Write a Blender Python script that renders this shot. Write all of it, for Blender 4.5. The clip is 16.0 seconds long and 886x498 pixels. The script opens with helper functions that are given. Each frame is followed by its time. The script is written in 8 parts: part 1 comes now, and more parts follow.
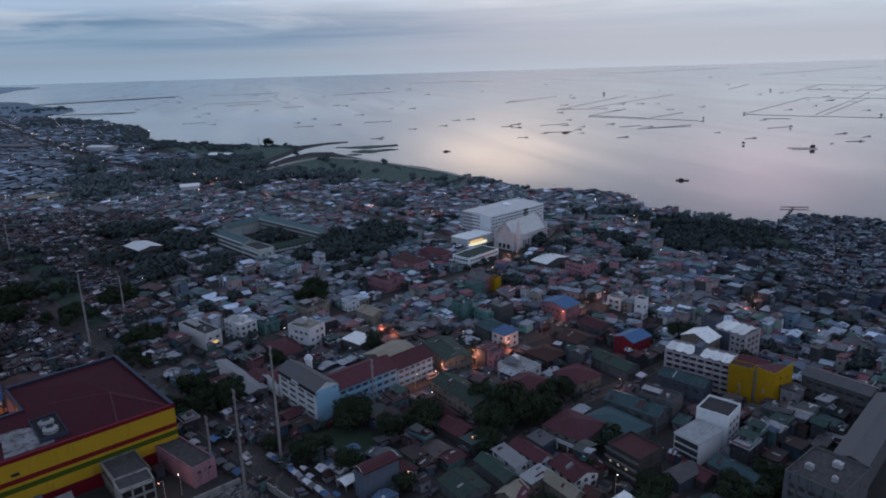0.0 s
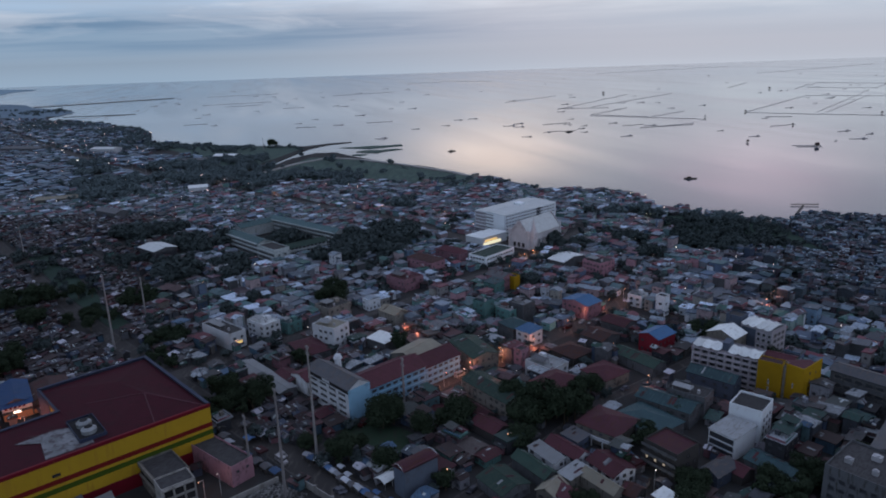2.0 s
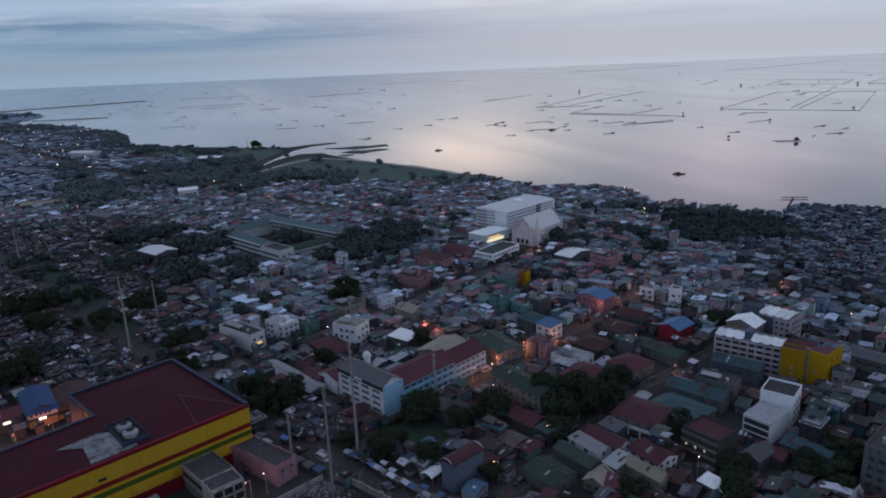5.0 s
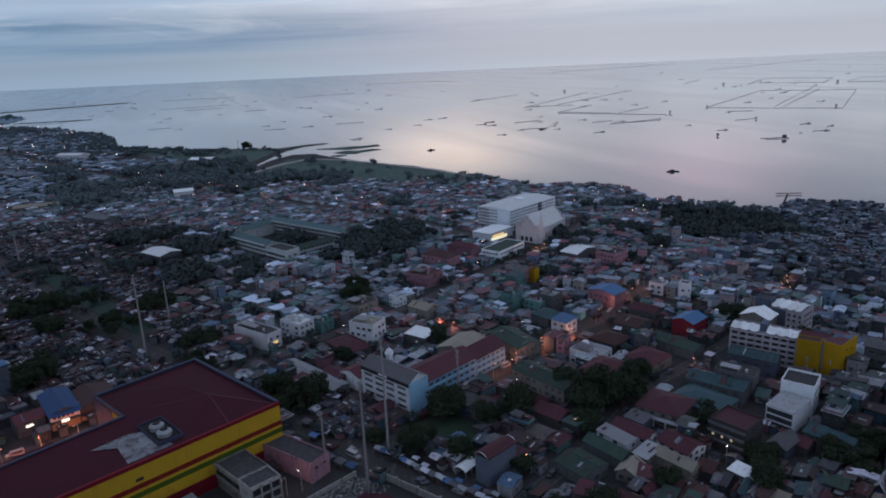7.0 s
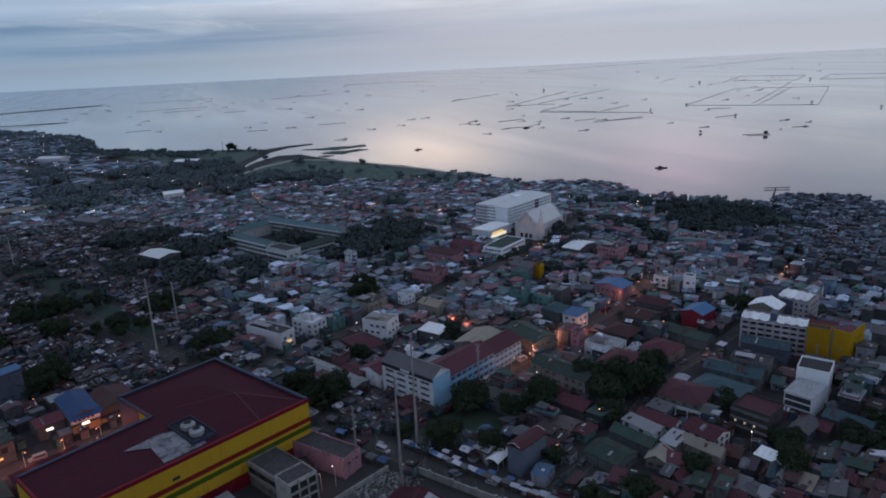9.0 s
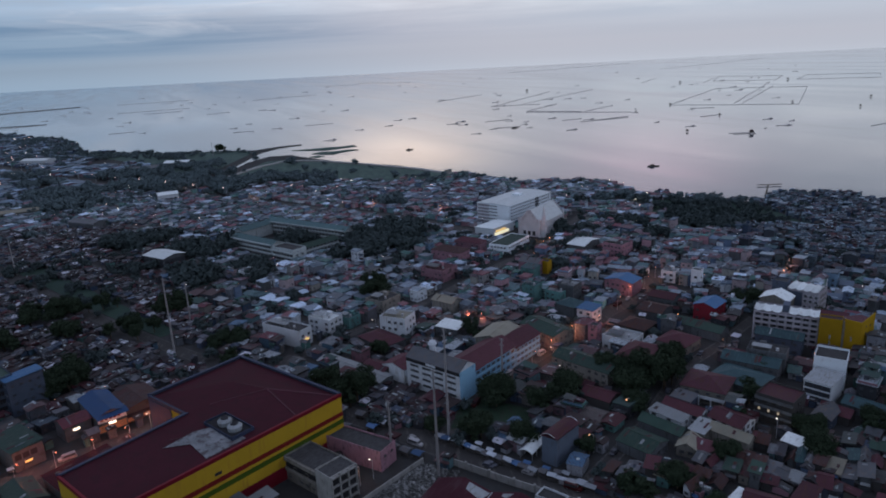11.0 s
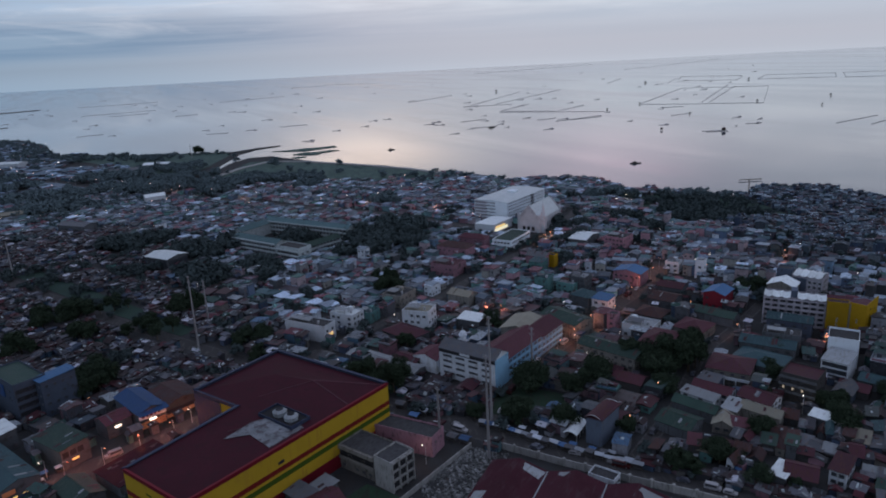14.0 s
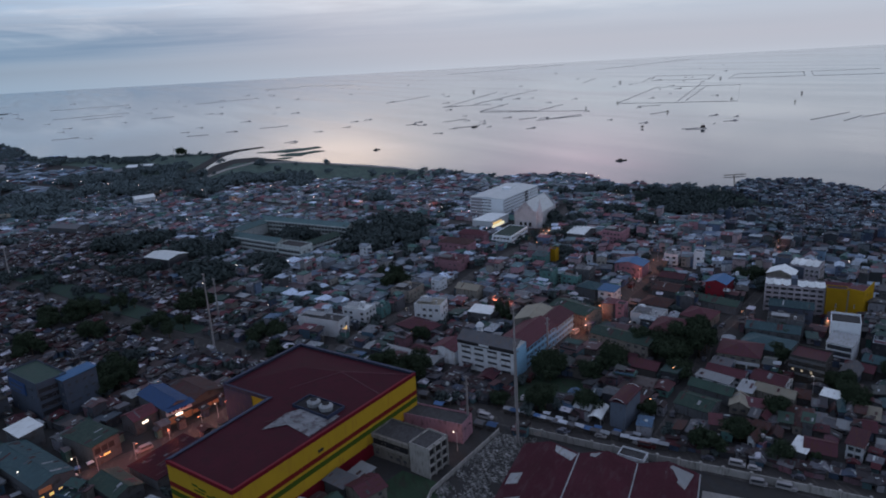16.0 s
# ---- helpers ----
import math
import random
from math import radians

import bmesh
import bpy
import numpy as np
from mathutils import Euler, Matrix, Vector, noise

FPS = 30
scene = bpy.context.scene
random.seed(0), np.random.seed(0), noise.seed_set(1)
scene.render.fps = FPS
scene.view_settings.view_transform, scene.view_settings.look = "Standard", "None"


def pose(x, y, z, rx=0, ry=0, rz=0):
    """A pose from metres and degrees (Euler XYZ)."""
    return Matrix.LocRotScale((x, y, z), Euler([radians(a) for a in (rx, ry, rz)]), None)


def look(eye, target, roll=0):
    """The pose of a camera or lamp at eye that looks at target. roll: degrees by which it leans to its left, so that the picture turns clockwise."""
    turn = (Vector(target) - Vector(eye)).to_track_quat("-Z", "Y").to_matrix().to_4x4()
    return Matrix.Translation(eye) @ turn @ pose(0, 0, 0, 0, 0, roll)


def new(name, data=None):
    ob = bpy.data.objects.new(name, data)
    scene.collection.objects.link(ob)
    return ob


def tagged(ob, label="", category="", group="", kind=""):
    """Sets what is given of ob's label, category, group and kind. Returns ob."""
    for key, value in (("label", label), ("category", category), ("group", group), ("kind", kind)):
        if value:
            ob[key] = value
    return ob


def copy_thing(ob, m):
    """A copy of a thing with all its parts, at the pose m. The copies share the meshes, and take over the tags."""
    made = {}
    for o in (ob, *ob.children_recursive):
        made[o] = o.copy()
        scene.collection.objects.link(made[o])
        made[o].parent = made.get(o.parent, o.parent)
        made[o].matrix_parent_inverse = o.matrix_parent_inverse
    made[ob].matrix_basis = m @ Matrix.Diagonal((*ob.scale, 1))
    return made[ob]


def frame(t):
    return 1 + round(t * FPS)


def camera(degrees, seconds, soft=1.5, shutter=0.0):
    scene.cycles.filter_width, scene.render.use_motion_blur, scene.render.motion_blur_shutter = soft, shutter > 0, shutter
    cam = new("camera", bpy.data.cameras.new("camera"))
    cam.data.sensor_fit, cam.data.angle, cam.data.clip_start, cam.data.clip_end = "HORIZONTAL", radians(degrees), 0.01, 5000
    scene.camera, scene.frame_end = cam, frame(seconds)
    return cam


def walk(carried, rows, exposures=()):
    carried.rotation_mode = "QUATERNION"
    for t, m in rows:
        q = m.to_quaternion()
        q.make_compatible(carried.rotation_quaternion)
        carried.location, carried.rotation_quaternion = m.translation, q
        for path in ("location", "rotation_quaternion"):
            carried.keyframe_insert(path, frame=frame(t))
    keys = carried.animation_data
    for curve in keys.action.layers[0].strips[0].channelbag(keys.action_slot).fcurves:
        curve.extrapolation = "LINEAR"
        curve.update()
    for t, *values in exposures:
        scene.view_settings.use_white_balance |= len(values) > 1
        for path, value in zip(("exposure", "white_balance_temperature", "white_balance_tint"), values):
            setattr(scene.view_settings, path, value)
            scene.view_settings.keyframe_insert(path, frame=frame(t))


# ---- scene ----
cam = camera(65.1, 16.0, soft=1.9)
PATH = [
    (0, (0.05, -0.028, 138.275), (0.025, 1.896, 137.73), -1.7),
    (0.5, (-3.305, -0.381, 138.243), (-3.329, 1.543, 137.698), -1.8),
    (1, (-6.439, -0.607, 138.219), (-6.46, 1.317, 137.674), -1.9),
    (1.5, (-10.034, -0.886, 138.117), (-10.051, 1.038, 137.573), -1.9),
    (2, (-13.313, -1.148, 138.315), (-13.328, 0.776, 137.77), -2.0),
    (2.5, (-17.099, -1.428, 138.252), (-17.114, 0.496, 137.707), -2.2),
    (3, (-20.6, -1.581, 138.182), (-20.605, 0.343, 137.637), -2.2),
    (3.5, (-24.365, -1.939, 138.163), (-24.349, -0.015, 137.617), -2.3),
    (4, (-28.251, -2.159, 138.11), (-28.216, -0.236, 137.563), -2.3),
    (6.5, (-48.814, -3.797, 137.763), (-48.714, -1.876, 137.216), -2.6),
    (7, (-52.809, -4.233, 137.858), (-52.695, -2.313, 137.31), -2.6),
    (7.5, (-57.395, -4.416, 137.695), (-57.264, -2.497, 137.147), -2.7),
    (8, (-61.649, -4.748, 137.474), (-61.502, -2.83, 136.925), -2.8),
    (8.5, (-66.241, -5.053, 137.407), (-66.077, -3.137, 136.858), -2.8),
    (9, (-70.668, -5.392, 137.447), (-70.487, -3.478, 136.897), -2.9),
    (11.5, (-94.252, -7.288, 137.0), (-93.993, -5.382, 136.45), -2.9),
    (12, (-99.164, -7.817, 137.058), (-98.884, -5.914, 136.507), -2.9),
    (12.5, (-104.132, -8.122, 137.03), (-103.836, -6.223, 136.479), -3.0),
    (13, (-108.94, -9.004, 137.152), (-108.632, -7.106, 136.601), -3.0),
    (13.5, (-114.116, -9.565, 136.996), (-113.79, -7.67, 136.446), -3.0),
    (14, (-119.094, -10.218, 137.067), (-118.75, -8.327, 136.516), -3.0),
    (14.5, (-124.097, -10.897, 136.92), (-123.737, -9.008, 136.37), -3.1),
    (15, (-128.974, -11.435, 136.699), (-128.597, -9.549, 136.149), -3.1),
    (15.5, (-134.111, -12.1, 136.429), (-133.713, -10.219, 135.879), -3.2),
    (16, (-139.142, -12.868, 136.442), (-138.724, -10.991, 135.89), -3.2),
]
walk(cam, [(t, look(eye, target, roll)) for t, eye, target, roll in PATH])

# ---- world: dusk under thin cloud, the sun just gone behind the far shore ----
def link_nodes(tree, *pairs):
    for a, b in pairs:
        tree.links.new(a, b)


def math_node(tree, op, a, b=None, clamp=False):
    n = tree.nodes.new("ShaderNodeMath")
    n.operation, n.use_clamp = op, clamp
    for i, v in enumerate((a, b)):
        if v is None:
            continue
        if isinstance(v, (int, float)):
            n.inputs[i].default_value = v
        else:
            tree.links.new(v, n.inputs[i])
    return n.outputs[0]


def ramp(tree, fac, stops, interpolation="LINEAR"):
    n = tree.nodes.new("ShaderNodeValToRGB")
    n.color_ramp.interpolation = interpolation
    e = n.color_ramp.elements
    while len(e) < len(stops):
        e.new(0.5)
    for el, (pos, c) in zip(e, stops):
        el.position, el.color = pos, (*c, 1) if len(c) == 3 else c
    tree.links.new(fac, n.inputs[0])
    return n.outputs[0]


def grey(v):
    return (v, v, v)


def mixed(tree, fac, a, b, mode="MIX"):
    n = tree.nodes.new("ShaderNodeMix")
    n.data_type, n.blend_type = "RGBA", mode
    for i, v in ((0, fac), (6, a), (7, b)):
        if isinstance(v, (int, float)):
            n.inputs[i].default_value = v
        elif isinstance(v, tuple):
            n.inputs[i].default_value = (*v, 1)
        else:
            tree.links.new(v, n.inputs[i])
    return n.outputs[2]


SUN_AZ, SUN_EL = 4.5, 8.0
world = bpy.data.worlds.new("dusk_sky")
world.use_nodes = True
scene.world = world
wt = world.node_tree
wt.nodes.clear()
coord = wt.nodes.new("ShaderNodeTexCoord")
sep = wt.nodes.new("ShaderNodeSeparateXYZ")
wt.links.new(coord.outputs["Generated"], sep.inputs[0])
up = math_node(wt, "ABSOLUTE", sep.outputs[2])
SKY_LEFT = [(0.0, (0.27, 0.355, 0.465)), (0.014, (0.295, 0.395, 0.52)), (0.035, (0.30, 0.42, 0.56)), (0.07, (0.40, 0.54, 0.725)), (0.14, (0.475, 0.64, 0.865)), (0.26, (0.46, 0.60, 0.80)), (0.5, (0.52, 0.58, 0.83)), (1.0, (0.46, 0.505, 0.75))]
SKY_RIGHT = [(0.0, (0.49, 0.51, 0.59)), (0.014, (0.49, 0.518, 0.60)), (0.035, (0.535, 0.585, 0.68)), (0.07, (0.69, 0.765, 0.86)), (0.14, (0.88, 0.90, 0.99)), (0.26, (0.50, 0.58, 0.75)), (0.5, (0.52, 0.58, 0.83)), (1.0, (0.46, 0.505, 0.75))]
side = wt.nodes.new("ShaderNodeMapRange")
side.interpolation_type = "SMOOTHSTEP"
wt.links.new(sep.outputs[0], side.inputs[0])
side.inputs[1].default_value, side.inputs[2].default_value = -0.45, 0.33
sky = mixed(wt, side.outputs[0], ramp(wt, up, SKY_LEFT), ramp(wt, up, SKY_RIGHT))
# long flat cloud bars low over the lake
squash = wt.nodes.new("ShaderNodeMapping")
squash.inputs["Scale"].default_value = (1.3, 1.3, 34.0)
wt.links.new(coord.outputs["Generated"], squash.inputs[0])
bars = wt.nodes.new("ShaderNodeTexNoise")
bars.inputs["Scale"].default_value, bars.inputs["Detail"].default_value, bars.inputs["Roughness"].default_value = 1.6, 5.0, 0.55
wt.links.new(squash.outputs[0], bars.inputs["Vector"])
cloud = ramp(wt, bars.outputs["Fac"], [(0.40, grey(0.0)), (0.62, grey(1.0))])
lift = ramp(wt, sep.outputs[2], [(0.006, grey(0.0)), (0.018, grey(0.6)), (0.034, grey(1.0)), (0.054, grey(0.9)), (0.07, grey(0.12)), (0.09, grey(0.3)), (0.25, grey(0.35)), (0.6, grey(0.2))])
west = math_node(wt, "SUBTRACT", 1.15, side.outputs[0])
dark = math_node(wt, "MULTIPLY", math_node(wt, "MULTIPLY", math_node(wt, "ADD", math_node(wt, "MULTIPLY", cloud, 0.75), 0.35), lift), west, True)
sky = mixed(wt, math_node(wt, "MULTIPLY", dark, 0.95), sky, (0.148, 0.255, 0.40))
puff = wt.nodes.new("ShaderNodeTexNoise")
puff.inputs["Scale"].default_value, puff.inputs["Detail"].default_value, puff.inputs["Roughness"].default_value = 5.5, 6.0, 0.6
stretch = wt.nodes.new("ShaderNodeMapping")
stretch.inputs["Scale"].default_value = (1.0, 1.0, 9.0)
link_nodes(wt, (coord.outputs["Generated"], stretch.inputs[0]), (stretch.outputs[0], puff.inputs["Vector"]))
veil = math_node(wt, "MULTIPLY", ramp(wt, puff.outputs["Fac"], [(0.42, grey(0.0)), (0.66, grey(1.0))]), ramp(wt, up, [(0.03, grey(0.0)), (0.06, grey(0.5)), (0.3, grey(0.5))]))
sky = mixed(wt, veil, sky, (0.40, 0.46, 0.57))
# broken wisps, some lit and some grey
rag = wt.nodes.new("ShaderNodeTexNoise")
rag.inputs["Scale"].default_value, rag.inputs["Detail"].default_value, rag.inputs["Roughness"].default_value, rag.inputs["Distortion"].default_value = 1.7, 8.0, 0.6, 0.6
pull = wt.nodes.new("ShaderNodeMapping")
pull.inputs["Scale"].default_value, pull.inputs["Rotation"].default_value = (2.6, 2.6, 19.0), (0, radians(2.5), 0)
link_nodes(wt, (coord.outputs["Generated"], pull.inputs[0]), (pull.outputs[0], rag.inputs["Vector"]))
low_sky = ramp(wt, up, [(0.022, grey(0.0)), (0.045, grey(0.8)), (0.075, grey(1.0)), (0.3, grey(0.6))])
wisp = math_node(wt, "MULTIPLY", ramp(wt, rag.outputs["Fac"], [(0.50, grey(0.0)), (0.62, grey(0.26))]), low_sky)
sky = mixed(wt, wisp, sky, (0.33, 0.42, 0.545))
lit = math_node(wt, "MULTIPLY", ramp(wt, rag.outputs["Fac"], [(0.34, grey(0.38)), (0.47, grey(0.0))]), low_sky)
sky = mixed(wt, lit, sky, (0.72, 0.75, 0.83))
# the eastern half, behind the view, is already darker
behind = wt.nodes.new("ShaderNodeMapRange")
behind.interpolation_type = "SMOOTHSTEP"
wt.links.new(sep.outputs[1], behind.inputs[0])
behind.inputs[1].default_value, behind.inputs[2].default_value = -0.7, 0.6
behind.inputs[3].default_value, behind.inputs[4].default_value = 0.9, 1.0
sky = mixed(wt, 1.0, sky, behind.outputs[0], "MULTIPLY")
air = wt.nodes.new("ShaderNodeTexSky")
air.sky_type, air.sun_disc = "NISHITA", False
air.sun_elevation, air.sun_rotation, air.dust_density = radians(1.0), radians(SUN_AZ), 3.0
sky = mixed(wt, 0.006, sky, air.outputs[0], "ADD")
# afterglow through the cloud over the set sun, and a fainter pink one beside it
def glow(az_deg, el_deg, wide, tall, color, strength):
    """A soft lobe of light in the sky round one direction."""
    a = math_node(wt, "ARCTAN2", sep.outputs[0], sep.outputs[1])
    da = math_node(wt, "DIVIDE", math_node(wt, "SUBTRACT", a, radians(az_deg)), radians(wide))
    de = math_node(wt, "DIVIDE", math_node(wt, "SUBTRACT", sep.outputs[2], math.sin(radians(el_deg))), radians(tall))
    r2 = math_node(wt, "ADD", math_node(wt, "MULTIPLY", da, da), math_node(wt, "MULTIPLY", de, de))
    lobe = math_node(wt, "POWER", 2.718, math_node(wt, "MULTIPLY", r2, -1.0))
    return mixed(wt, math_node(wt, "MULTIPLY", lobe, strength), (0.0, 0.0, 0.0), color)


for lobe in (glow(4.0, 8.3, 6.5, 2.2, (1.0, 0.70, 0.46), 1.1), glow(24.0, 10.0, 7.0, 2.8, (1.0, 0.50, 0.62), 0.42)):
    sky = mixed(wt, 1.0, sky, lobe, "ADD")
ground_half = math_node(wt, "LESS_THAN", sep.outputs[2], -0.05)
sky = mixed(wt, ground_half, sky, (0.05, 0.055, 0.065))
bg = wt.nodes.new("ShaderNodeBackground")
bg.inputs[1].default_value = 1.0
wout = wt.nodes.new("ShaderNodeOutputWorld")
link_nodes(wt, (sky, bg.inputs[0]), (bg.outputs[0], wout.inputs[0]))


# ---- materials ----
def material(name, color, rough=0.8, metal=0.0, vary=0.25, coarse=0.25, fine=3.0, bump=0.3, stain=None, stain_at=0.6, ribs=0.0, per="object", spread=0.2, palette=None, shine=0.12, drift=1.0, streak=True):
    """A weathered surface: two scales of variation, optional stains, optional corrugation, and a shift of tone per object or per island."""
    m = bpy.data.materials.new(name)
    m.use_nodes = True
    t = m.node_tree
    b = t.nodes["Principled BSDF"]
    tc = t.nodes.new("ShaderNodeTexCoord")
    pos = tc.outputs["Object"]
    if per == "object":
        info = t.nodes.new("ShaderNodeObjectInfo")
        rnd = info.outputs["Random"]
    else:
        info = t.nodes.new("ShaderNodeNewGeometry")
        rnd = info.outputs["Random Per Island"]
    shift = t.nodes.new("ShaderNodeVectorMath")
    shift.operation = "ADD"
    comb = t.nodes.new("ShaderNodeCombineXYZ")
    for i in range(3):
        t.links.new(math_node(t, "MULTIPLY", rnd, (37.0 + 11 * i) * drift), comb.inputs[i])
    link_nodes(t, (pos, shift.inputs[0]), (comb.outputs[0], shift.inputs[1]))
    where = shift.outputs[0]

    def noise_at(scale, detail=4.0, stretch=None):
        n = t.nodes.new("ShaderNodeTexNoise")
        n.inputs["Scale"].default_value, n.inputs["Detail"].default_value = scale, detail
        if stretch:
            pulled = t.nodes.new("ShaderNodeMapping")
            pulled.inputs["Scale"].default_value = stretch
            link_nodes(t, (where, pulled.inputs[0]), (pulled.outputs[0], n.inputs["Vector"]))
        else:
            t.links.new(where, n.inputs["Vector"])
        return n.outputs["Fac"]

    big, small = noise_at(coarse), noise_at(fine, 6.0)
    if palette:
        n = len(palette)
        base = ramp(t, rnd, [(i / n, c) for i, c in enumerate(palette)], "CONSTANT")
    else:
        base = mixed(t, 0.0, color, color)
    tone = math_node(t, "ADD", math_node(t, "MULTIPLY", big, vary * 1.6), math_node(t, "MULTIPLY", small, vary * 1.0))
    tone = math_node(t, "ADD", tone, 1.0 - vary * 1.3)
    wander = math_node(t, "ADD", math_node(t, "MULTIPLY", math_node(t, "FRACT", math_node(t, "MULTIPLY", rnd, 7.31)), spread * 2), 1.0 - spread)
    tone = math_node(t, "MULTIPLY", tone, wander)
    base = mixed(t, 1.0, base, tone, "MULTIPLY")
    if stain:
        mask = ramp(t, noise_at(coarse * 2.3, 7.0, (2.4, 0.6, 0.5) if streak else None), [(stain_at - 0.06, grey(0.0)), (stain_at + 0.08, grey(1.0))])
        base = mixed(t, math_node(t, "MULTIPLY", mask, 0.75), base, stain)
    t.links.new(base, b.inputs["Base Color"])
    b.inputs["Metallic"].default_value = metal
    b.inputs["Specular IOR Level"].default_value = shine
    t.links.new(math_node(t, "ADD", math_node(t, "MULTIPLY", big, 0.25), rough - 0.12, True), b.inputs["Roughness"])
    bn = t.nodes.new("ShaderNodeBump")
    bn.inputs["Strength"].default_value, bn.inputs["Distance"].default_value = bump, 0.08
    height = small
    if ribs:
        w = t.nodes.new("ShaderNodeTexWave")
        w.inputs["Scale"].default_value, w.inputs["Distortion"].default_value = ribs, 0.3
        t.links.new(pos, w.inputs["Vector"])
        height = math_node(t, "ADD", small, math_node(t, "MULTIPLY", w.outputs["Fac"], 0.8))
    link_nodes(t, (height, bn.inputs["Height"]), (bn.outputs[0], b.inputs["Normal"]))
    return m


def glowing(name, color, strength, body=1.0):
    m = bpy.data.materials.new(name)
    m.use_nodes = True
    b = m.node_tree.nodes["Principled BSDF"]
    b.inputs["Base Color"].default_value = (*(c * body for c in color), 1)
    b.inputs["Emission Color"].default_value = (*color, 1)
    b.inputs["Emission Strength"].default_value = strength
    return m


RUST = (0.06, 0.026, 0.02)
GRIME = (0.04, 0.038, 0.036)
W_WHITE = material("white_render", (0.5, 0.54, 0.58), 0.75, stain=(0.30, 0.29, 0.27), stain_at=0.62)
W_GREY = material("grey_cement", (0.088, 0.096, 0.106), 0.85, stain=GRIME)
W_PINK = material("pink_paint", (0.27, 0.15, 0.185), 0.8, stain=GRIME)
W_LILAC = material("lilac_grey_render", (0.3, 0.288, 0.32), 0.8, stain=(0.26, 0.24, 0.26), stain_at=0.62)
W_BLUE = material("pale_blue_paint", (0.175, 0.335, 0.465), 0.75, stain=(0.12, 0.2, 0.28), stain_at=0.66)
W_SLATE = material("blue_grey_paint", (0.066, 0.084, 0.118), 0.75, stain=GRIME, stain_at=0.64)
W_TEAL = material("teal_paint", (0.095, 0.205, 0.20), 0.75, stain=GRIME)
W_CREAM = material("cream_paint", (0.175, 0.168, 0.152), 0.8, stain=GRIME)
W_BRICK = material("bare_block", (0.056, 0.054, 0.054), 0.9, stain=GRIME)
MALL_YELLOW = material("hall_yellow_paint", (0.36, 0.232, 0.018), 0.7, vary=0.22, coarse=0.12, stain=(0.30, 0.18, 0.022), stain_at=0.6)
W_YELLOW = material("mustard_paint", (0.305, 0.185, 0.0095), 0.7, vary=0.2, stain=(0.28, 0.155, 0.012), stain_at=0.66)
W_RED = material("red_paint", (0.15, 0.016, 0.026), 0.6, vary=0.2)
W_DARKRED = material("dark_red_paint", (0.13, 0.012, 0.01), 0.6, vary=0.2)
W_GREEN = material("green_paint", (0.045, 0.075, 0.008), 0.7, vary=0.2)
W_BLUEDEEP = material("blue_paint", (0.035, 0.08, 0.2), 0.6, vary=0.2)
W_TRIM = material("deep_red_trim", (0.12, 0.008, 0.016), 0.6, vary=0.2)
W_STONE = material("pale_church_stone", (0.43, 0.44, 0.465), 0.85, stain=(0.40, 0.36, 0.37), stain_at=0.62)
R_MAROON = material("maroon_sheet", (0.040, 0.0108, 0.0165), 0.66, vary=0.4, coarse=0.12, stain=(0.036, 0.013, 0.018), stain_at=0.56, streak=False, ribs=1.2, shine=0.03)
R_RED = material("red_oxide_sheet", (0.074, 0.028, 0.038), 0.7, vary=0.35, stain=RUST, ribs=1.6)
R_RUST = material("rusty_sheet", (0.052, 0.034, 0.036), 0.8, vary=0.45, stain=RUST, stain_at=0.52, ribs=1.6)
R_GREY = material("zinc_sheet", (0.082, 0.088, 0.10), 0.6, vary=0.35, stain=(0.11, 0.09, 0.08), stain_at=0.58, ribs=1.6)
R_WHITE = material("white_sheet", (0.57, 0.62, 0.63), 0.6, vary=0.2, stain=(0.34, 0.35, 0.36), stain_at=0.62, ribs=1.2)
R_PALE = material("pale_grey_sheet", (0.21, 0.23, 0.245), 0.6, vary=0.3, stain=(0.16, 0.155, 0.15), stain_at=0.58, ribs=1.2)
R_GREEN = material("green_sheet", (0.026, 0.05, 0.042), 0.65, vary=0.35, stain=(0.05, 0.06, 0.05), ribs=1.6)
R_TEAL = material("teal_sheet", (0.031, 0.062, 0.073), 0.6, vary=0.3, stain=(0.05, 0.1, 0.1), ribs=1.6)
R_BLUE = material("blue_sheet", (0.042, 0.112, 0.225), 0.55, vary=0.25, stain=(0.05, 0.1, 0.22), stain_at=0.64, ribs=1.6)
R_BEIGE = material("beige_sheet", (0.185, 0.178, 0.145), 0.7, vary=0.3, stain=(0.2, 0.17, 0.13), ribs=1.6)
R_SLAB = material("roof_slab", (0.056, 0.057, 0.06), 0.9, vary=0.5, coarse=0.4, stain=(0.035, 0.035, 0.036), stain_at=0.54)
CONCRETE = material("weathered_concrete", (0.255, 0.255, 0.2475), 0.88, vary=0.35, stain=(0.14, 0.14, 0.13), stain_at=0.58)
STEEL = material("galvanised_steel", (0.34, 0.35, 0.37), 0.55, 0.3, vary=0.2)
# near-black; several flat panels of it paint the shade inside openings
NEAR_BLACK = material("near_black", (0.025, 0.025, 0.028), 0.9, vary=0.3)
# stake colour lightened to paint haze over the far pens
STAKE = material("haze_paled_stakes", (0.36, 0.345, 0.35), 0.9, vary=0.3)
TIMBER = material("wet_bamboo", (0.075, 0.065, 0.055), 0.9, vary=0.4, fine=1.0)
BARK = material("bark", (0.09, 0.07, 0.05), 0.95, vary=0.4)
RUBBER = material("tyre_rubber", (0.02, 0.02, 0.02), 0.85)
CAR_WHITE = material("white_car_paint", (0.27, 0.27, 0.28), 0.35, bump=0.0, spread=0.3)
CAR_DARK = material("dark_car_paint", (0.06, 0.065, 0.08), 0.3, bump=0.0, spread=0.4)
CAR_RED = material("red_car_paint", (0.06, 0.016, 0.016), 0.3, bump=0.0)
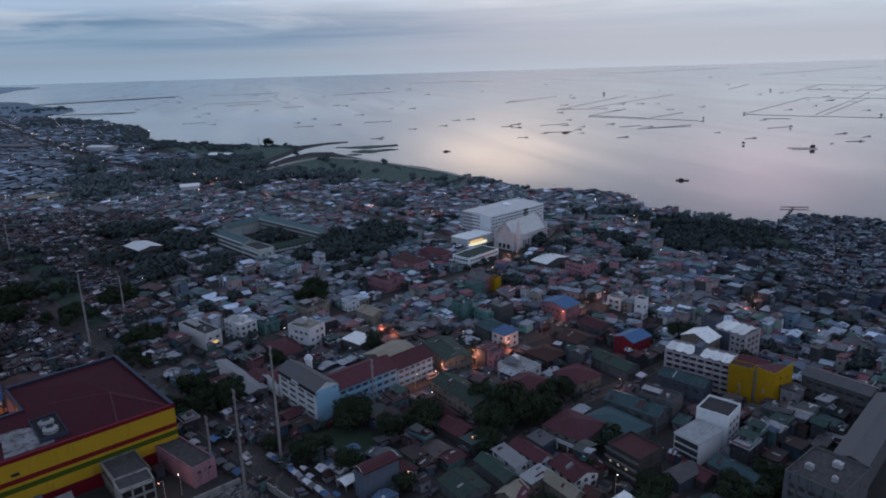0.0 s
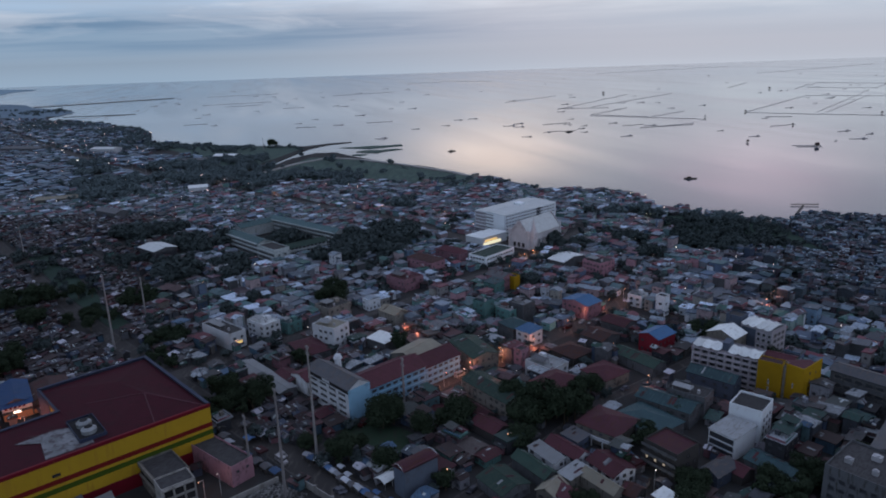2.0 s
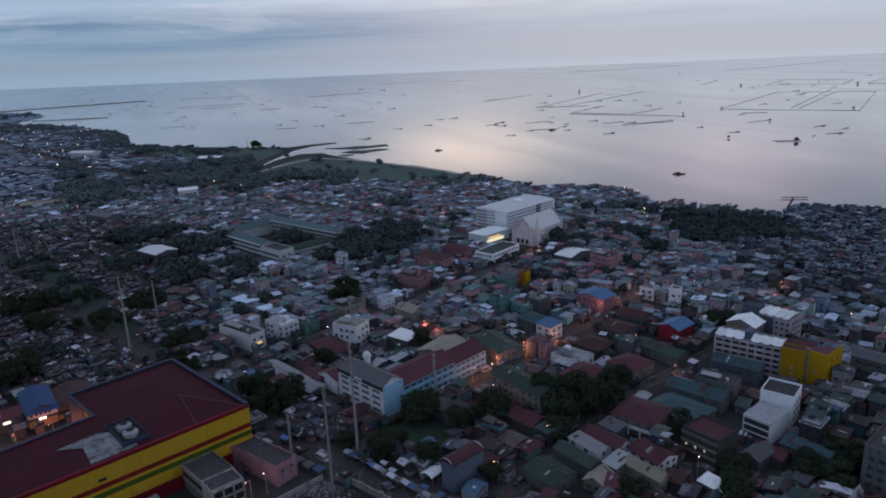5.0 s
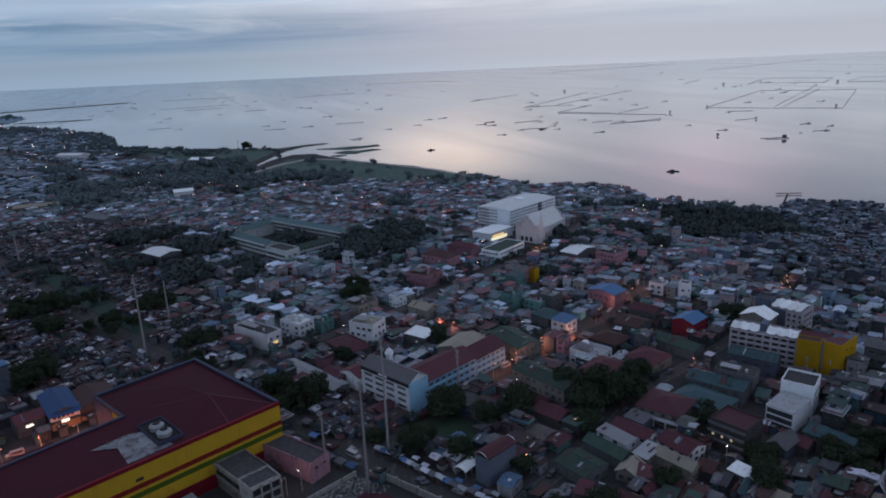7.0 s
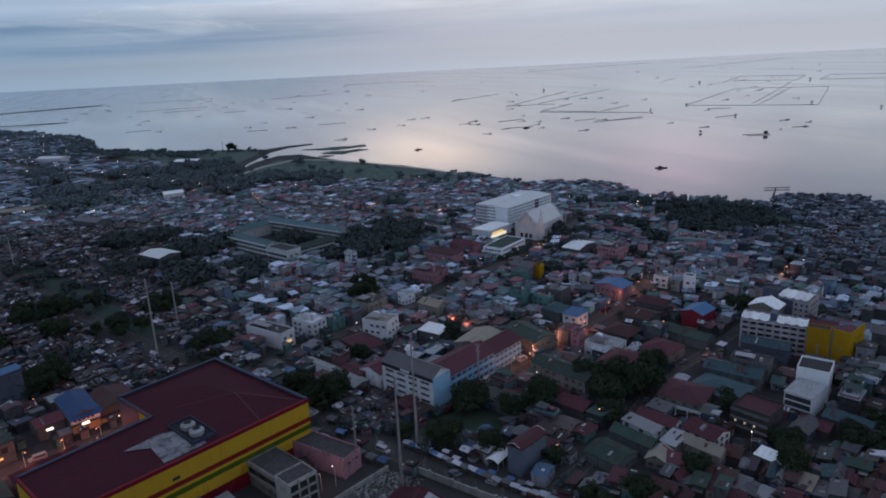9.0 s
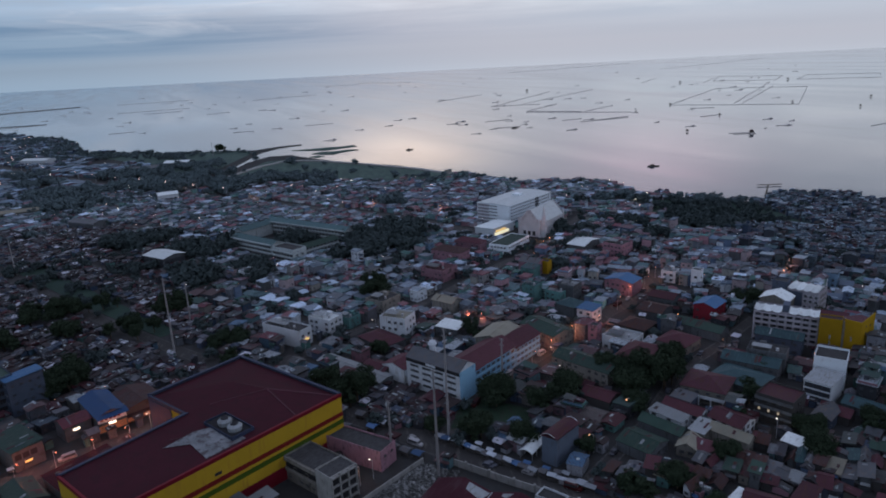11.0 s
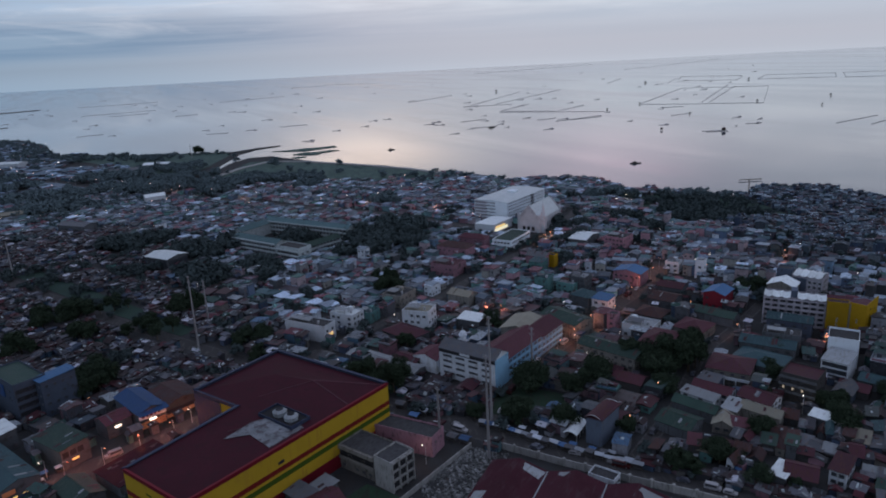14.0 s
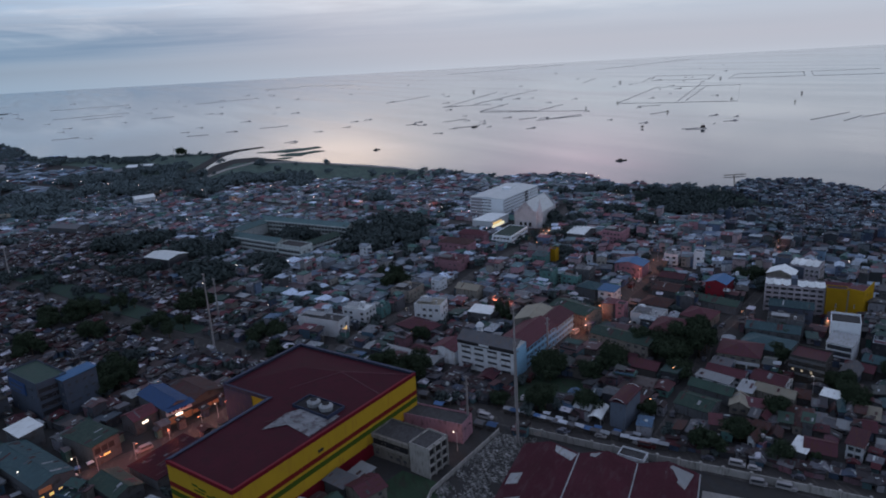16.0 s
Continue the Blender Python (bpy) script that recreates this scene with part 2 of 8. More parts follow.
TARP_BLUE = material("blue_tarpaulin", (0.05, 0.1, 0.2), 0.6, vary=0.3, spread=0.4)
TARP_WHITE = material("white_tarpaulin", (0.30, 0.33, 0.37), 0.6, vary=0.35, spread=0.45)
SOIL = material("packed_earth_and_concrete", (0.041, 0.043, 0.045), 0.95, vary=0.6, coarse=0.06, fine=0.7, stain=(0.035, 0.034, 0.033), stain_at=0.5)
ASPHALT = material("asphalt", (0.048, 0.047, 0.047), 0.85, vary=0.4, coarse=0.1, fine=1.5, stain=(0.09, 0.085, 0.08), stain_at=0.6)
DUST = material("pale_rubble", (0.20, 0.205, 0.205), 0.95, vary=0.6, coarse=0.14, fine=0.9, stain=(0.04, 0.042, 0.041), stain_at=0.46, per="island", spread=0.22, drift=0.0)
GRASS = material("rough_grass", (0.033, 0.06, 0.047), 0.95, vary=0.6, coarse=0.03, fine=0.6, stain=(0.026, 0.046, 0.04), stain_at=0.5)
LEAF = material("leaves", (0.026, 0.038, 0.024), 0.9, vary=0.4, per="island", spread=0.45, bump=0.0, shine=0.02)
FAR_ROOF = material("mixed_old_roofs", None, 0.62, vary=0.4, coarse=0.5, per="island", spread=0.3, stain=(0.042, 0.034, 0.033), stain_at=0.58, palette=[
    (0.052, 0.04, 0.042), (0.062, 0.024, 0.03), (0.044, 0.05, 0.058), (0.095, 0.106, 0.118), (0.045, 0.032, 0.034), (0.036, 0.038, 0.042), (0.07, 0.042, 0.046), (0.026, 0.06, 0.056), (0.04, 0.045, 0.05), (0.125, 0.142, 0.158), (0.058, 0.02, 0.028), (0.054, 0.072, 0.092), (0.066, 0.058, 0.058), (0.04, 0.03, 0.031), (0.25, 0.29, 0.325), (0.052, 0.054, 0.058), (0.034, 0.068, 0.066), (0.085, 0.054, 0.06), (0.2, 0.225, 0.245), (0.045, 0.085, 0.14), (0.3, 0.34, 0.375), (0.05, 0.06, 0.06), (0.075, 0.022, 0.032), (0.028, 0.07, 0.06)])
FAR_WALL = material("mixed_old_walls", None, 0.85, vary=0.4, coarse=0.4, per="island", spread=0.25, stain=GRIME, stain_at=0.62, palette=[
    (0.0737, 0.0838, 0.103), (0.162, 0.175, 0.207), (0.0516, 0.0559, 0.0663), (0.207, 0.216, 0.243), (0.0516, 0.0768, 0.125), (0.133, 0.0908, 0.111), (0.0405, 0.0454, 0.0553), (0.103, 0.112, 0.129), (0.0663, 0.118, 0.133), (0.0885, 0.0943, 0.107), (0.0332, 0.0349, 0.0413), (0.125, 0.122, 0.118), (0.0516, 0.0663, 0.103), (0.07, 0.15, 0.14), (0.16, 0.085, 0.105), (0.06, 0.11, 0.16)])
# far roofs in pale blue tones that paint the haze of distance
HAZE_TOWN = material("far_haze_roofs", None, 0.6, vary=0.4, coarse=0.4, per="island", spread=0.3, palette=[
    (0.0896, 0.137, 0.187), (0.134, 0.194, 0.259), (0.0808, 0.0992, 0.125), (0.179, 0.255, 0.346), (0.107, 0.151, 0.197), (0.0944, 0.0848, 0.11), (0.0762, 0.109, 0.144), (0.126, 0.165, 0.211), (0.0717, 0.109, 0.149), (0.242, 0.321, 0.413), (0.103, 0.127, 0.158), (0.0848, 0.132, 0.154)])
SHANTY_ROOF = material("patched_shanty_roofs", None, 0.7, vary=0.4, coarse=0.6, per="island", spread=0.35, palette=[
    (0.034, 0.021, 0.024), (0.022, 0.02, 0.023), (0.05, 0.028, 0.031), (0.11, 0.112, 0.13), (0.028, 0.024, 0.026), (0.042, 0.042, 0.05), (0.054, 0.018, 0.023), (0.02, 0.019, 0.022), (0.075, 0.075, 0.085), (0.033, 0.034, 0.04), (0.03, 0.022, 0.025), (0.044, 0.034, 0.036), (0.31, 0.32, 0.37), (0.064, 0.068, 0.082), (0.034, 0.027, 0.029), (0.05, 0.066, 0.1)])
SHORE_ROOF = material("blue_grey_shore_roofs", None, 0.7, vary=0.4, coarse=0.6, per="island", spread=0.35, palette=[
    (0.045, 0.066, 0.088), (0.072, 0.108, 0.14), (0.034, 0.042, 0.055), (0.055, 0.09, 0.104), (0.09, 0.125, 0.155), (0.042, 0.036, 0.046), (0.066, 0.056, 0.07), (0.046, 0.056, 0.072), (0.055, 0.082, 0.125), (0.20, 0.245, 0.28), (0.05, 0.034, 0.042), (0.04, 0.05, 0.062)])
SHORE_WALL = material("blue_grey_shore_walls", None, 0.85, vary=0.4, coarse=0.4, per="island", spread=0.25, stain=GRIME, stain_at=0.62, palette=[
    (0.06, 0.085, 0.12), (0.10, 0.135, 0.165), (0.05, 0.06, 0.075), (0.075, 0.12, 0.135), (0.13, 0.15, 0.17), (0.07, 0.06, 0.08), (0.055, 0.08, 0.13)])
PAVING = material("dirty_paving", (0.062, 0.061, 0.062), 0.9, vary=0.45, coarse=0.2, stain=(0.045, 0.043, 0.042), stain_at=0.5)
# roof clutter; its bright tones are painted glints of lit roof edges
GLINT_SHEET = material("roof_sheets_and_glints", None, 0.6, vary=0.3, coarse=0.6, per="island", spread=0.3, palette=[
    (0.39, 0.45, 0.464), (0.09, 0.101, 0.114), (0.277, 0.323, 0.334), (0.045, 0.033, 0.0357), (0.18, 0.203, 0.217), (0.0338, 0.0488, 0.0646), (0.0975, 0.105, 0.11), (0.045, 0.0225, 0.0258), (0.338, 0.383, 0.403), (0.045, 0.0562, 0.0608)])
SHANTY_SHEET = material("dull_sheets_and_glints", None, 0.65, vary=0.3, coarse=0.6, per="island", spread=0.3, palette=[
    (0.322, 0.372, 0.378), (0.0744, 0.0837, 0.093), (0.229, 0.267, 0.273), (0.0372, 0.0273, 0.0291), (0.149, 0.167, 0.177), (0.0279, 0.0403, 0.0527), (0.0806, 0.0868, 0.0899), (0.0372, 0.0186, 0.0211), (0.279, 0.316, 0.329), (0.0372, 0.0465, 0.0496)])
# roof sheets for the farther quarters, blued as painted haze
FAR_SHEET = material("hazy_sheets_and_glints", None, 0.62, vary=0.3, coarse=0.6, per="island", spread=0.3, palette=[
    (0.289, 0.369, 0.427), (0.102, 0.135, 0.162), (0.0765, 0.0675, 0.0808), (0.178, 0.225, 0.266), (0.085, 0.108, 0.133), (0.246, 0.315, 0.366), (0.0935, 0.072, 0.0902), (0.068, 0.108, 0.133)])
R_WORN = material("worn_zinc_patch", (0.15, 0.16, 0.172), 0.7, vary=0.9, coarse=0.22, fine=1.4, stain=(0.05, 0.035, 0.04), stain_at=0.56, streak=False)
R_OLDRED = material("old_dark_red_sheet", (0.05, 0.0155, 0.023), 0.7, vary=0.5, coarse=0.1, fine=1.0, stain=(0.06, 0.03, 0.037), stain_at=0.58, ribs=1.2, shine=0.04)
R_NAVY = material("navy_sheet", (0.018, 0.048, 0.12), 0.6, vary=0.3, stain=(0.02, 0.035, 0.07), stain_at=0.6, ribs=1.6)
W_NAVY = material("navy_metal_trim", (0.026, 0.034, 0.062), 0.6, vary=0.3, stain=(0.05, 0.055, 0.065), stain_at=0.58)
R_WINE = material("wine_sheet", (0.054, 0.021, 0.030), 0.7, vary=0.4, stain=RUST, stain_at=0.55, ribs=1.6)
# lighter roof and wall tones that paint haze from 335 m on
LAKE_ROOF = material("haze_lightened_roofs", None, 0.62, vary=0.4, coarse=0.5, per="island", spread=0.3, stain=(0.07, 0.06, 0.06), stain_at=0.6, palette=[
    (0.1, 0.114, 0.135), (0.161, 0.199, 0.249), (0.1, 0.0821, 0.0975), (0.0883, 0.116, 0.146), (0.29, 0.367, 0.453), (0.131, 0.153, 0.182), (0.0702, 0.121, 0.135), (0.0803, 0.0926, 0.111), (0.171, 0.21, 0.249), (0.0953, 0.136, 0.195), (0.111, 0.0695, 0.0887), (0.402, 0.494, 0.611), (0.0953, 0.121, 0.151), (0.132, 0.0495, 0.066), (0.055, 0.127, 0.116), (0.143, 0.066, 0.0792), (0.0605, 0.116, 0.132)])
LAKE_WALL = material("haze_lightened_walls", None, 0.85, vary=0.4, coarse=0.4, per="island", spread=0.25, stain=GRIME, stain_at=0.64, palette=[
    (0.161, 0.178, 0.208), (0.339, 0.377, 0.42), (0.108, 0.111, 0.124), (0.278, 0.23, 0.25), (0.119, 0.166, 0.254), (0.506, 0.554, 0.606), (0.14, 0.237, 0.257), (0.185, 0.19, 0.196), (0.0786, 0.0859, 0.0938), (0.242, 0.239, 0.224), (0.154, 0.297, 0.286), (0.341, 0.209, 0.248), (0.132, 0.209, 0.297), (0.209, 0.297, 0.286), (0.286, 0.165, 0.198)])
W_CLEAN = material("clean_white_paint", (0.60, 0.65, 0.69), 0.7, vary=0.15, stain=(0.42, 0.43, 0.43), stain_at=0.66)
POLE_STEEL = material("dull_pole_steel", (0.22, 0.215, 0.22), 0.6, 0.2, vary=0.3)
# leaf tones lightened and blued to paint haze over trees farther off
HAZE_LEAF = material("haze_lightened_leaves", (0.046, 0.062, 0.064), 0.9, vary=0.3, per="island", spread=0.18, bump=0.0, shine=0.03)
FAR_HAZE_LEAF = material("far_haze_leaves", (0.094, 0.127, 0.138), 0.9, vary=0.3, per="island", spread=0.15, bump=0.0, shine=0.03)
R_SCHOOL = material("light_teal_sheet", (0.062, 0.112, 0.122), 0.65, vary=0.3, stain=(0.05, 0.08, 0.08), ribs=1.6)
W_SCHOOL = material("grey_green_render", (0.36, 0.41, 0.42), 0.8, stain=(0.14, 0.16, 0.16), stain_at=0.6)
# marsh grass with a lighter tone that paints the haze over it
MARSH = material("haze_marsh_grass", (0.064, 0.10, 0.086), 0.95, vary=0.5, coarse=0.03, fine=0.6, stain=(0.046, 0.074, 0.068), stain_at=0.5)
LAWN = material("yard_grass", (0.024, 0.044, 0.028), 0.95, vary=0.5, coarse=0.1, fine=1.2, stain=(0.03, 0.032, 0.026), stain_at=0.56)

# far shore colours with the haze painted in
NEAR_MIST = material("blue_grey_haze", (0.15, 0.205, 0.25), 0.95, vary=0.3, coarse=0.006, fine=0.05, bump=0.0, shine=0.0)
FAR_MIST = material("pale_haze", (0.235, 0.33, 0.39), 0.95, vary=0.15, coarse=0.006, fine=0.05, bump=0.0, shine=0.0)
W_STEEL = material("steel_blue_paint", (0.115, 0.145, 0.195), 0.75, stain=(0.08, 0.09, 0.11), stain_at=0.6)

GLASS = bpy.data.materials.new("dark_window_glass")
GLASS.use_nodes = True
GLASS.node_tree.nodes["Principled BSDF"].inputs["Base Color"].default_value = (0.03, 0.034, 0.042, 1)
GLASS.node_tree.nodes["Principled BSDF"].inputs["Roughness"].default_value = 0.3

BULB_WARM = glowing("sodium_bulb", (1.0, 0.40, 0.18), 3.5)
BULB_RED = glowing("deep_sodium_bulb", (1.0, 0.30, 0.14), 3.5)
BULB_WHITE = glowing("white_bulb", (1.0, 0.84, 0.68), 5.0)
FAR_BULB = glowing("far_sodium_bulb", (1.0, 0.58, 0.46), 5.0)
SIGN_GLOW = glowing("lit_shop_sign", (1.0, 0.84, 0.68), 2.2)
SIGN_YELLOW = glowing("lit_yellow_sign", (1.0, 0.62, 0.20), 0.7)
STORE_GLOW = glowing("lit_store_front", (1.0, 0.92, 0.62), 0.9, 0.4)
SIGN_DIM = glowing("dim_lit_window", (1.0, 0.8, 0.55), 0.35, 0.3)
SHOP_ORANGE = glowing("lit_shop_front", (1.0, 0.36, 0.18), 0.10, 0.22)

WATER = bpy.data.materials.new("still_lake_water")
WATER.use_nodes = True
t = WATER.node_tree
b = t.nodes["Principled BSDF"]
b.inputs["Base Color"].default_value = (0.066, 0.080, 0.10, 1)
b.inputs["IOR"].default_value = 1.4
tc = t.nodes.new("ShaderNodeTexCoord")
spin, mp = t.nodes.new("ShaderNodeMapping"), t.nodes.new("ShaderNodeMapping")
spin.inputs["Rotation"].default_value, mp.inputs["Scale"].default_value = (0, 0, radians(74)), (0.0011, 0.0105, 1.0)
link_nodes(t, (tc.outputs["Object"], spin.inputs[0]), (spin.outputs[0], mp.inputs[0]))
lanes = t.nodes.new("ShaderNodeTexNoise")
lanes.inputs["Scale"].default_value, lanes.inputs["Detail"].default_value, lanes.inputs["Distortion"].default_value = 1.0, 5.0, 0.6
ripple = t.nodes.new("ShaderNodeTexNoise")
ripple.inputs["Scale"].default_value, ripple.inputs["Detail"].default_value = 0.35, 3.0
link_nodes(t, (mp.outputs[0], lanes.inputs["Vector"]), (tc.outputs["Object"], ripple.inputs["Vector"]))
calm = ramp(t, lanes.outputs["Fac"], [(0.40, grey(0.045)), (0.62, grey(0.135))])
t.links.new(calm, b.inputs["Roughness"])
wb = t.nodes.new("ShaderNodeBump")
wb.inputs["Distance"].default_value = 0.05
t.links.new(math_node(t, "MULTIPLY", calm, 0.35), wb.inputs["Strength"])
link_nodes(t, (ripple.outputs["Fac"], wb.inputs["Height"]), (wb.outputs[0], b.inputs["Normal"]))


# ---- mesh helpers ----
class Mesh:
    """Collects faces with a material slot each, and makes one mesh of them."""

    def __init__(self):
        self.v, self.f, self.s = [], [], []

    def face(self, pts, slot=0):
        n = len(self.v)
        self.v.extend(pts)
        self.f.append(tuple(range(n, n + len(pts))))
        self.s.append(slot)

    def prism(self, ring, z0, z1, slot=0, bottom=True):
        """An upright prism over a ring of (x, y), counter-clockwise; its faces share their corners."""
        n, k = len(self.v), len(ring)
        self.v.extend([(x, y, z0) for x, y in ring] + [(x, y, z1) for x, y in ring])
        for i in range(k):
            j = (i + 1) % k
            self.f.append((n + i, n + j, n + k + j, n + k + i))
        self.f.append(tuple(range(n + k, n + 2 * k)))
        if bottom:
            self.f.append(tuple(range(n + k - 1, n - 1, -1)))
        self.s.extend([slot] * (k + 1 + bottom))

    def box(self, x0, y0, z0, x1, y1, z1, slot=0):
        self.prism([(x0, y0), (x1, y0), (x1, y1), (x0, y1)], z0, z1, slot)

    def sheet(self, pts, thick, slot=0):
        """A sloped sheet of that thickness, its upper face through pts (counter-clockwise from above)."""
        n, k = len(self.v), len(pts)
        self.v.extend(list(pts) + [(x, y, z - thick) for x, y, z in pts])
        self.f.append(tuple(range(n, n + k)))
        self.f.append(tuple(range(n + 2 * k - 1, n + k - 1, -1)))
        for i in range(k):
            j = (i + 1) % k
            self.f.append((n + i, n + k + i, n + k + j, n + j))
        self.s.extend([slot] * (k + 2))

    def tube(self, x, y, z0, z1, r0, r1, sides=8, slot=0):
        n = len(self.v)
        for z, r in ((z0, r0), (z1, r1)):
            self.v.extend((x + r * math.cos(2 * math.pi * i / sides), y + r * math.sin(2 * math.pi * i / sides), z) for i in range(sides))
        for i in range(sides):
            j = (i + 1) % sides
            self.f.append((n + i, n + j, n + sides + j, n + sides + i))
        self.f.append(tuple(range(n + sides, n + 2 * sides)))
        self.f.append(tuple(range(n + sides - 1, n - 1, -1)))
        self.s.extend([slot] * (sides + 2))

    def data(self, name, *mats):
        me = bpy.data.meshes.new(name)
        me.from_pydata(self.v, [], self.f)
        for m in mats:
            me.materials.append(m)
        if len(mats) > 1:
            me.polygons.foreach_set("material_index", self.s)
        return me


def part(name, mesh, parent, *mats, label="", m=None):
    """One mesh as a part of a thing (or of a part)."""
    ob = new(name, mesh.data(name, *mats) if isinstance(mesh, Mesh) else mesh)
    ob.parent = parent
    if m is not None:
        ob.matrix_basis = m
    return tagged(ob, label) if label else ob


def thing(name, label, category, m=None, group="", kind=""):
    ob = new(name)
    ob.empty_display_size = 0.5
    if m is not None:
        ob.matrix_basis = m
    return tagged(ob, label, category, group, kind)


def solid(name, mesh, label, category, *mats, kind="", group="", m=None):
    ob = new(name, mesh.data(name, *mats))
    if m is not None:
        ob.matrix_basis = m
    return tagged(ob, label, category, group, kind)


TAKEN = []   # footprints that the dense infill leaves free: x, y, cos, sin, length, depth, margin


def footprint(p, angle, length, depth, margin=1.2):
    TAKEN.append((p[0], p[1], math.cos(angle), math.sin(angle), length, depth, margin))


# ---- roofs and windows ----
def roof_mesh(kind, w, d, h, rise, over=0.5, thick=0.12):
    """The roof over a w by d plan with its eaves at h."""
    r = Mesh()
    o = over
    if kind == "gable_x":
        k = rise / (d / 2)
        e = h - o * k
        r.sheet([(-o, -o, e), (w + o, -o, e), (w + o, d / 2, h + rise), (-o, d / 2, h + rise)], thick)
        r.sheet([(w + o, d + o, e), (-o, d + o, e), (-o, d / 2, h + rise), (w + o, d / 2, h + rise)], thick)
        r.box(-o, d / 2 - 0.2, h + rise - 0.08, w + o, d / 2 + 0.2, h + rise + 0.06)
    elif kind == "gable_y":
        k = rise / (w / 2)
        e = h - o * k
        r.sheet([(-o, d + o, e), (-o, -o, e), (w / 2, -o, h + rise), (w / 2, d + o, h + rise)], thick)
        r.sheet([(w + o, -o, e), (w + o, d + o, e), (w / 2, d + o, h + rise), (w / 2, -o, h + rise)], thick)
        r.box(w / 2 - 0.2, -o, h + rise - 0.08, w / 2 + 0.2, d + o, h + rise + 0.06)
    elif kind == "hip":
        s = min(w, d) / 2
        a, c = ((s, d / 2), (w - s, d / 2)) if w >= d else ((w / 2, s), (w / 2, d - s))
        if abs(a[0] - c[0]) + abs(a[1] - c[1]) < 0.3:
            c = (a[0] + 0.3, a[1]) if w >= d else (a[0], a[1] + 0.3)
        A, C, z = (*a, h + rise), (*c, h + rise), h - 0.15
        n1, n2, n3, n4 = (-o, -o, z), (w + o, -o, z), (w + o, d + o, z), (-o, d + o, z)
        if w >= d:
            r.sheet([n1, n2, C, A], thick), r.sheet([n3, n4, A, C], thick), r.sheet([n2, n3, C], thick), r.sheet([n4, n1, A], thick)
        else:
            r.sheet([n1, n2, A], thick), r.sheet([n2, n3, C, A], thick), r.sheet([n3, n4, C], thick), r.sheet([n4, n1, A, C], thick)
    elif kind == "mono":
        r.sheet([(-o, -o, h + 0.1), (w + o, -o, h + 0.1), (w + o, d + o, h + rise), (-o, d + o, h + rise)], thick)
    elif kind == "mono_x":
        r.sheet([(-o, -o, h + 0.1), (w + o, -o, h + rise), (w + o, d + o, h + rise), (-o, d + o, h + 0.1)], thick)
    else:  # flat slab inside a parapet
        r.box(0.2, 0.2, h - 0.1, w - 0.2, d - 0.2, h + 0.05)
    return r


def wall_mesh(kind, w, d, h, rise, parapet=0.7):
    m = Mesh()
    if kind == "flat":
        m.box(0, 0, 0, w, d, h - 0.1)
        for x0, y0, x1, y1 in ((0, 0, w, 0.2), (0, d - 0.2, w, d), (0, 0.2, 0.2, d - 0.2), (w - 0.2, 0.2, w, d - 0.2)):
            m.box(x0, y0, h - 0.1, x1, y1, h + parapet)
        return m
    m.box(0, 0, 0, w, d, h)
    e = 0.02
    if kind == "gable_x":
        for x0, x1 in ((0, 0.2), (w - 0.2, w)):
            k = len(m.v)
            m.v.extend([(x, y, z) for x in (x0, x1) for y, z in ((e, h), (d - e, h), (d / 2, h + rise - 0.13))])
            m.f.extend([(k, k + 2, k + 1), (k + 3, k + 4, k + 5), (k, k + 3, k + 5, k + 2), (k + 1, k + 2, k + 5, k + 4)])
            m.s.extend([0] * 4)
    elif kind == "gable_y":
        for y0, y1 in ((0, 0.2), (d - 0.2, d)):
            k = len(m.v)
            m.v.extend([(x, y, z) for y in (y0, y1) for x, z in ((e, h), (w - e, h), (w / 2, h + rise - 0.13))])
            m.f.extend([(k, k + 1, k + 2), (k + 3, k + 5, k + 4), (k, k + 2, k + 5, k + 3), (k + 1, k + 4, k + 5, k + 2)])
            m.s.extend([0] * 4)
    elif kind == "mono":
        m.prism([(0, d - 0.2), (w, d - 0.2), (w, d), (0, d)], h, h + rise - 0.25)
    elif kind == "mono_x":
        m.prism([(w - 0.2, 0), (w, 0), (w, d), (w - 0.2, d)], h, h + rise - 0.25)
    return m


WINDOWS = {}
CHANCE = random.Random(17)


def window_data(w, h, frame_mat):
    key = (round(w, 2), round(h, 2), frame_mat.name)
    if key not in WINDOWS:
        m = Mesh()
        t, a, c = 0.1, w / 2, w / 2 - 0.1
        rings = [((-a, 0.0), (a, h), 0.02), ((-a, 0.0), (a, h), -0.12), ((-c, t), (c, h - t), -0.12), ((-c, t), (c, h - t), -0.02)]
        for (x0, z0), (x1, z1), y in rings:
            m.v.extend([(x0, y, z0), (x1, y, z0), (x1, y, z1), (x0, y, z1)])
        for k in range(3):
            for i in range(4):
                j = (i + 1) % 4
                m.f.append((4 * k + j, 4 * k + i, 4 * k + 4 + i, 4 * k + 4 + j))
                m.s.append(0)
        m.f.append((12, 13, 14, 15))
        m.s.append(1)
        WINDOWS[key] = m.data("window", frame_mat, GLASS)
    return WINDOWS[key]


def windows(root, w, d, side, zs, cols, ww, wh, frame_mat, margin=1.0, name="window", gaps=0.0):
    """Rows of windows on one face (f, r, b, l) of a w by d block."""
    length = w if side in "fb" else d
    for z in zs:
        for i in range(cols):
            if gaps and CHANCE.random() < gaps:
                continue
            u = margin + (length - 2 * margin) * (i + 0.5) / cols
            x, y, a = {"f": (u, 0, 0), "r": (w, u, 90), "b": (w - u, d, 180), "l": (0, d - u, -90)}[side]
            part(name, window_data(ww, wh, frame_mat), root, m=pose(x, y, z, 0, 0, a))


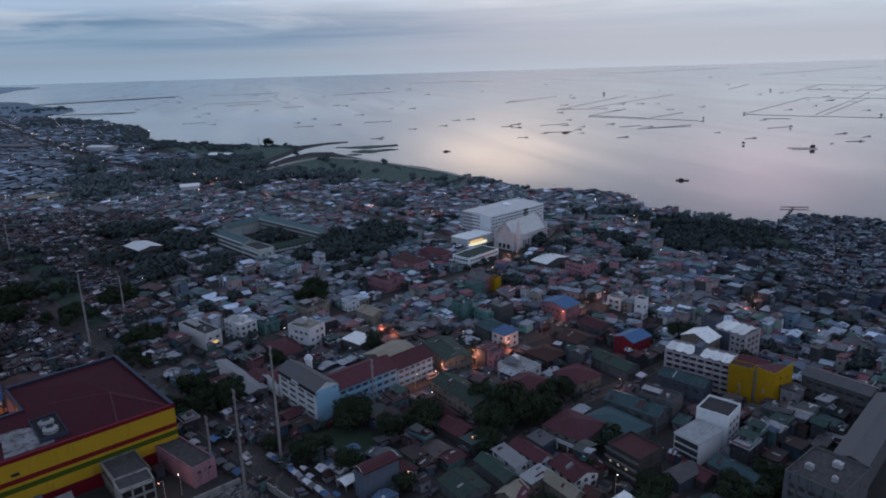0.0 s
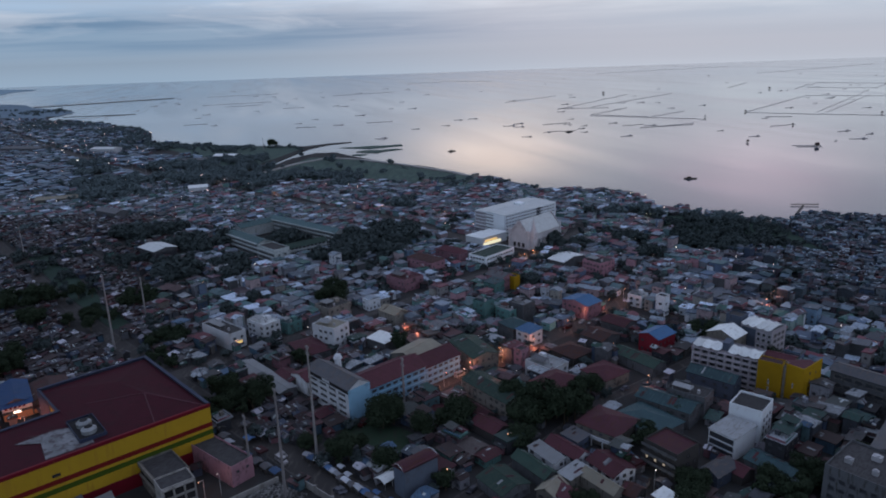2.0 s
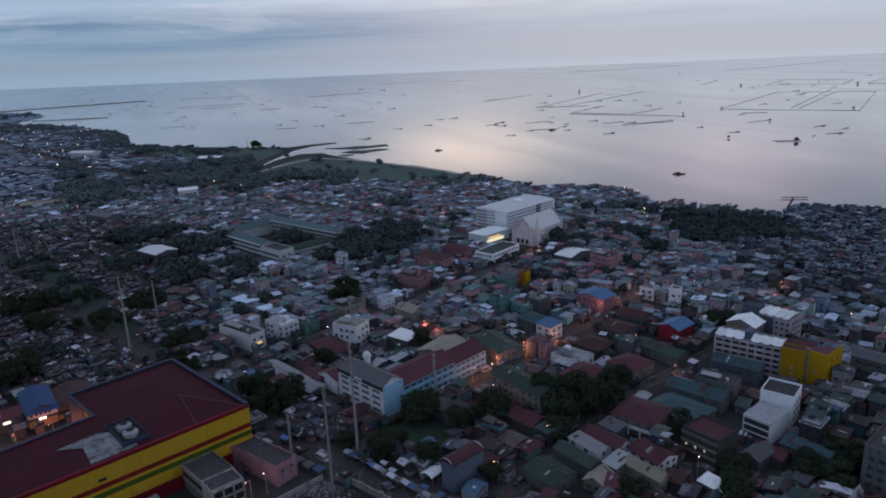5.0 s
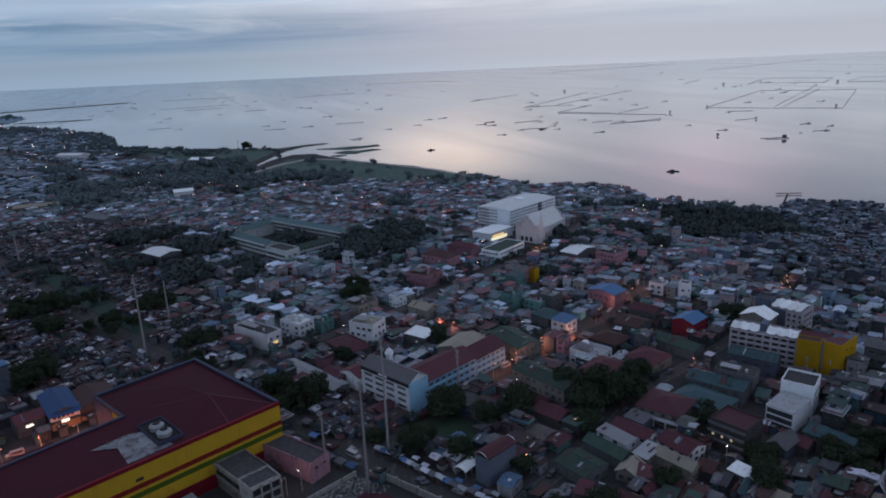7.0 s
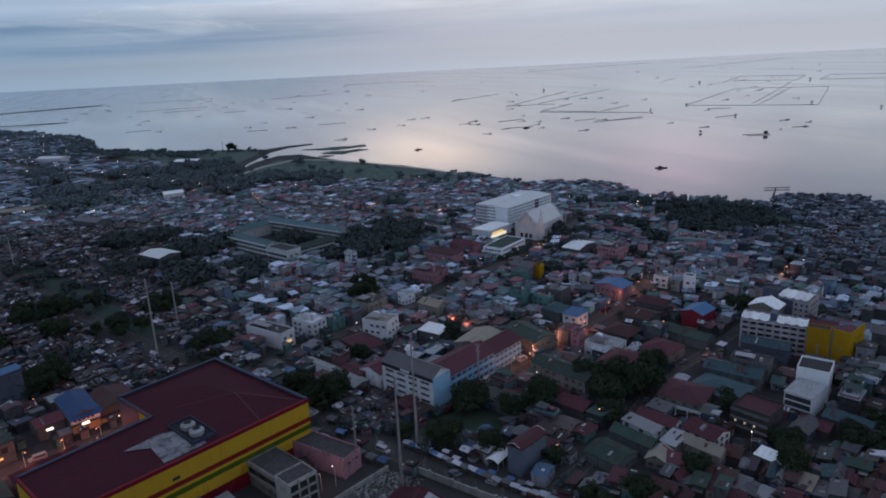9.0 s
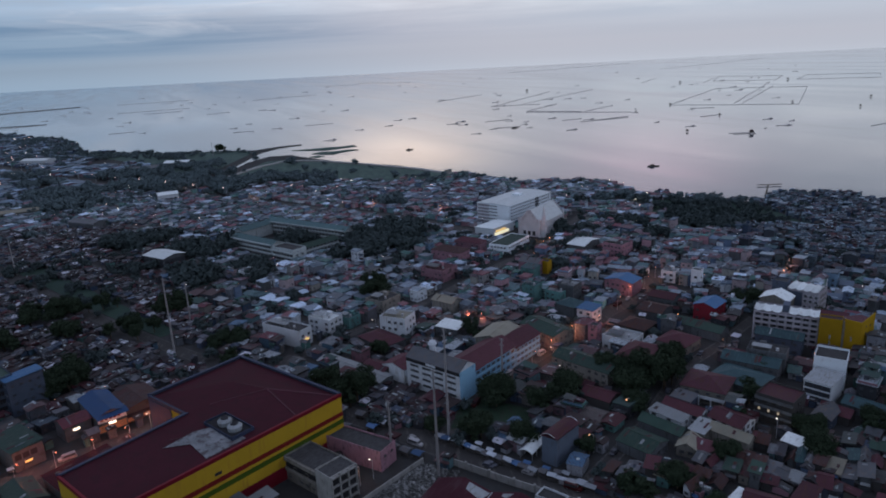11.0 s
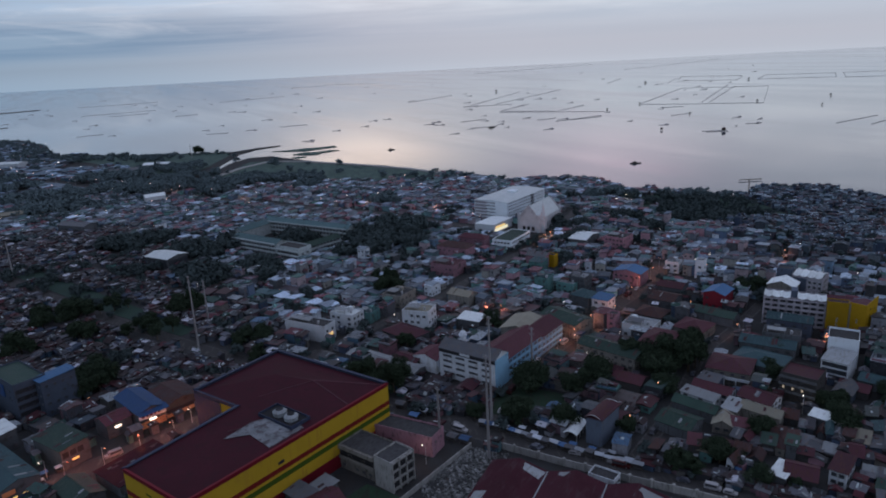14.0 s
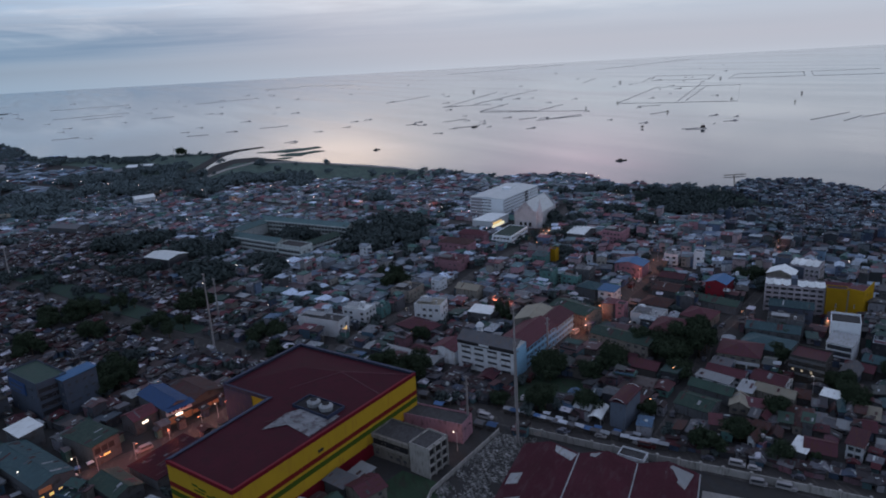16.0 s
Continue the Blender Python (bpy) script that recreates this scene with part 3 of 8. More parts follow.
def mend(root, kind, w, d, h, rise, rng, count):
    """Loose replacement sheets laid on a pitched roof, each a part of its own."""
    for _ in range(count):
        e, g = rng.uniform(0.5, 1.1), rng.uniform(1.2, max(1.5, min(4.2, d * 0.46)))
        if kind in ("gable_y", "mono_x"):
            e, g = min(g, w * 0.45), e
        x, y = rng.uniform(0, w - e), rng.uniform(0, d - g)
        if kind == "gable_x":
            if y < d / 2 < y + g:
                y = d / 2 + 0.1 if rng.random() < 0.5 else max(0.0, d / 2 - g - 0.1)
            ht = lambda a, c: h + rise * (1 - abs(c - d / 2) / (d / 2))
        elif kind == "gable_y":
            if x < w / 2 < x + e:
                x = w / 2 + 0.1 if rng.random() < 0.5 else max(0.0, w / 2 - e - 0.1)
            ht = lambda a, c: h + rise * (1 - abs(a - w / 2) / (w / 2))
        elif kind == "mono":
            ht = lambda a, c: h + 0.1 + (rise - 0.1) * (c + 0.4) / (d + 0.8)
        elif kind == "mono_x":
            ht = lambda a, c: h + 0.1 + (rise - 0.1) * (a + 0.4) / (w + 0.8)
        else:
            ht = lambda a, c: h + 0.12
        m = Mesh()
        m.sheet([(a, c, ht(a, c) + 0.07) for a, c in ((x, y), (x + e, y), (x + e, y + g), (x, y + g))], 0.05)
        part("roof_patch", m, root, rng.choice((R_GREY, R_RUST, R_RUST, R_RED, R_SLAB, R_WINE, R_RUST, R_PALE)))


def building(name, label, category, p, q, depth, h, walls, roof, roofing, rise=2.0, over=0.5, parapet=0.7, group="", margin=1.2, base=0.0):
    """A block whose edge runs from p to q, and which lies to the left of that edge."""
    length, angle = math.hypot(q[0] - p[0], q[1] - p[1]), math.atan2(q[1] - p[1], q[0] - p[0])
    root = thing(name, label, category, pose(p[0], p[1], base, 0, 0, math.degrees(angle)), group)
    part("wall", wall_mesh(roof, length, depth, h, rise, parapet), root, walls)
    part("roof", roof_mesh(roof, length, depth, h, rise, over), root, roofing)
    footprint(p, angle, length, depth, margin)
    return root, length, depth


# ---- ground, lake and roads ----
SHORE = [(-3000, 2840), (-1900, 2770), (-1690, 2705), (-1577, 2644), (-1430, 2443), (-1254, 2296), (-1145, 2163), (-1121, 2015), (-1089, 1898), (-1017, 1795), (-966, 1808), (-887, 1736), (-814, 1670), (-749, 1572), (-714, 1538), (-667, 1500), (-614, 1420), (-561, 1292), (-524, 1232), (-502, 1243), (-458, 1212), (-371, 1158), (-292, 1141), (-240, 1122), (-201, 1152),
         (-168, 1162), (-167, 1154), (-204, 1128), (-226, 1085), (-238, 1010), (-247, 950), (-256, 905), (-268, 868), (-258, 838), (-250, 862), (-247, 905), (-233, 985), (-208, 1036), (-176, 1036),
         (-160, 1010), (-112, 946), (-70, 903), (-32, 869), (3, 816), (34, 773), (64, 718), (74, 695), (110, 690), (142, 677), (175, 645), (168, 606)]
SHORE += [(195, 583), (207, 560), (239, 537), (262, 533), (268, 545), (293, 549), (315, 538), (333, 520), (340, 483), (334, 462), (420, 425), (600, 330), (1200, 0), (3500, -900), (3500, -3500), (-5200, -3500), (-5200, 2860)]

m = Mesh()
m.prism(SHORE[::-1], -2.5, 0.0)
ground = solid("ground", m, "dark packed earth and old concrete under the town", "ground", SOIL, kind="structure")
m = Mesh()
m.face([(-9000, -5000, -0.6), (9000, -5000, -0.6), (9000, 12000, -0.6), (-9000, 12000, -0.6)])
solid("water", m, "calm grey lake under a dusk sky with smooth lanes", "lake", WATER, kind="structure")


def strip(pts, width, z0, z1):
    """A band of that width along a line."""
    m = Mesh()
    out = []
    for i, p in enumerate(pts):
        a, c = pts[max(i - 1, 0)], pts[min(i + 1, len(pts) - 1)]
        dx, dy = c[0] - a[0], c[1] - a[1]
        k = width / 2 / math.hypot(dx, dy)
        out.append(((p[0] - dy * k, p[1] + dx * k), (p[0] + dy * k, p[1] - dx * k)))
    for (a, b), (c, d) in zip(out, out[1:]):
        m.prism([b, d, c, a], z0, z1)
    return m


RAIL_WAY = [(-620, 820), (-351, 512), (-240, 388), (-186, 331), (-96, 243), (-66, 213), (20, 134), (120, 42), (260, -90)]
MAIN_STREET = [(-330, 148), (-238, 210), (-212, 226), (-189, 240.5), (-172, 253), (-152, 278), (-123, 305), (-106, 320), (-84, 339), (-64, 354.5), (-42, 375), (-21, 398), (3, 421), (34, 448), (100, 540)]
SCHOOL_STREET = [(-64, 217), (-44, 244), (-17, 275), (8, 297), (73, 350), (92, 380)]
LANE_STREET = [(-24, 180), (11, 212), (43, 250), (75, 272), (105, 296)]
FAR_HIGHWAY = [(-1500, 2200), (-1005, 1586), (-755, 1283), (-540, 1031), (-412, 902), (-300, 800), (-190, 700), (-60, 590), (34, 470)]
CROSS_STREET = [(-97, 327), (-150, 375), (-235, 455), (-330, 560)]
BRIDGE_STREET = [(3, 420), (60, 372), (110, 322), (165, 275)]
LIVING = [(RAIL_WAY[:5], 8.0), (RAIL_WAY[4:], 12.5), (MAIN_STREET[:7], 10.5), (MAIN_STREET[6:], 7.5), (SCHOOL_STREET, 9.5), (LANE_STREET, 5.5), (FAR_HIGHWAY, 12.0), (CROSS_STREET, 2.4), (BRIDGE_STREET, 3.0)]
for i, (pts, width) in enumerate(LIVING):
    solid("road", strip(pts, width - 1.5, 0.0, 0.06 + 0.005 * i), "worn dark asphalt street between low houses", "road", ASPHALT, kind="structure")
    side_pts = strip(pts, width, -0.2, 0.03 + 0.004 * i)
    solid("pavement", side_pts, "narrow dusty concrete pavement beside the street", "pavement", PAVING, kind="structure")

solid("breakwater", strip([(-1450, 2478), (-1330, 2570), (-1200, 2680), (-1071, 2785)], 7.0, -2.0, 0.8), "long low dark breakwater reaching out into the lake", "breakwater", SOIL, kind="structure")
solid("breakwater", strip([(-1077, 1963), (-980, 1972), (-879, 1980)], 4.0, -2.0, 0.4), "low dark causeway in the shallow lake", "breakwater", SOIL, kind="structure")
LAWN_RING = [(-61, 224), (-50.6, 222.4), (-41, 220), (-33, 219), (-27, 231), (-33, 236), (-44.7, 243.4), (-54.5, 240.7)]
m = Mesh()
m.prism(LAWN_RING, 0.0, 0.12)
solid("yard_lawn", m, "patch of worn green lawn in a walled yard", "lawn", LAWN, kind="structure")

DIKE = [(-245, 858), (-213, 930), (-178, 975), (-130, 950), (-70, 893), (-7, 823), (30, 762), (62, 706)]
solid("dike_road", strip(DIKE, 6.0, 0.0, 1.3), "pale concrete dike path along the lake shore", "dike", CONCRETE, kind="structure")

solid("sea_wall", strip([(168, 603), (193, 579), (205, 556), (237, 534), (262, 530)], 3.0, -1.0, 0.9), "pale concrete embankment along the lake shore", "embankment", CONCRETE, kind="structure")
FIELDS = []


def field(name, pts, label):
    FIELDS.append(pts)
    g = Mesh()
    g.prism(pts, 0.0, 0.14)
    # far fields take the grass colour with haze painted in
    return solid(name, g, label, "grass", MARSH if max(y for _, y in pts) > 700 else GRASS, kind="structure")


field("marsh_grass", [(-250, 835), (-150, 800), (-60, 755), (10, 735), (28, 765), (-8, 815), (-70, 885), (-125, 938), (-172, 985), (-205, 985), (-230, 900)], "rough dark green marsh grass behind the dike")
field("shore_grass", [(-600, 1240), (-450, 1120), (-330, 960), (-275, 860), (-262, 960), (-240, 1080), (-245, 1115), (-292, 1134), (-371, 1150), (-458, 1206), (-534, 1238)], "dark rough grass on the lake shore")
field("vacant_lot", [(-330, 500), (-252, 408), (-196, 348), (-188, 354), (-243, 420), (-316, 508)], "overgrown strip of grass beside the old railway line")
field("shore_scrub", [(150, 520), (190, 470), (240, 440), (245, 520), (205, 552), (170, 570)], "dark scrub near the lake")
for pts in ([(-178, 1090), (-150, 1075), (-126, 1066), (-108, 1076), (-79, 1090), (-83, 1107), (-106, 1098), (-128, 1100), (-150, 1092)], [(-146, 1036), (-132, 1022), (-112, 1015), (-104, 1030), (-77, 1047), (-91, 1056), (-110, 1046), (-130, 1050)], [(-148, 1003), (-136, 994), (-126, 1003), (-138, 1010)]):
    m = Mesh()
    m.prism(pts, -1.5, 0.0)
    solid("marsh_island", m, "low dark marsh island in shallow water", "island", MARSH)

# ---- the far shore: a wooded point and, behind it, a low spit, both coloured as haze ----
POINT = [(-1105, 1995), (-1140, 2155), (-1250, 2288), (-1425, 2436), (-1572, 2640), (-1690, 2735), (-1900, 2800), (-5000, 2890), (-5000, 2050)]
SPIT = [(-2270, 3560), (-2350, 3790), (-2440, 3990), (-2450, 4210), (-2520, 4400), (-2900, 4650), (-4600, 4790), (-4600, 3620)]
m = Mesh()
m.prism(POINT, 0.02, 0.5)
rng = random.Random(44)
for k in range(90):      # low rounded woods on it
    f = rng.random() * 6
    a = Vector(POINT[int(f)]).lerp(Vector(POINT[int(f) + 1]), f % 1)
    x, y, r = a.x - 30 - 420 * rng.random() ** 2, a.y - rng.uniform(10, 60), rng.uniform(12, 30)
    m.tube(x, y, 0.4, 2.2, r, r * 0.8, 9)
    m.tube(x, y, 2.2, rng.uniform(3.0, 5.0), r * 0.8, r * 0.3, 9)
solid("backdrop", m, "far wooded shore with blue-grey haze painted into its colour", "far shore", NEAR_MIST, kind="structure")
m = Mesh()
m.prism(SPIT, 0.02, 0.3)
solid("backdrop", m, "spit at the end of the lake with pale haze painted in", "far shore", FAR_MIST, kind="structure")

# ---- the shopping hall with its yellow, red and green bands ----
MALL = [(-163.8, 166.1), (-100.2, 222.0), (-141.0, 265.2), (-170.6, 237.4), (-153.8, 219.8), (-184.4, 189.0)]
footprint((-163.8, 166.1), radians(41.3), 85, 32, 1.5)
footprint((-141.0, 265.2), radians(-137), 42, 60, 1.0)


def inset(ring, by):
    """The ring moved inwards by that much, corner by corner."""
    out = []
    for i, p in enumerate(ring):
        a, c = Vector(ring[i - 1]), Vector(ring[(i + 1) % len(ring)])
        p = Vector(p)
        u, v = (p - a).normalized(), (c - p).normalized()
        n1, n2 = Vector((-u.y, u.x)), Vector((-v.y, v.x))
        out.append(tuple(p + (n1 + n2) * (by / (1 + n1.dot(n2)))))
    return out


mall = thing("shopping_hall", "large yellow shopping hall with red and green bands, maroon roof", "shopping hall")
m = Mesh()
m.prism(MALL, 0, 19.4)
part("wall", m, mall, MALL_YELLOW)
BANDS = [(0.0, 5.0, W_TRIM, "dark red painted base"), (9.0, 10.8, W_GREEN, "green painted band"), (11.9, 13.6, W_DARKRED, "dark red painted band")]
for z0, z1, paint, label in BANDS:
    m = Mesh()
    outer = inset(MALL, -0.06)
    m.prism(outer, z0, z1)
    part("band", m, mall, paint, label=label)
m = Mesh()
outer, inner = inset(MALL, -0.12), inset(MALL, 0.7)
back = Mesh()
for i in range(6):
    j = (i + 1) % 6
    (back if i in (1, 2, 3, 4) else m).prism([outer[i], outer[j], inner[j], inner[i]], 19.4, 20.7)
part("parapet", m, mall, W_TRIM, label="red painted parapet")
part("parapet", back, mall, W_NAVY, label="blue-grey rear parapet")
m = Mesh()
for i in (1, 2, 4):
    j = i + 1
    a, c = inset(MALL, -0.2), inset(MALL, 1.0)
    m.prism([a[i], a[j], c[j], c[i]], 20.7, 21.0)
part("coping", m, mall, W_NAVY, label="blue-grey metal coping")
# the roof: a shallow hip over the broad half, a mono slope over the long arm
m = Mesh()
C = [Vector(p) for p in inset(MALL, 0.7)]
crown_a, crown_b = Vector((-126.9, 230.5)), Vector((-141.0, 240.0))
z = 19.9


def at(p, h):
    return (p[0], p[1], h)


south = Vector((-131.0, 196.5))
m.sheet([at(south, z), at(C[1], z), at(crown_a, z + 1.5)], 0.2)
m.sheet([at(C[1], z), at(C[2], z), at(crown_b, z + 1.5), at(crown_a, z + 1.5)], 0.2)
m.sheet([at(C[2], z), at(C[3], z), at(crown_b, z + 1.5)], 0.2)
m.sheet([at(C[3], z), at(C[4], z), at(south, z), at(crown_a, z + 1.5), at(crown_b, z + 1.5)], 0.2)
part("roof", m, mall, R_MAROON, label="faded maroon sheet roof with shallow ridges")
m = Mesh()
m.sheet([at(C[0], z), at(south, z), at(C[4], z + 0.5), at(C[5], z + 0.5)], 0.2)
part("roof", m, mall, R_MAROON, label="faded maroon sheet roof")
m = Mesh()
U, V = Vector((0.751, 0.660)), Vector((-0.660, 0.751))
O = Vector((-163.8, 166.1))


def on_mall(u, v, h):
    p = O + U * u + V * v
    return (p.x, p.y, h)


m.sheet([(-141.3, 189.9, z + 0.14), (-130.6, 199.4, z + 0.14), (-133.4, 202.6, z + 0.5), (-142.8, 208.1, z + 0.75), (-147.8, 206.7, z + 0.75), (-156.1, 198.4, z + 0.6), (-147.9, 199.2, z + 0.5)], 0.1)
part("roof_patch", m, mall, R_WORN, label="weathered pale grey roof patch")
for u0, v0, u1, v1, z0, z1 in ((70.2, 24.0, 83.5, 1.5, 1.55, 0.1), (70.2, 24.0, 52.0, 33.0, 1.55, 0.5), (70.2, 24.0, 66.0, 2.0, 1.55, 0.1), (44.0, 14.5, 31.0, 22.0, 0.45, 0.5)):
    m = Mesh()
    a, c = Vector((u0, v0)), Vector((u1, v1))
    k = (c - a).normalized() * 0.22
    m.sheet([on_mall(a.x + k.y, a.y - k.x, z + z0 + 0.08), on_mall(c.x + k.y, c.y - k.x, z + z1 + 0.08), on_mall(c.x - k.y, c.y + k.x, z + z1 + 0.08), on_mall(a.x - k.y, a.y + k.x, z + z0 + 0.08)], 0.1)
    part("ridge_cap", m, mall, R_RED, label="faded red ridge capping")
for u0, v0, u1, v1 in ((43.2, 5.0, 51.6, 5.25), (43.2, 21.7, 51.6, 21.95), (43.2, 5.25, 43.45, 21.7), (51.35, 5.25, 51.6, 21.7)):
    m = Mesh()
    m.prism([on_mall(u0, v0, 0)[:2], on_mall(u1, v0, 0)[:2], on_mall(u1, v1, 0)[:2], on_mall(u0, v1, 0)[:2]], z, z + 1.5)
    part("plant_screen", m, mall, W_NAVY, label="grey louvred screen round the roof plant")
m = Mesh()
m.prism([on_mall(43.5, 5.3, 0)[:2], on_mall(51.3, 5.3, 0)[:2], on_mall(51.3, 21.6, 0)[:2], on_mall(43.5, 21.6, 0)[:2]], z, z + 0.9)
part("plant_deck", m, mall, NEAR_BLACK, label="dark plant deck")
for u, v in ((47.3, 9.6), (47.3, 15.4)):
    m = Mesh()
    x, y, _ = on_mall(u, v, 0)
    m.tube(x, y, z + 0.9, z + 2.3, 2.3, 2.45, 18)
    m.tube(x, y, z + 2.3, z + 3.0, 2.45, 1.5, 18)
    tower = part("cooling_tower", m, mall, R_PALE, label="pale round cooling tower")
    m = Mesh()
    m.tube(x, y, z + 3.0, z + 3.12, 1.3, 1.3, 12)
    part("fan", m, tower, NEAR_BLACK, label="dark fan opening")
# the shaded part of the notch wall, painted as a dark panel
m = Mesh()
a, c = Vector(MALL[3]), Vector(MALL[3]).lerp(Vector(MALL[4]), 0.62)
m.prism([tuple(a + Vector((-0.16, -0.15))), tuple(c + Vector((-0.16, -0.15))), tuple(c), tuple(a)], 0.2, 19.3)
part("cladding", m, mall, W_NAVY, label="dark panel painted as shade on the notch wall")
m = Mesh()
a, c = O + U * 33.0 - V * 0.12, O + U * 35.4 - V * 0.12
m.prism([tuple(a), tuple(c), tuple(c + V * 0.1), tuple(a + V * 0.1)], 14.6, 15.6)
part("vent", m, mall, NEAR_BLACK, label="dark louvred wall vent")
m = Mesh()   # a painted device on the short end wall, drawn as plain bars
E1 = (Vector(MALL[5]) - Vector(MALL[0])).normalized()
N1 = Vector((-E1.y, E1.x))
for s0, s1, h0, h1 in ((7.0, 9.6, 15.2, 15.7), (9.8, 12.4, 14.4, 15.0), (8.2, 10.6, 13.9, 14.3), (12.6, 16.0, 15.6, 16.2), (13.4, 18.2, 14.5, 15.0), (16.4, 19.0, 16.1, 16.7)):
    a, c = Vector(MALL[0]) + E1 * s0 + N1 * 0.02, Vector(MALL[0]) + E1 * s1 + N1 * 0.02
    m.prism([tuple(a), tuple(c), tuple(c + N1 * 0.08), tuple(a + N1 * 0.08)], h0, h1)
part("sign_bars", m, mall, W_GREEN, label="dark painted bars of a worn sign")

# ---- the school with the blue wing ----
school, w, d = building("school_block", "five-storey white school block with dark windows and grey roof", "school", (-73.4, 263.4), (-54.0, 242.6), 10.5, 13.6, W_WHITE, "gable_x", R_GREY, 2.8, 0.3)
windows(school, w, d, "f", (2.1, 4.8, 7.5, 10.0), 4, 4.5, 1.0, W_GREY, 1.0)
windows(school, w, d, "r", (1.6, 4.4, 7.2, 9.8), 2, 2.6, 1.5, W_BLUE, 0.8)
m = Mesh()
m.box(0.0, -0.18, 11.7, w, 0.0, 13.5)
part("louvre_band", m, school, NEAR_BLACK, label="dark louvre band under the eaves")
m = Mesh()
m.box(11, -0.32, 12.2, 16, -0.18, 13.2)
part("sign", m, school, W_WHITE, label="white sign board")
m = Mesh()
m.box(w, 0.0, 0.0, w + 0.12, d, 13.4)
part("cladding", m, school, W_BLUE, label="pale blue painted end wall")

wing, w, d = building("school_wing", "long blue school wing with window bands and maroon roof", "school", (-46.5, 250.2), (-24.6, 270.0), 15, 10.4, W_BLUE, "gable_x", R_RED, 3.0, 0.7)
windows(wing, w, d, "f", (1.3, 4.5, 7.6), 8, 2.6, 1.5, W_BLUE, 0.4)
for zz in (3.6, 6.8, 9.8):
    m = Mesh()
    m.box(-0.3, -0.45, zz, w + 0.1, 0.0, zz + 0.25)
    part("ledge", m, wing, W_BLUE)
wing, w, d = building("school_wing", "lower blue school wing with window bands and a dark red roof", "school", (-24.4, 270.2), (-9.8, 283.4), 14, 9.2, W_BLUE, "gable_x", R_RED, 2.8, 0.7)
windows(wing, w, d, "f", (1.2, 4.0, 6.7), 6, 2.3, 1.4, W_BLUE, 0.4)
for zz in (3.2, 6.0, 8.7):
    m = Mesh()
    m.box(0.1, -0.45, zz, w + 0.3, 0.0, zz + 0.25)
    part("ledge", m, wing, W_BLUE)
hall, w, d = building("school_hall", "school hall under a large beige gable roof", "hall", (-40.0, 283.6), (-28.2, 274.0), 18, 10.5, W_CREAM, "gable_y", R_BEIGE, 2.2, 0.8)
windows(hall, w, d, "r", (6.5,), 5, 1.6, 1.4, W_GREY)
belfry = thing("belfry", "small white belfry with a dome standing among school roofs", "belfry", pose(-61.5, 268.5, 0))
m = Mesh()
m.tube(0, 0, 0, 15.5, 1.5, 1.4, 8)
m.tube(0, 0, 15.5, 16.1, 1.9, 1.9, 8)
part("shaft", m, belfry, W_WHITE)
m = Mesh()
for k in range(6):
    a0, a1 = k * math.pi / 12, (k + 1) * math.pi / 12
    m.tube(0, 0, 16.1 + 1.6 * math.sin(a0), 16.1 + 1.6 * math.sin(a1), 1.6 * math.cos(a0), max(0.05, 1.6 * math.cos(a1)), 10)
m.tube(0, 0, 17.7, 19.6, 0.08, 0.05, 5)
part("dome", m, belfry, W_WHITE, label="white dome with a finial")
footprint((-64, 266), 0, 5, 5, 0)
house, w, d = building("annex", "low white annex with a dark red gable roof", "annex", (-83.5, 274.5), (-74.6, 265.2), 12, 6.4, W_WHITE, "gable_y", R_RED, 2.0, 0.3)
shed, w, d = building("long_shed", "long shed under a pale zinc roof", "shed", (-112.5, 290.0), (-85.5, 260.5), 8.5, 4.2, W_GREY, "gable_x", R_PALE, 0.8, 0.4)
windows(shed, w, d, "f", (1.6,), 9, 1.4, 1.1, W_GREY)

# ---- apartments, the yellow block and the white stepped house ----
apt, w, d = building("apartment_block", "five-storey apartment block with balcony grid and white roof", "apartments", (90.8, 274.2), (111.4, 257.6), 10.5, 13.8, W_LILAC, "flat", R_PALE, parapet=0.6)


def balcony_grid(root, w, floors, cols, h, wall_mat):
    """A frame of piers and slabs before the wall, with dark doors behind and rails in front."""
    step = (h - 1.2) / floors
    for i in range(cols + 1):
        m = Mesh()
        x = w * i / cols
        m.box(x - 0.28, -1.3, 0, x + 0.28, 0, h)
        part("pier", m, root, W_LILAC)
    for k in range(floors + 1):
        m = Mesh()
        zz = 0.6 + step * k
        m.box(0.28, -1.28, zz, w - 0.28, 0, zz + 0.3)
        part("slab", m, root, wall_mat)
    for k in range(floors):
        for i in range(cols):
            x0, x1, zz = w * i / cols + 0.28, w * (i + 1) / cols - 0.28, 0.9 + step * k
            m = Mesh()
            m.box(x0 + 0.3, -0.06, zz, x1 - 0.3, 0.0, zz + 2.0)
            part("door", m, root, GLASS)
            m = Mesh()
            m.box(x0, -1.25, zz, x1, -1.17, zz + 0.95)
            part("balustrade", m, root, wall_mat)


balcony_grid(apt, w, 5, 8, 13.8, W_LILAC)


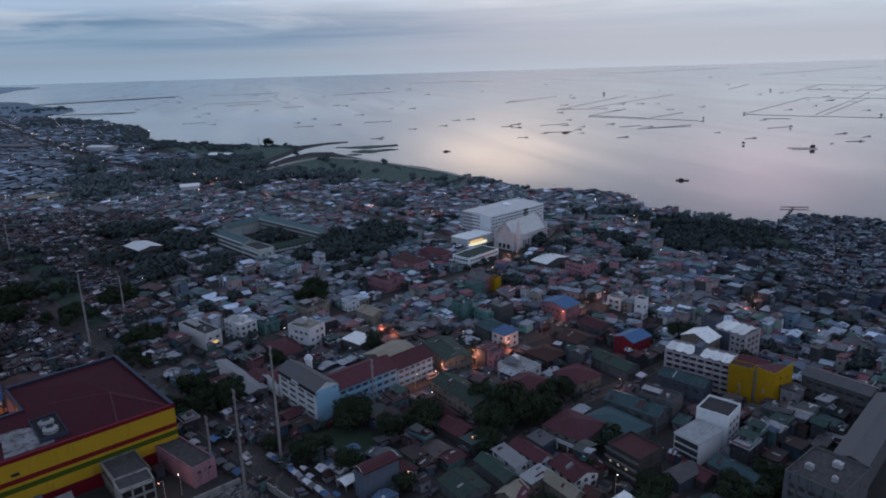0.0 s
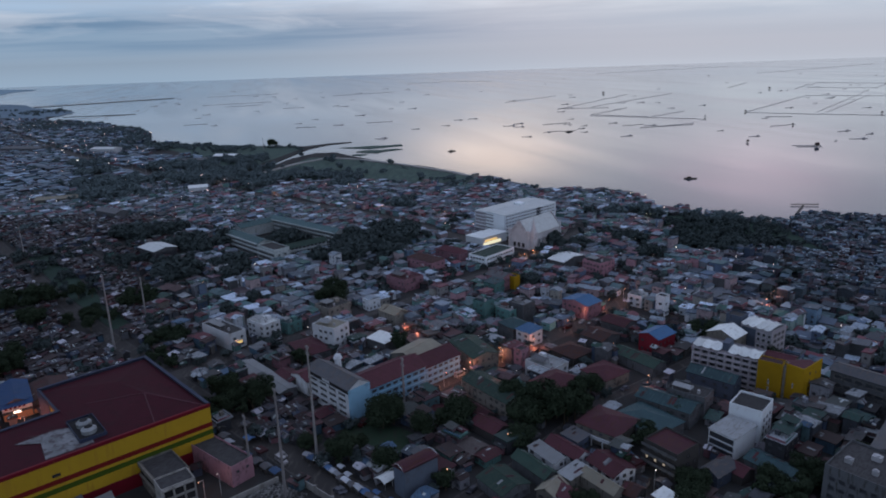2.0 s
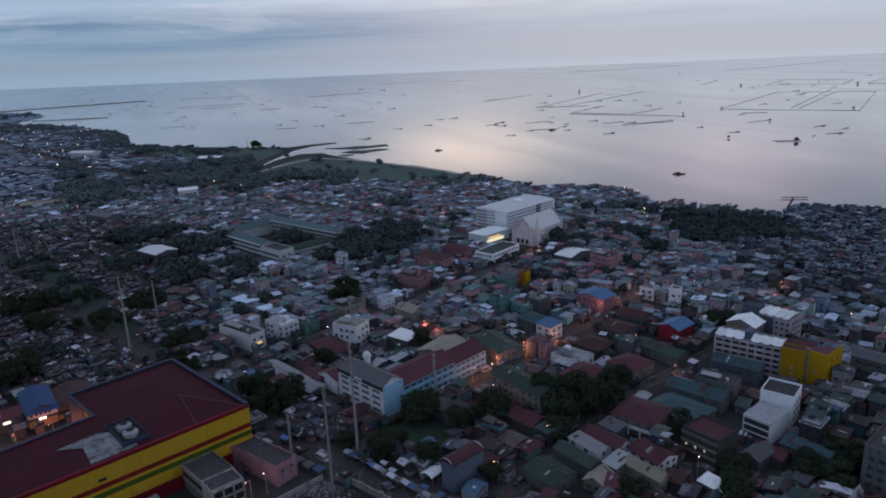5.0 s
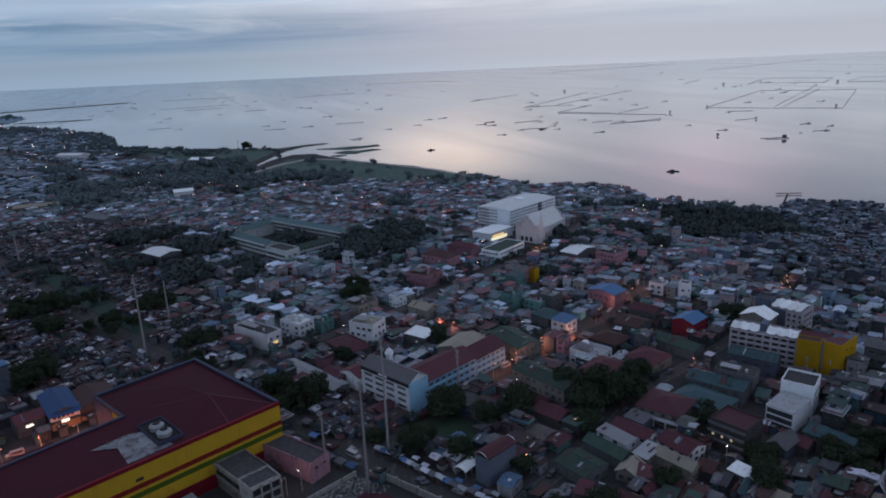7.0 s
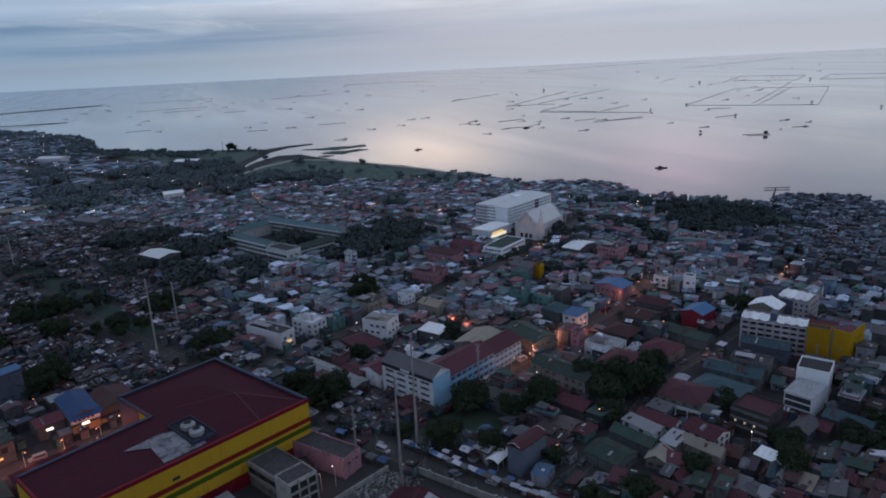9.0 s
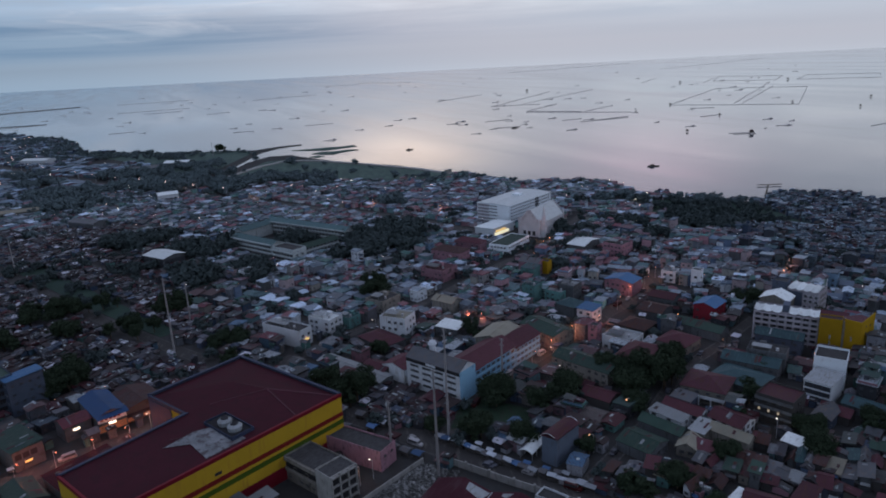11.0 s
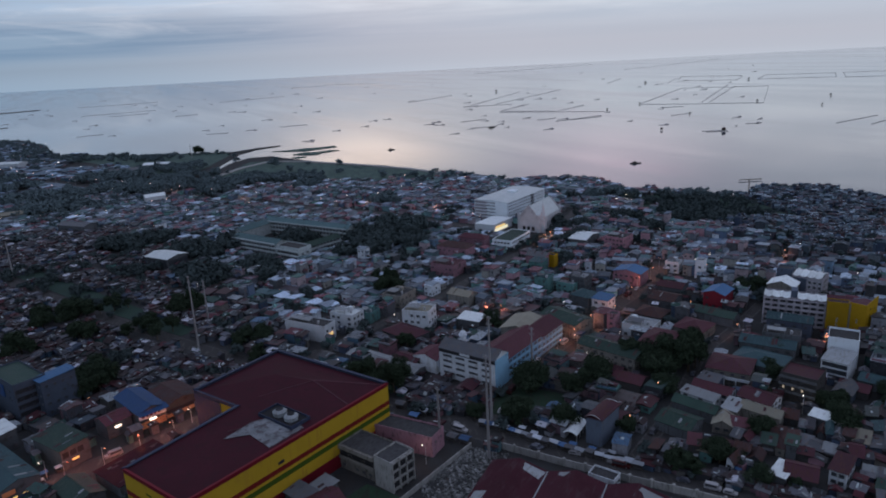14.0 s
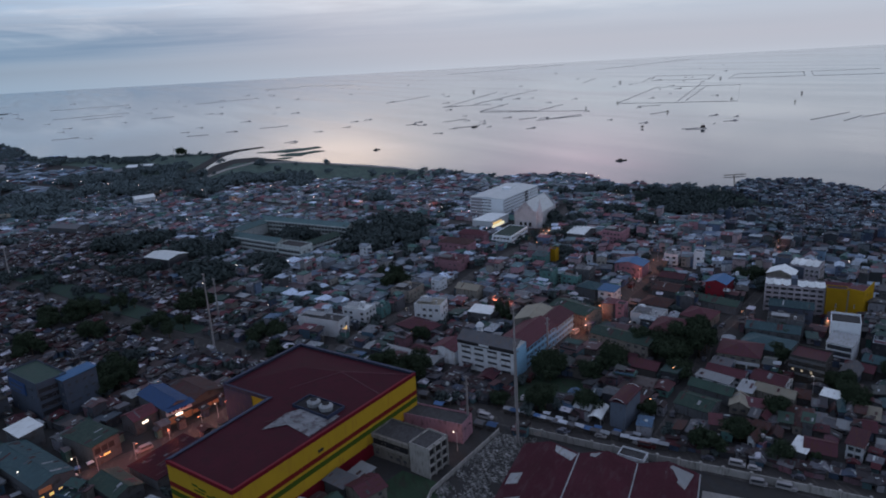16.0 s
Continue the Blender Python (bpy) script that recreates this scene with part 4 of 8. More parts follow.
def sail_roof(root, x0, x1, d, h, bays):
    """A row of white sheets that sag between raised piers."""
    step, rows, n = (x1 - x0) / bays, (-1.0, d * 0.5, d), 8
    for b in range(bays):
        m = Mesh()
        for drop in (0.0, 0.1):
            for r, y in enumerate(rows):
                m.v.extend((x0 + step * (b + k / n), y, h + 0.35 + 0.65 * (2 * k / n - 1) ** 2 + 0.6 * (r == 1) - drop) for k in range(n + 1))
        low = 3 * (n + 1)
        for r in range(2):
            for k in range(n):
                a = r * (n + 1) + k
                m.f.append((a, a + 1, a + n + 2, a + n + 1))
                m.f.append((low + a + n + 1, low + a + n + 2, low + a + 1, low + a))
        for k in range(n):
            m.f.append((low + k, low + k + 1, k + 1, k))
            a = 2 * (n + 1) + k
            m.f.append((a, a + 1, low + a + 1, low + a))
        for r in range(2):
            a, c = r * (n + 1), r * (n + 1) + n
            m.f.append((a, a + n + 1, low + a + n + 1, low + a))
            m.f.append((c + n + 1, c, low + c, low + c + n + 1))
        part("roof_sail", m, root, R_WHITE, label="white curved roof sheet")


sail_roof(apt, -0.2, 11.4, d - 2.5, 13.9, 3)
sail_roof(apt, 14.4, w + 0.2, d - 2.5, 13.9, 3)
m = Mesh()
m.box(11.5, 1.0, 13.8, 14.3, 7.0, 17.6)
part("lift_house", m, apt, W_SLATE, label="grey lift house on the roof")
back, w, d = building("apartment_block", "rear apartment wing with white parapets and white sheet roof", "apartments", (117.2, 289.6), (126.0, 278.2), 12, 16.6, W_LILAC, "flat", R_PALE, parapet=0.6)
sail_roof(back, 0.4, w - 0.4, d - 1.0, 16.7, 4)
m = Mesh()
m.box(0.4, -0.1, 0.5, 7.0, 0.0, 15.8)
part("glazing", m, back, W_SLATE, label="dark glazed front")
for i in range(3):
    for zz in (2, 5, 8, 11, 13.4):
        part("window", window_data(1.6, 1.6, W_WHITE), back, m=pose(8.4 + 2.4 * i, 0, zz))
windows(back, w, d, "r", (2, 5, 8, 11, 13.6), 3, 1.8, 1.6, W_CREAM)
tower, w, d = building("stair_tower", "grey stair and lift tower between apartment wings", "tower", (112.6, 295.4), (117.4, 290.2), 7, 18.8, W_SLATE, "flat", R_SLAB)
mid, w, d = building("apartment_block", "middle apartment wing with a white gabled roof", "apartments", (101.0, 286.8), (109.4, 277.0), 10.5, 14.8, W_CREAM, "gable_y", R_WHITE, 2.6, 0.4)

yel, w, d = building("yellow_block", "plain mustard yellow apartment tower with a red roof behind its parapet", "apartments", (109.6, 254.6), (116.6, 249.0), 5.0, 15.2, W_YELLOW, "flat", R_RUST, parapet=0.4)
windows(yel, w, d, "f", (3.0, 6.0), 1, 0.6, 2.0, W_WHITE, 5.2)
link, w, d = building("stair_link", "recessed white stair link with small windows", "apartments", (117.0, 252.2), (119.0, 250.6), 5, 13.4, W_CREAM, "flat", R_SLAB)
windows(link, w, d, "f", (2, 5, 8, 11), 1, 1.1, 1.4, W_GREY, 0.1)
yel2 = thing("yellow_block", "mustard yellow corner tower with a raked parapet and dark red roof", "apartments", pose(119.3, 251.6, 0))
RING = [(0.0, 0.0), (5.5, -4.0), (13.9, -1.0), (12.6, 5.5), (3.0, 6.0)]
m = Mesh()
m.prism(RING, 0, 13.4)
part("wall", m, yel2, W_YELLOW)
m = Mesh()
m.prism(inset(RING, 0.3), 13.4, 13.7)
part("roof", m, yel2, R_RED, label="dark red roof deck")
rim, core = inset(RING, -0.03), inset(RING, 0.27)
for (a, za), (c, zc) in (((0, 15.0), (1, 14.0)), ((1, 14.0), (2, 16.9))):
    m = Mesh()
    m.v.extend([(*rim[a], 13.4), (*rim[c], 13.4), (*rim[c], zc), (*rim[a], za), (*core[a], 13.4), (*core[c], 13.4), (*core[c], zc), (*core[a], za)])
    m.f.extend([(0, 1, 2, 3), (5, 4, 7, 6), (3, 2, 6, 7), (1, 5, 6, 2), (4, 0, 3, 7)])
    m.s.extend([0] * 5)
    part("raked_parapet", m, yel2, W_YELLOW, label="rising yellow parapet")
for zz in (2.0, 5.0, 8.0, 11.0):
    part("window", window_data(0.8, 1.3, W_YELLOW), yel2, m=pose(8.4, -2.96, zz, 0, 0, 19.7))
    part("window", window_data(0.8, 1.3, W_YELLOW), yel2, m=pose(11.2, -1.96, zz, 0, 0, 19.7))
part("window", window_data(0.5, 2.0, W_WHITE), yel2, m=pose(2.6, -1.89, 5.0, 0, 0, -36))
footprint((119.3, 251.6), radians(-36), 8, 12, 0.5)
rear, w2, d2 = building("brown_roof_house", "house with a dark red roof close behind the yellow towers", "house", (115.6, 262.4), (124.0, 255.4), 9, 12.6, W_CREAM, "gable_x", R_RED, 1.6, 0.4)
windows(rear, w2, d2, "r", (2, 5, 8), 3, 1.1, 1.3, W_CREAM, 1.0)

tall, w, d = building("white_house", "tall white rendered house with a flat roof and parapet", "house", (86.8, 225.6), (95.4, 218.0), 12.0, 12.0, W_CLEAN, "flat", R_SLAB, parapet=0.9)
windows(tall, w, d, "r", (2, 5, 8), 3, 1.2, 1.2, W_GREY)
low, w, d = building("white_house", "stepped lower front of the white house with glazed corner grid", "house", (76.0, 215.6), (81.8, 207.6), 13.0, 8.6, W_CLEAN, "mono", R_PALE, 0.7, 0.3)
windows(low, w, d, "f", (0.8, 3.4, 6.0), 3, 3.2, 1.9, W_SLATE, 0.5)

# the two long wings that only the start of the flight passes
wing, w, d = building("office_tower", "grey concrete office tower with a dirty flat roof and plant", "office", (97.6, 181.5), (108.0, 169.0), 20, 15.0, W_GREY, "flat", R_SLAB, parapet=0.8)
windows(wing, w, d, "f", (2, 5, 8, 11), 5, 1.8, 1.5, W_GREY)
for x, y, s in ((3, 6, 2.2), (8, 13, 2.6), (11, 5, 1.6)):
    m = Mesh()
    m.box(x, y, 15.05, x + s, y + s * 0.8, 16.6)
    m.tube(x + s / 2, y + s * 0.4, 16.6, 17.0, s * 0.3, s * 0.3, 10)
    part("roof_plant", m, wing, STEEL, label="grey roof plant box")
wing, w, d = building("long_hall", "long hall with a smooth pale grey metal roof", "hall", (126.0, 188.0), (163.0, 227.0), 9, 12.6, W_GREY, "gable_x", R_GREY, 1.4, 0.7)
windows(wing, w, d, "b", (2, 5.5, 9), 10, 2.6, 1.6, W_WHITE)
wing, w, d = building("long_hall", "three-storey hall with open window rows and a grey metal roof", "hall", (137.5, 251.5), (153.0, 232.5), 9, 12.0, W_GREY, "gable_x", R_GREY, 1.4, 0.7)
windows(wing, w, d, "f", (1.4, 5.0, 8.6), 6, 3.0, 1.8, W_CREAM)

# ---- hospital, church and their neighbours ----
hosp, w, d = building("hospital", "long white six-storey hospital with window bands and a white roof", "hospital", (9.0, 537.0), (30.0, 514.0), 62, 17.2, W_CLEAN, "gable_y", R_WHITE, 1.0, 0.4)
windows(hosp, w, d, "r", (2, 4.8, 7.6, 10.2, 12.8, 15.2), 17, 2.6, 1.0, W_CLEAN, 1.5)
windows(hosp, w, d, "f", (2, 4.8, 7.6, 10.2, 12.8, 15.2), 4, 2.6, 1.0, W_CLEAN, 11.5)
m = Mesh()
m.box(0.6, -0.15, 1.0, 11.5, 0.0, 16.6)
part("curtain_wall", m, hosp, W_LILAC, label="grey glazed end wall")
for k in range(7):
    m = Mesh()
    m.box(0.6, -0.35, 1.0 + k * 2.6, 11.5, -0.15, 1.6 + k * 2.6)
    part("spandrel", m, hosp, W_CLEAN)
for zz in (4.0, 6.8, 9.4, 12.0, 14.5, 16.8):
    m = Mesh()
    m.box(w, 0.2, zz, w + 0.5, d - 0.2, zz + 0.3)
    part("ledge", m, hosp, W_CLEAN)
m = Mesh()
m.box(12, 32, 17.4, 19, 38, 19.6)
part("lift_house", m, hosp, W_CLEAN)
m = Mesh()
m.box(w - 0.1, 38, 1.0, w + 0.25, 43, 16.9)
part("glazed_bay", m, hosp, GLASS, label="dark glazed stair bay")

church = thing("church", "pale stone church with a steep roof, stepped gables and a spire", "church", pose(32.0, 489.0, 0, 0, 0, -43))
w, d, h, rise = 17.0, 39.0, 10.5, 9.5
part("wall", wall_mesh("gable_y", w, d, h, rise), church, W_STONE)
part("roof", roof_mesh("gable_y", w, d, h, rise, 0.3), church, R_WHITE, label="steep pale shingled roof")
for y in (-0.5, d - 0.3):
    for k in range(7):
        m = Mesh()
        x, zz = k * w / 14, h + rise * k / 7
        m.box(x - 0.3, y, zz - 1.0, x + w / 14 + 0.1, y + 0.8, zz + 1.5)
        part("gable_step", m, church, W_STONE)
        m = Mesh()
        m.box(w - x - w / 14 - 0.1, y, zz - 1.0, w - x + 0.3, y + 0.8, zz + 1.5)
        part("gable_step", m, church, W_STONE)
    for x in (-0.6, w - 0.6):
        m = Mesh()
        m.box(x, y - 0.3, 0, x + 1.3, y + 1.0, h + 2.5)
        m.tube(x + 0.65, y + 0.35, h + 2.5, h + 4.4, 0.75, 0.05, 6)
        part("pinnacle", m, church, W_STONE)
for i in range(9):
    m = Mesh()
    y = 3 + i * 4.1
    m.box(w, y - 0.35, 0, w + 1.0, y + 0.35, 6.0)
    part("buttress", m, church, W_STONE)
    m = Mesh()
    m.box(w, y + 1.3, 1.4, w + 0.1, y + 2.7, 5.6)
    part("window", m, church, GLASS)
for x in (3.4, 7.2, 11.0):
    m = Mesh()
    m.box(x, -0.12, 1.0, x + 2.2, 0.0, 4.2)
    part("door", m, church, NEAR_BLACK, label="dark arched doorway")
m = Mesh()
m.box(17.1, 1.0, 0, 20.9, 4.8, 13)
m.tube(19.0, 2.9, 13, 16, 2.0, 1.6, 8)
m.tube(19.0, 2.9, 16, 24.0, 1.5, 0.06, 8)
part("spire", m, church, W_STONE, label="slender stone spire")
footprint((32.0, 489.0), radians(-43), 21, 41, 4.0)

shop, w, d = building("lit_store", "white store with a pale roof and a glowing yellow front", "store", (0.0, 500.0), (11.5, 487.5), 27, 6.4, W_CLEAN, "mono_x", R_WHITE, 0.6, 0.4)
m = Mesh()
m.box(w, 1.5, 1.0, w + 0.25, 20, 3.0)
part("shop_front", m, shop, STORE_GLOW, label="brightly lit yellow-green store front")
m = Mesh()
m.box(w, 3.0, 3.6, w + 0.3, 16, 4.8)
part("sign", m, shop, SIGN_YELLOW, label="glowing yellow sign band")
office, w, d = building("municipal_office", "long white office with a dark green flat roof", "office", (0.5, 450.0), (11.4, 440.0), 31, 6.2, W_CLEAN, "flat", R_GREEN, parapet=0.5)
windows(office, w, d, "r", (1.0, 4.0), 10, 1.7, 1.2, W_GREY)
windows(office, w, d, "f", (1.0, 4.0), 5, 1.7, 1.2, W_GREY)

# ---- the far school round a court, halls and white houses ----
for p, q, dep, hh, sheet, lab in (((-182.9, 515.0), (-150.8, 481.2), 11, 10.2, R_SCHOOL, "three-storey school range with open galleries and a teal roof"),
                                  ((-150.4, 480.8), (-134.5, 464.4), 12, 9.0, R_SLAB, "three-storey school range with a flat grey roof"),
                                  ((-161.8, 562.0), (-98.5, 505.0), 10, 10.4, R_SCHOOL, "long three-storey school range with a dark teal roof"),
                                  ((-185.0, 543.0), (-162.4, 566.8), -10, 9.2, R_SCHOOL, "short school range with a teal roof"),
                                  ((-133.0, 476.0), (-104.0, 500.0), 8, 6.4, R_GREEN, "low school range with a grey-green roof")):
    if dep < 0:
        p, q, dep = q, p, -dep
    rng, w, d = building("school_range", lab, "school", p, q, dep, hh, W_SCHOOL, "flat" if sheet is R_SLAB else "gable_x", sheet, 2.2, 0.9)
    for zz in (3.2, 6.4, 9.4):
        if zz < hh:
            m = Mesh()
            m.box(0, -1.2, zz, w, 0, zz + 0.9)
            part("gallery", m, rng, W_SCHOOL, label="pale gallery parapet")
    windows(rng, w, d, "f", (1.0, 4.4) if hh < 9.5 else (1.0, 4.4, 7.5), max(5, round(w / 3.4)), 2.4, 1.6, W_GREY)
    windows(rng, w, d, "r", (1.0, 4.4), 2, 1.6, 1.4, W_GREY)
footprint((-182, 510), radians(-44), 60, 50, 0)
gym, w, d = building("covered_court", "covered court with open dark sides under a broad pale roof", "covered court", (-241.0, 492.0), (-223.8, 477.0), 17, 8.0, W_GREY, "gable_x", R_WHITE, 1.6, 0.8)
# framed dark panes stand in for the shade of the open sides
for side in "fr":
    windows(gym, w, d, side, (1.0,), 4, 3.8, 5.4, W_GREY, 0.4, "opening")
for p, q, dep, hh, wall, sheet, lab in (((-588.0, 1126.0), (-546.0, 1113.0), 22, 7, W_WHITE, R_WHITE, "broad white hall near the highway"), ((-348.0, 997.0), (-314.0, 988.0), 20, 6, W_GREY, R_WHITE, "long hall with a white roof near the marsh"),
                                        ((-386.0, 951.0), (-345.0, 958.0), 24, 6, W_CREAM, R_GREY, "long grey hall beside trees"), ((-772.0, 1184.0), (-696.0, 1166.0), 30, 6, W_GREY, R_GREY, "wide grey factory hall near the highway"),
                                        ((-440.0, 705.0), (-395.0, 716.0), 14, 5, W_CREAM, R_BEIGE, "long low range among houses"), ((-345.0, 640.0), (-318.0, 622.0), 13, 6, W_GREY, R_GREY, "pale hall among low houses"),
                                        ((-290.0, 735.0), (-272.0, 742.0), 12, 7, W_WHITE, R_WHITE, "white hall among distant houses")):
    hall, w, d = building("distant_hall", lab, "hall", p, q, dep, hh, wall, "gable_x", sheet, 2.0, 0.6)
    windows(hall, w, d, "f", (1.6,), max(4, round(w / 6)), 2.4, 1.8, W_GREY)
PLAIN = [
    ("white_house", "boxy white house with a pale flat roof", (-82.0, 319.8), (-70.0, 312.0), 11, 10.6, W_WHITE, "flat", R_BEIGE, 4, 3),
    ("store_house", "white corner store house with a dark flat roof", (-141.0, 331.5), (-121.8, 315.0), 9, 8.2, W_WHITE, "flat", R_SLAB, 0, 2),
    ("white_house", "white three-storey house with a white roof deck", (-118.0, 333.0), (-107.2, 323.6), 10, 9.0, W_WHITE, "flat", R_WHITE, 4, 3),
    ("white_house", "white two-storey house among rust roofs", (-167.5, 435.0), (-157.0, 425.2), 8, 6.6, W_WHITE, "flat", R_PALE, 3, 2),
    ("warehouse", "long house with a bright blue roof", (47.5, 352.5), (58.5, 340.0), 12, 8.0, W_PINK, "gable_y", R_BLUE, 5, 2),
    ("warehouse", "broad hall with a dark green roof", (-14.0, 303.0), (-3.8, 282.0), 13, 7.2, W_CREAM, "gable_x", R_GREEN, 5, 2),
    ("canopy_house", "house under a bright white sheet roof", (-54.5, 314.5), (-45.2, 306.6), 9, 5.0, W_GREY, "mono", R_WHITE, 3, 1),
    ("warehouse", "long two-storey range with a green roof", (-9.6, 264.0), (7.2, 241.5), 11, 6.6, W_CREAM, "gable_x", R_GREEN, 8, 2),
    ("red_house", "red painted house with a blue barrel roof", (75.0, 301.5), (81.6, 293.0), 13, 8.6, W_RED, "gable_y", R_BLUE, 3, 2),
    ("big_house", "large house with red hipped roof and pale eaves", (17.4, 258.6), (27.0, 249.2), 18, 6.6, W_CREAM, "hip", R_RED, 4, 2),
    ("white_tower", "small white four-storey house", (95.8, 345.3), (99.6, 341.6), 5, 10.6, W_WHITE, "flat", R_SLAB, 1, 2),
    ("white_tower", "small white three-storey house", (85.0, 360.6), (91.0, 354.8), 7.5, 6.4, W_WHITE, "flat", R_PALE, 2, 2),
    ("grey_house", "narrow blue-grey four-storey house with a low curved roof", (-33.4, 196.2), (-29.6, 191.6), 13.6, 10.2, W_STEEL, "mono_x", R_WINE, 2, 0),
    ("balcony_house", "two-storey house with a white balcony and brown hipped roof", (31.6, 227.0), (43.8, 215.6), 16, 6.2, W_CREAM, "hip", R_WINE, 4, 2),
    ("white_house", "white two-storey house with a pink roof", (30.8, 204.0), (37.2, 193.2), 10, 5.2, W_WHITE, "gable_x", R_RED, 3, 2),
    ("grey_house", "grey three-storey house with lit rooms and a maroon roof", (50.6, 206.7), (58.4, 196.0), 12, 10.2, W_BRICK, "flat", R_WINE, 4, 3),
    ("lattice_house", "concrete block with an open grid front and dirty flat roof", (-109.2, 190.8), (-104.4, 184.8), 10.5, 10.6, CONCRETE, "flat", R_SLAB, 0, 0),
    ("low_block", "long low concrete building with stained flat roof", (-119.8, 204.4), (-109.2, 192.6), 11.0, 8.6, W_CREAM, "flat", R_SLAB, 5, 2),
    ("pink_house", "pink concrete house with a dirty roof deck", (-106.6, 216.6), (-88.0, 201.4), 8.6, 7.2, W_PINK, "flat", R_SLAB, 0, 2),
    ("slate_block", "five-storey blue-grey block with a green roof deck", (-262.6, 290.5), (-245.6, 271.0), 12.5, 16.2, W_SLATE, "flat", R_GREEN, 3, 4),
    ("slate_block", "blue-grey rear block with a bright blue roof", (-240.6, 277.6), (-236.0, 272.6), 14, 16.0, W_SLATE, "mono", R_BLUE, 2, 4),
    ("blue_roof_house", "shop house with two deep blue roofs", (-208.2, 268.6), (-195.2, 250.0), 11, 7.4, W_GREY, "gable_x", R_NAVY, 3, 1),
    ("shop_house", "shop house with a green sheet roof and pale walls", (-229.9, 241.4), (-216.5, 228.3), 10.5, 8.0, W_GREY, "mono", R_GREEN, 0, 2),
    ("shop_house", "broad market hall with a teal roof", (-253.7, 237.4), (-230.1, 210.0), 13, 6.2, W_GREY, "gable_x", R_TEAL, 4, 1),
    ("shop_house", "small store with a bright white roof", (-253.0, 254.3), (-245.4, 245.5), 8.5, 7.6, W_GREY, "mono", R_WHITE, 2, 2),
    ("shop_house", "small store with a dark red roof", (-212.0, 253.4), (-206.0, 246.8), 10, 6.2, W_GREY, "gable_y", R_RED, 0, 1),
    ("pink_house", "pink three-storey house beside the town street", (-22.0, 463.0), (-6.0, 449.0), 9, 7.5, W_PINK, "hip", R_RED, 5, 2),
    ("yellow_house", "narrow bright yellow house", (21.5, 396.5), (25.4, 392.0), 5, 7.6, W_YELLOW, "flat", R_SLAB, 0, 0),
    ("pink_house", "pink and lilac row house", (9.0, 399.0), (18.5, 390.0), 10, 8.4, W_PINK, "gable_x", R_GREY, 4, 2),
    ("teal_house", "teal painted row house with a blue roof", (7.0, 386.0), (13.0, 379.5), 8, 8.2, W_TEAL, "mono", R_TEAL, 2, 2),
    ("teal_house", "mint green three-storey house", (-1.0, 352.0), (5.0, 346.2), 8, 8.8, W_TEAL, "flat", R_TEAL, 2, 3),
    ("white_house", "pale house with a stained white roof deck", (18.0, 347.0), (25.0, 340.0), 10, 9.0, W_GREY, "flat", R_PALE, 3, 3),
    ("pink_house", "pink town house with open balconies", (-41.0, 442.0), (-24.0, 426.0), 12, 8.6, W_PINK, "hip", R_RUST, 6, 2),
    ("blue_house", "white house with a small blue roof", (18.6, 315.0), (24.4, 308.0), 9, 7.0, W_WHITE, "mono", R_BLUE, 2, 2),
    ("pink_house", "narrow salmon pink house", (14.6, 286.9), (17.6, 283.4), 5, 9.0, W_PINK, "flat", R_SLAB, 1, 3),
    ("white_house", "pale hall with a curved white roof near the church", (52.0, 434.8), (60.6, 425.6), 22, 6.0, W_GREY, "gable_x", R_WHITE, 4, 1),
    ("pink_house", "pale pink three-storey block near the church", (71.5, 419.5), (80.2, 408.4), 14, 9.0, W_PINK, "flat", R_SLAB, 5, 3),
    ("grey_house", "pale grey row house with a ribbed roof", (58.0, 244.0), (74.0, 229.0), 10, 7.0, W_GREY, "gable_x", R_TEAL, 5, 2),
    ("grey_house", "grey hall with a slate blue roof beside the apartments", (84.0, 262.0), (98.0, 249.0), 9, 8.0, W_SLATE, "gable_x", R_TEAL, 4, 2),
    ("white_house", "grey and white block wall building", (70.5, 246.0), (82.0, 236.0), 9, 8.4, W_GREY, "flat", R_SLAB, 4, 2),
]
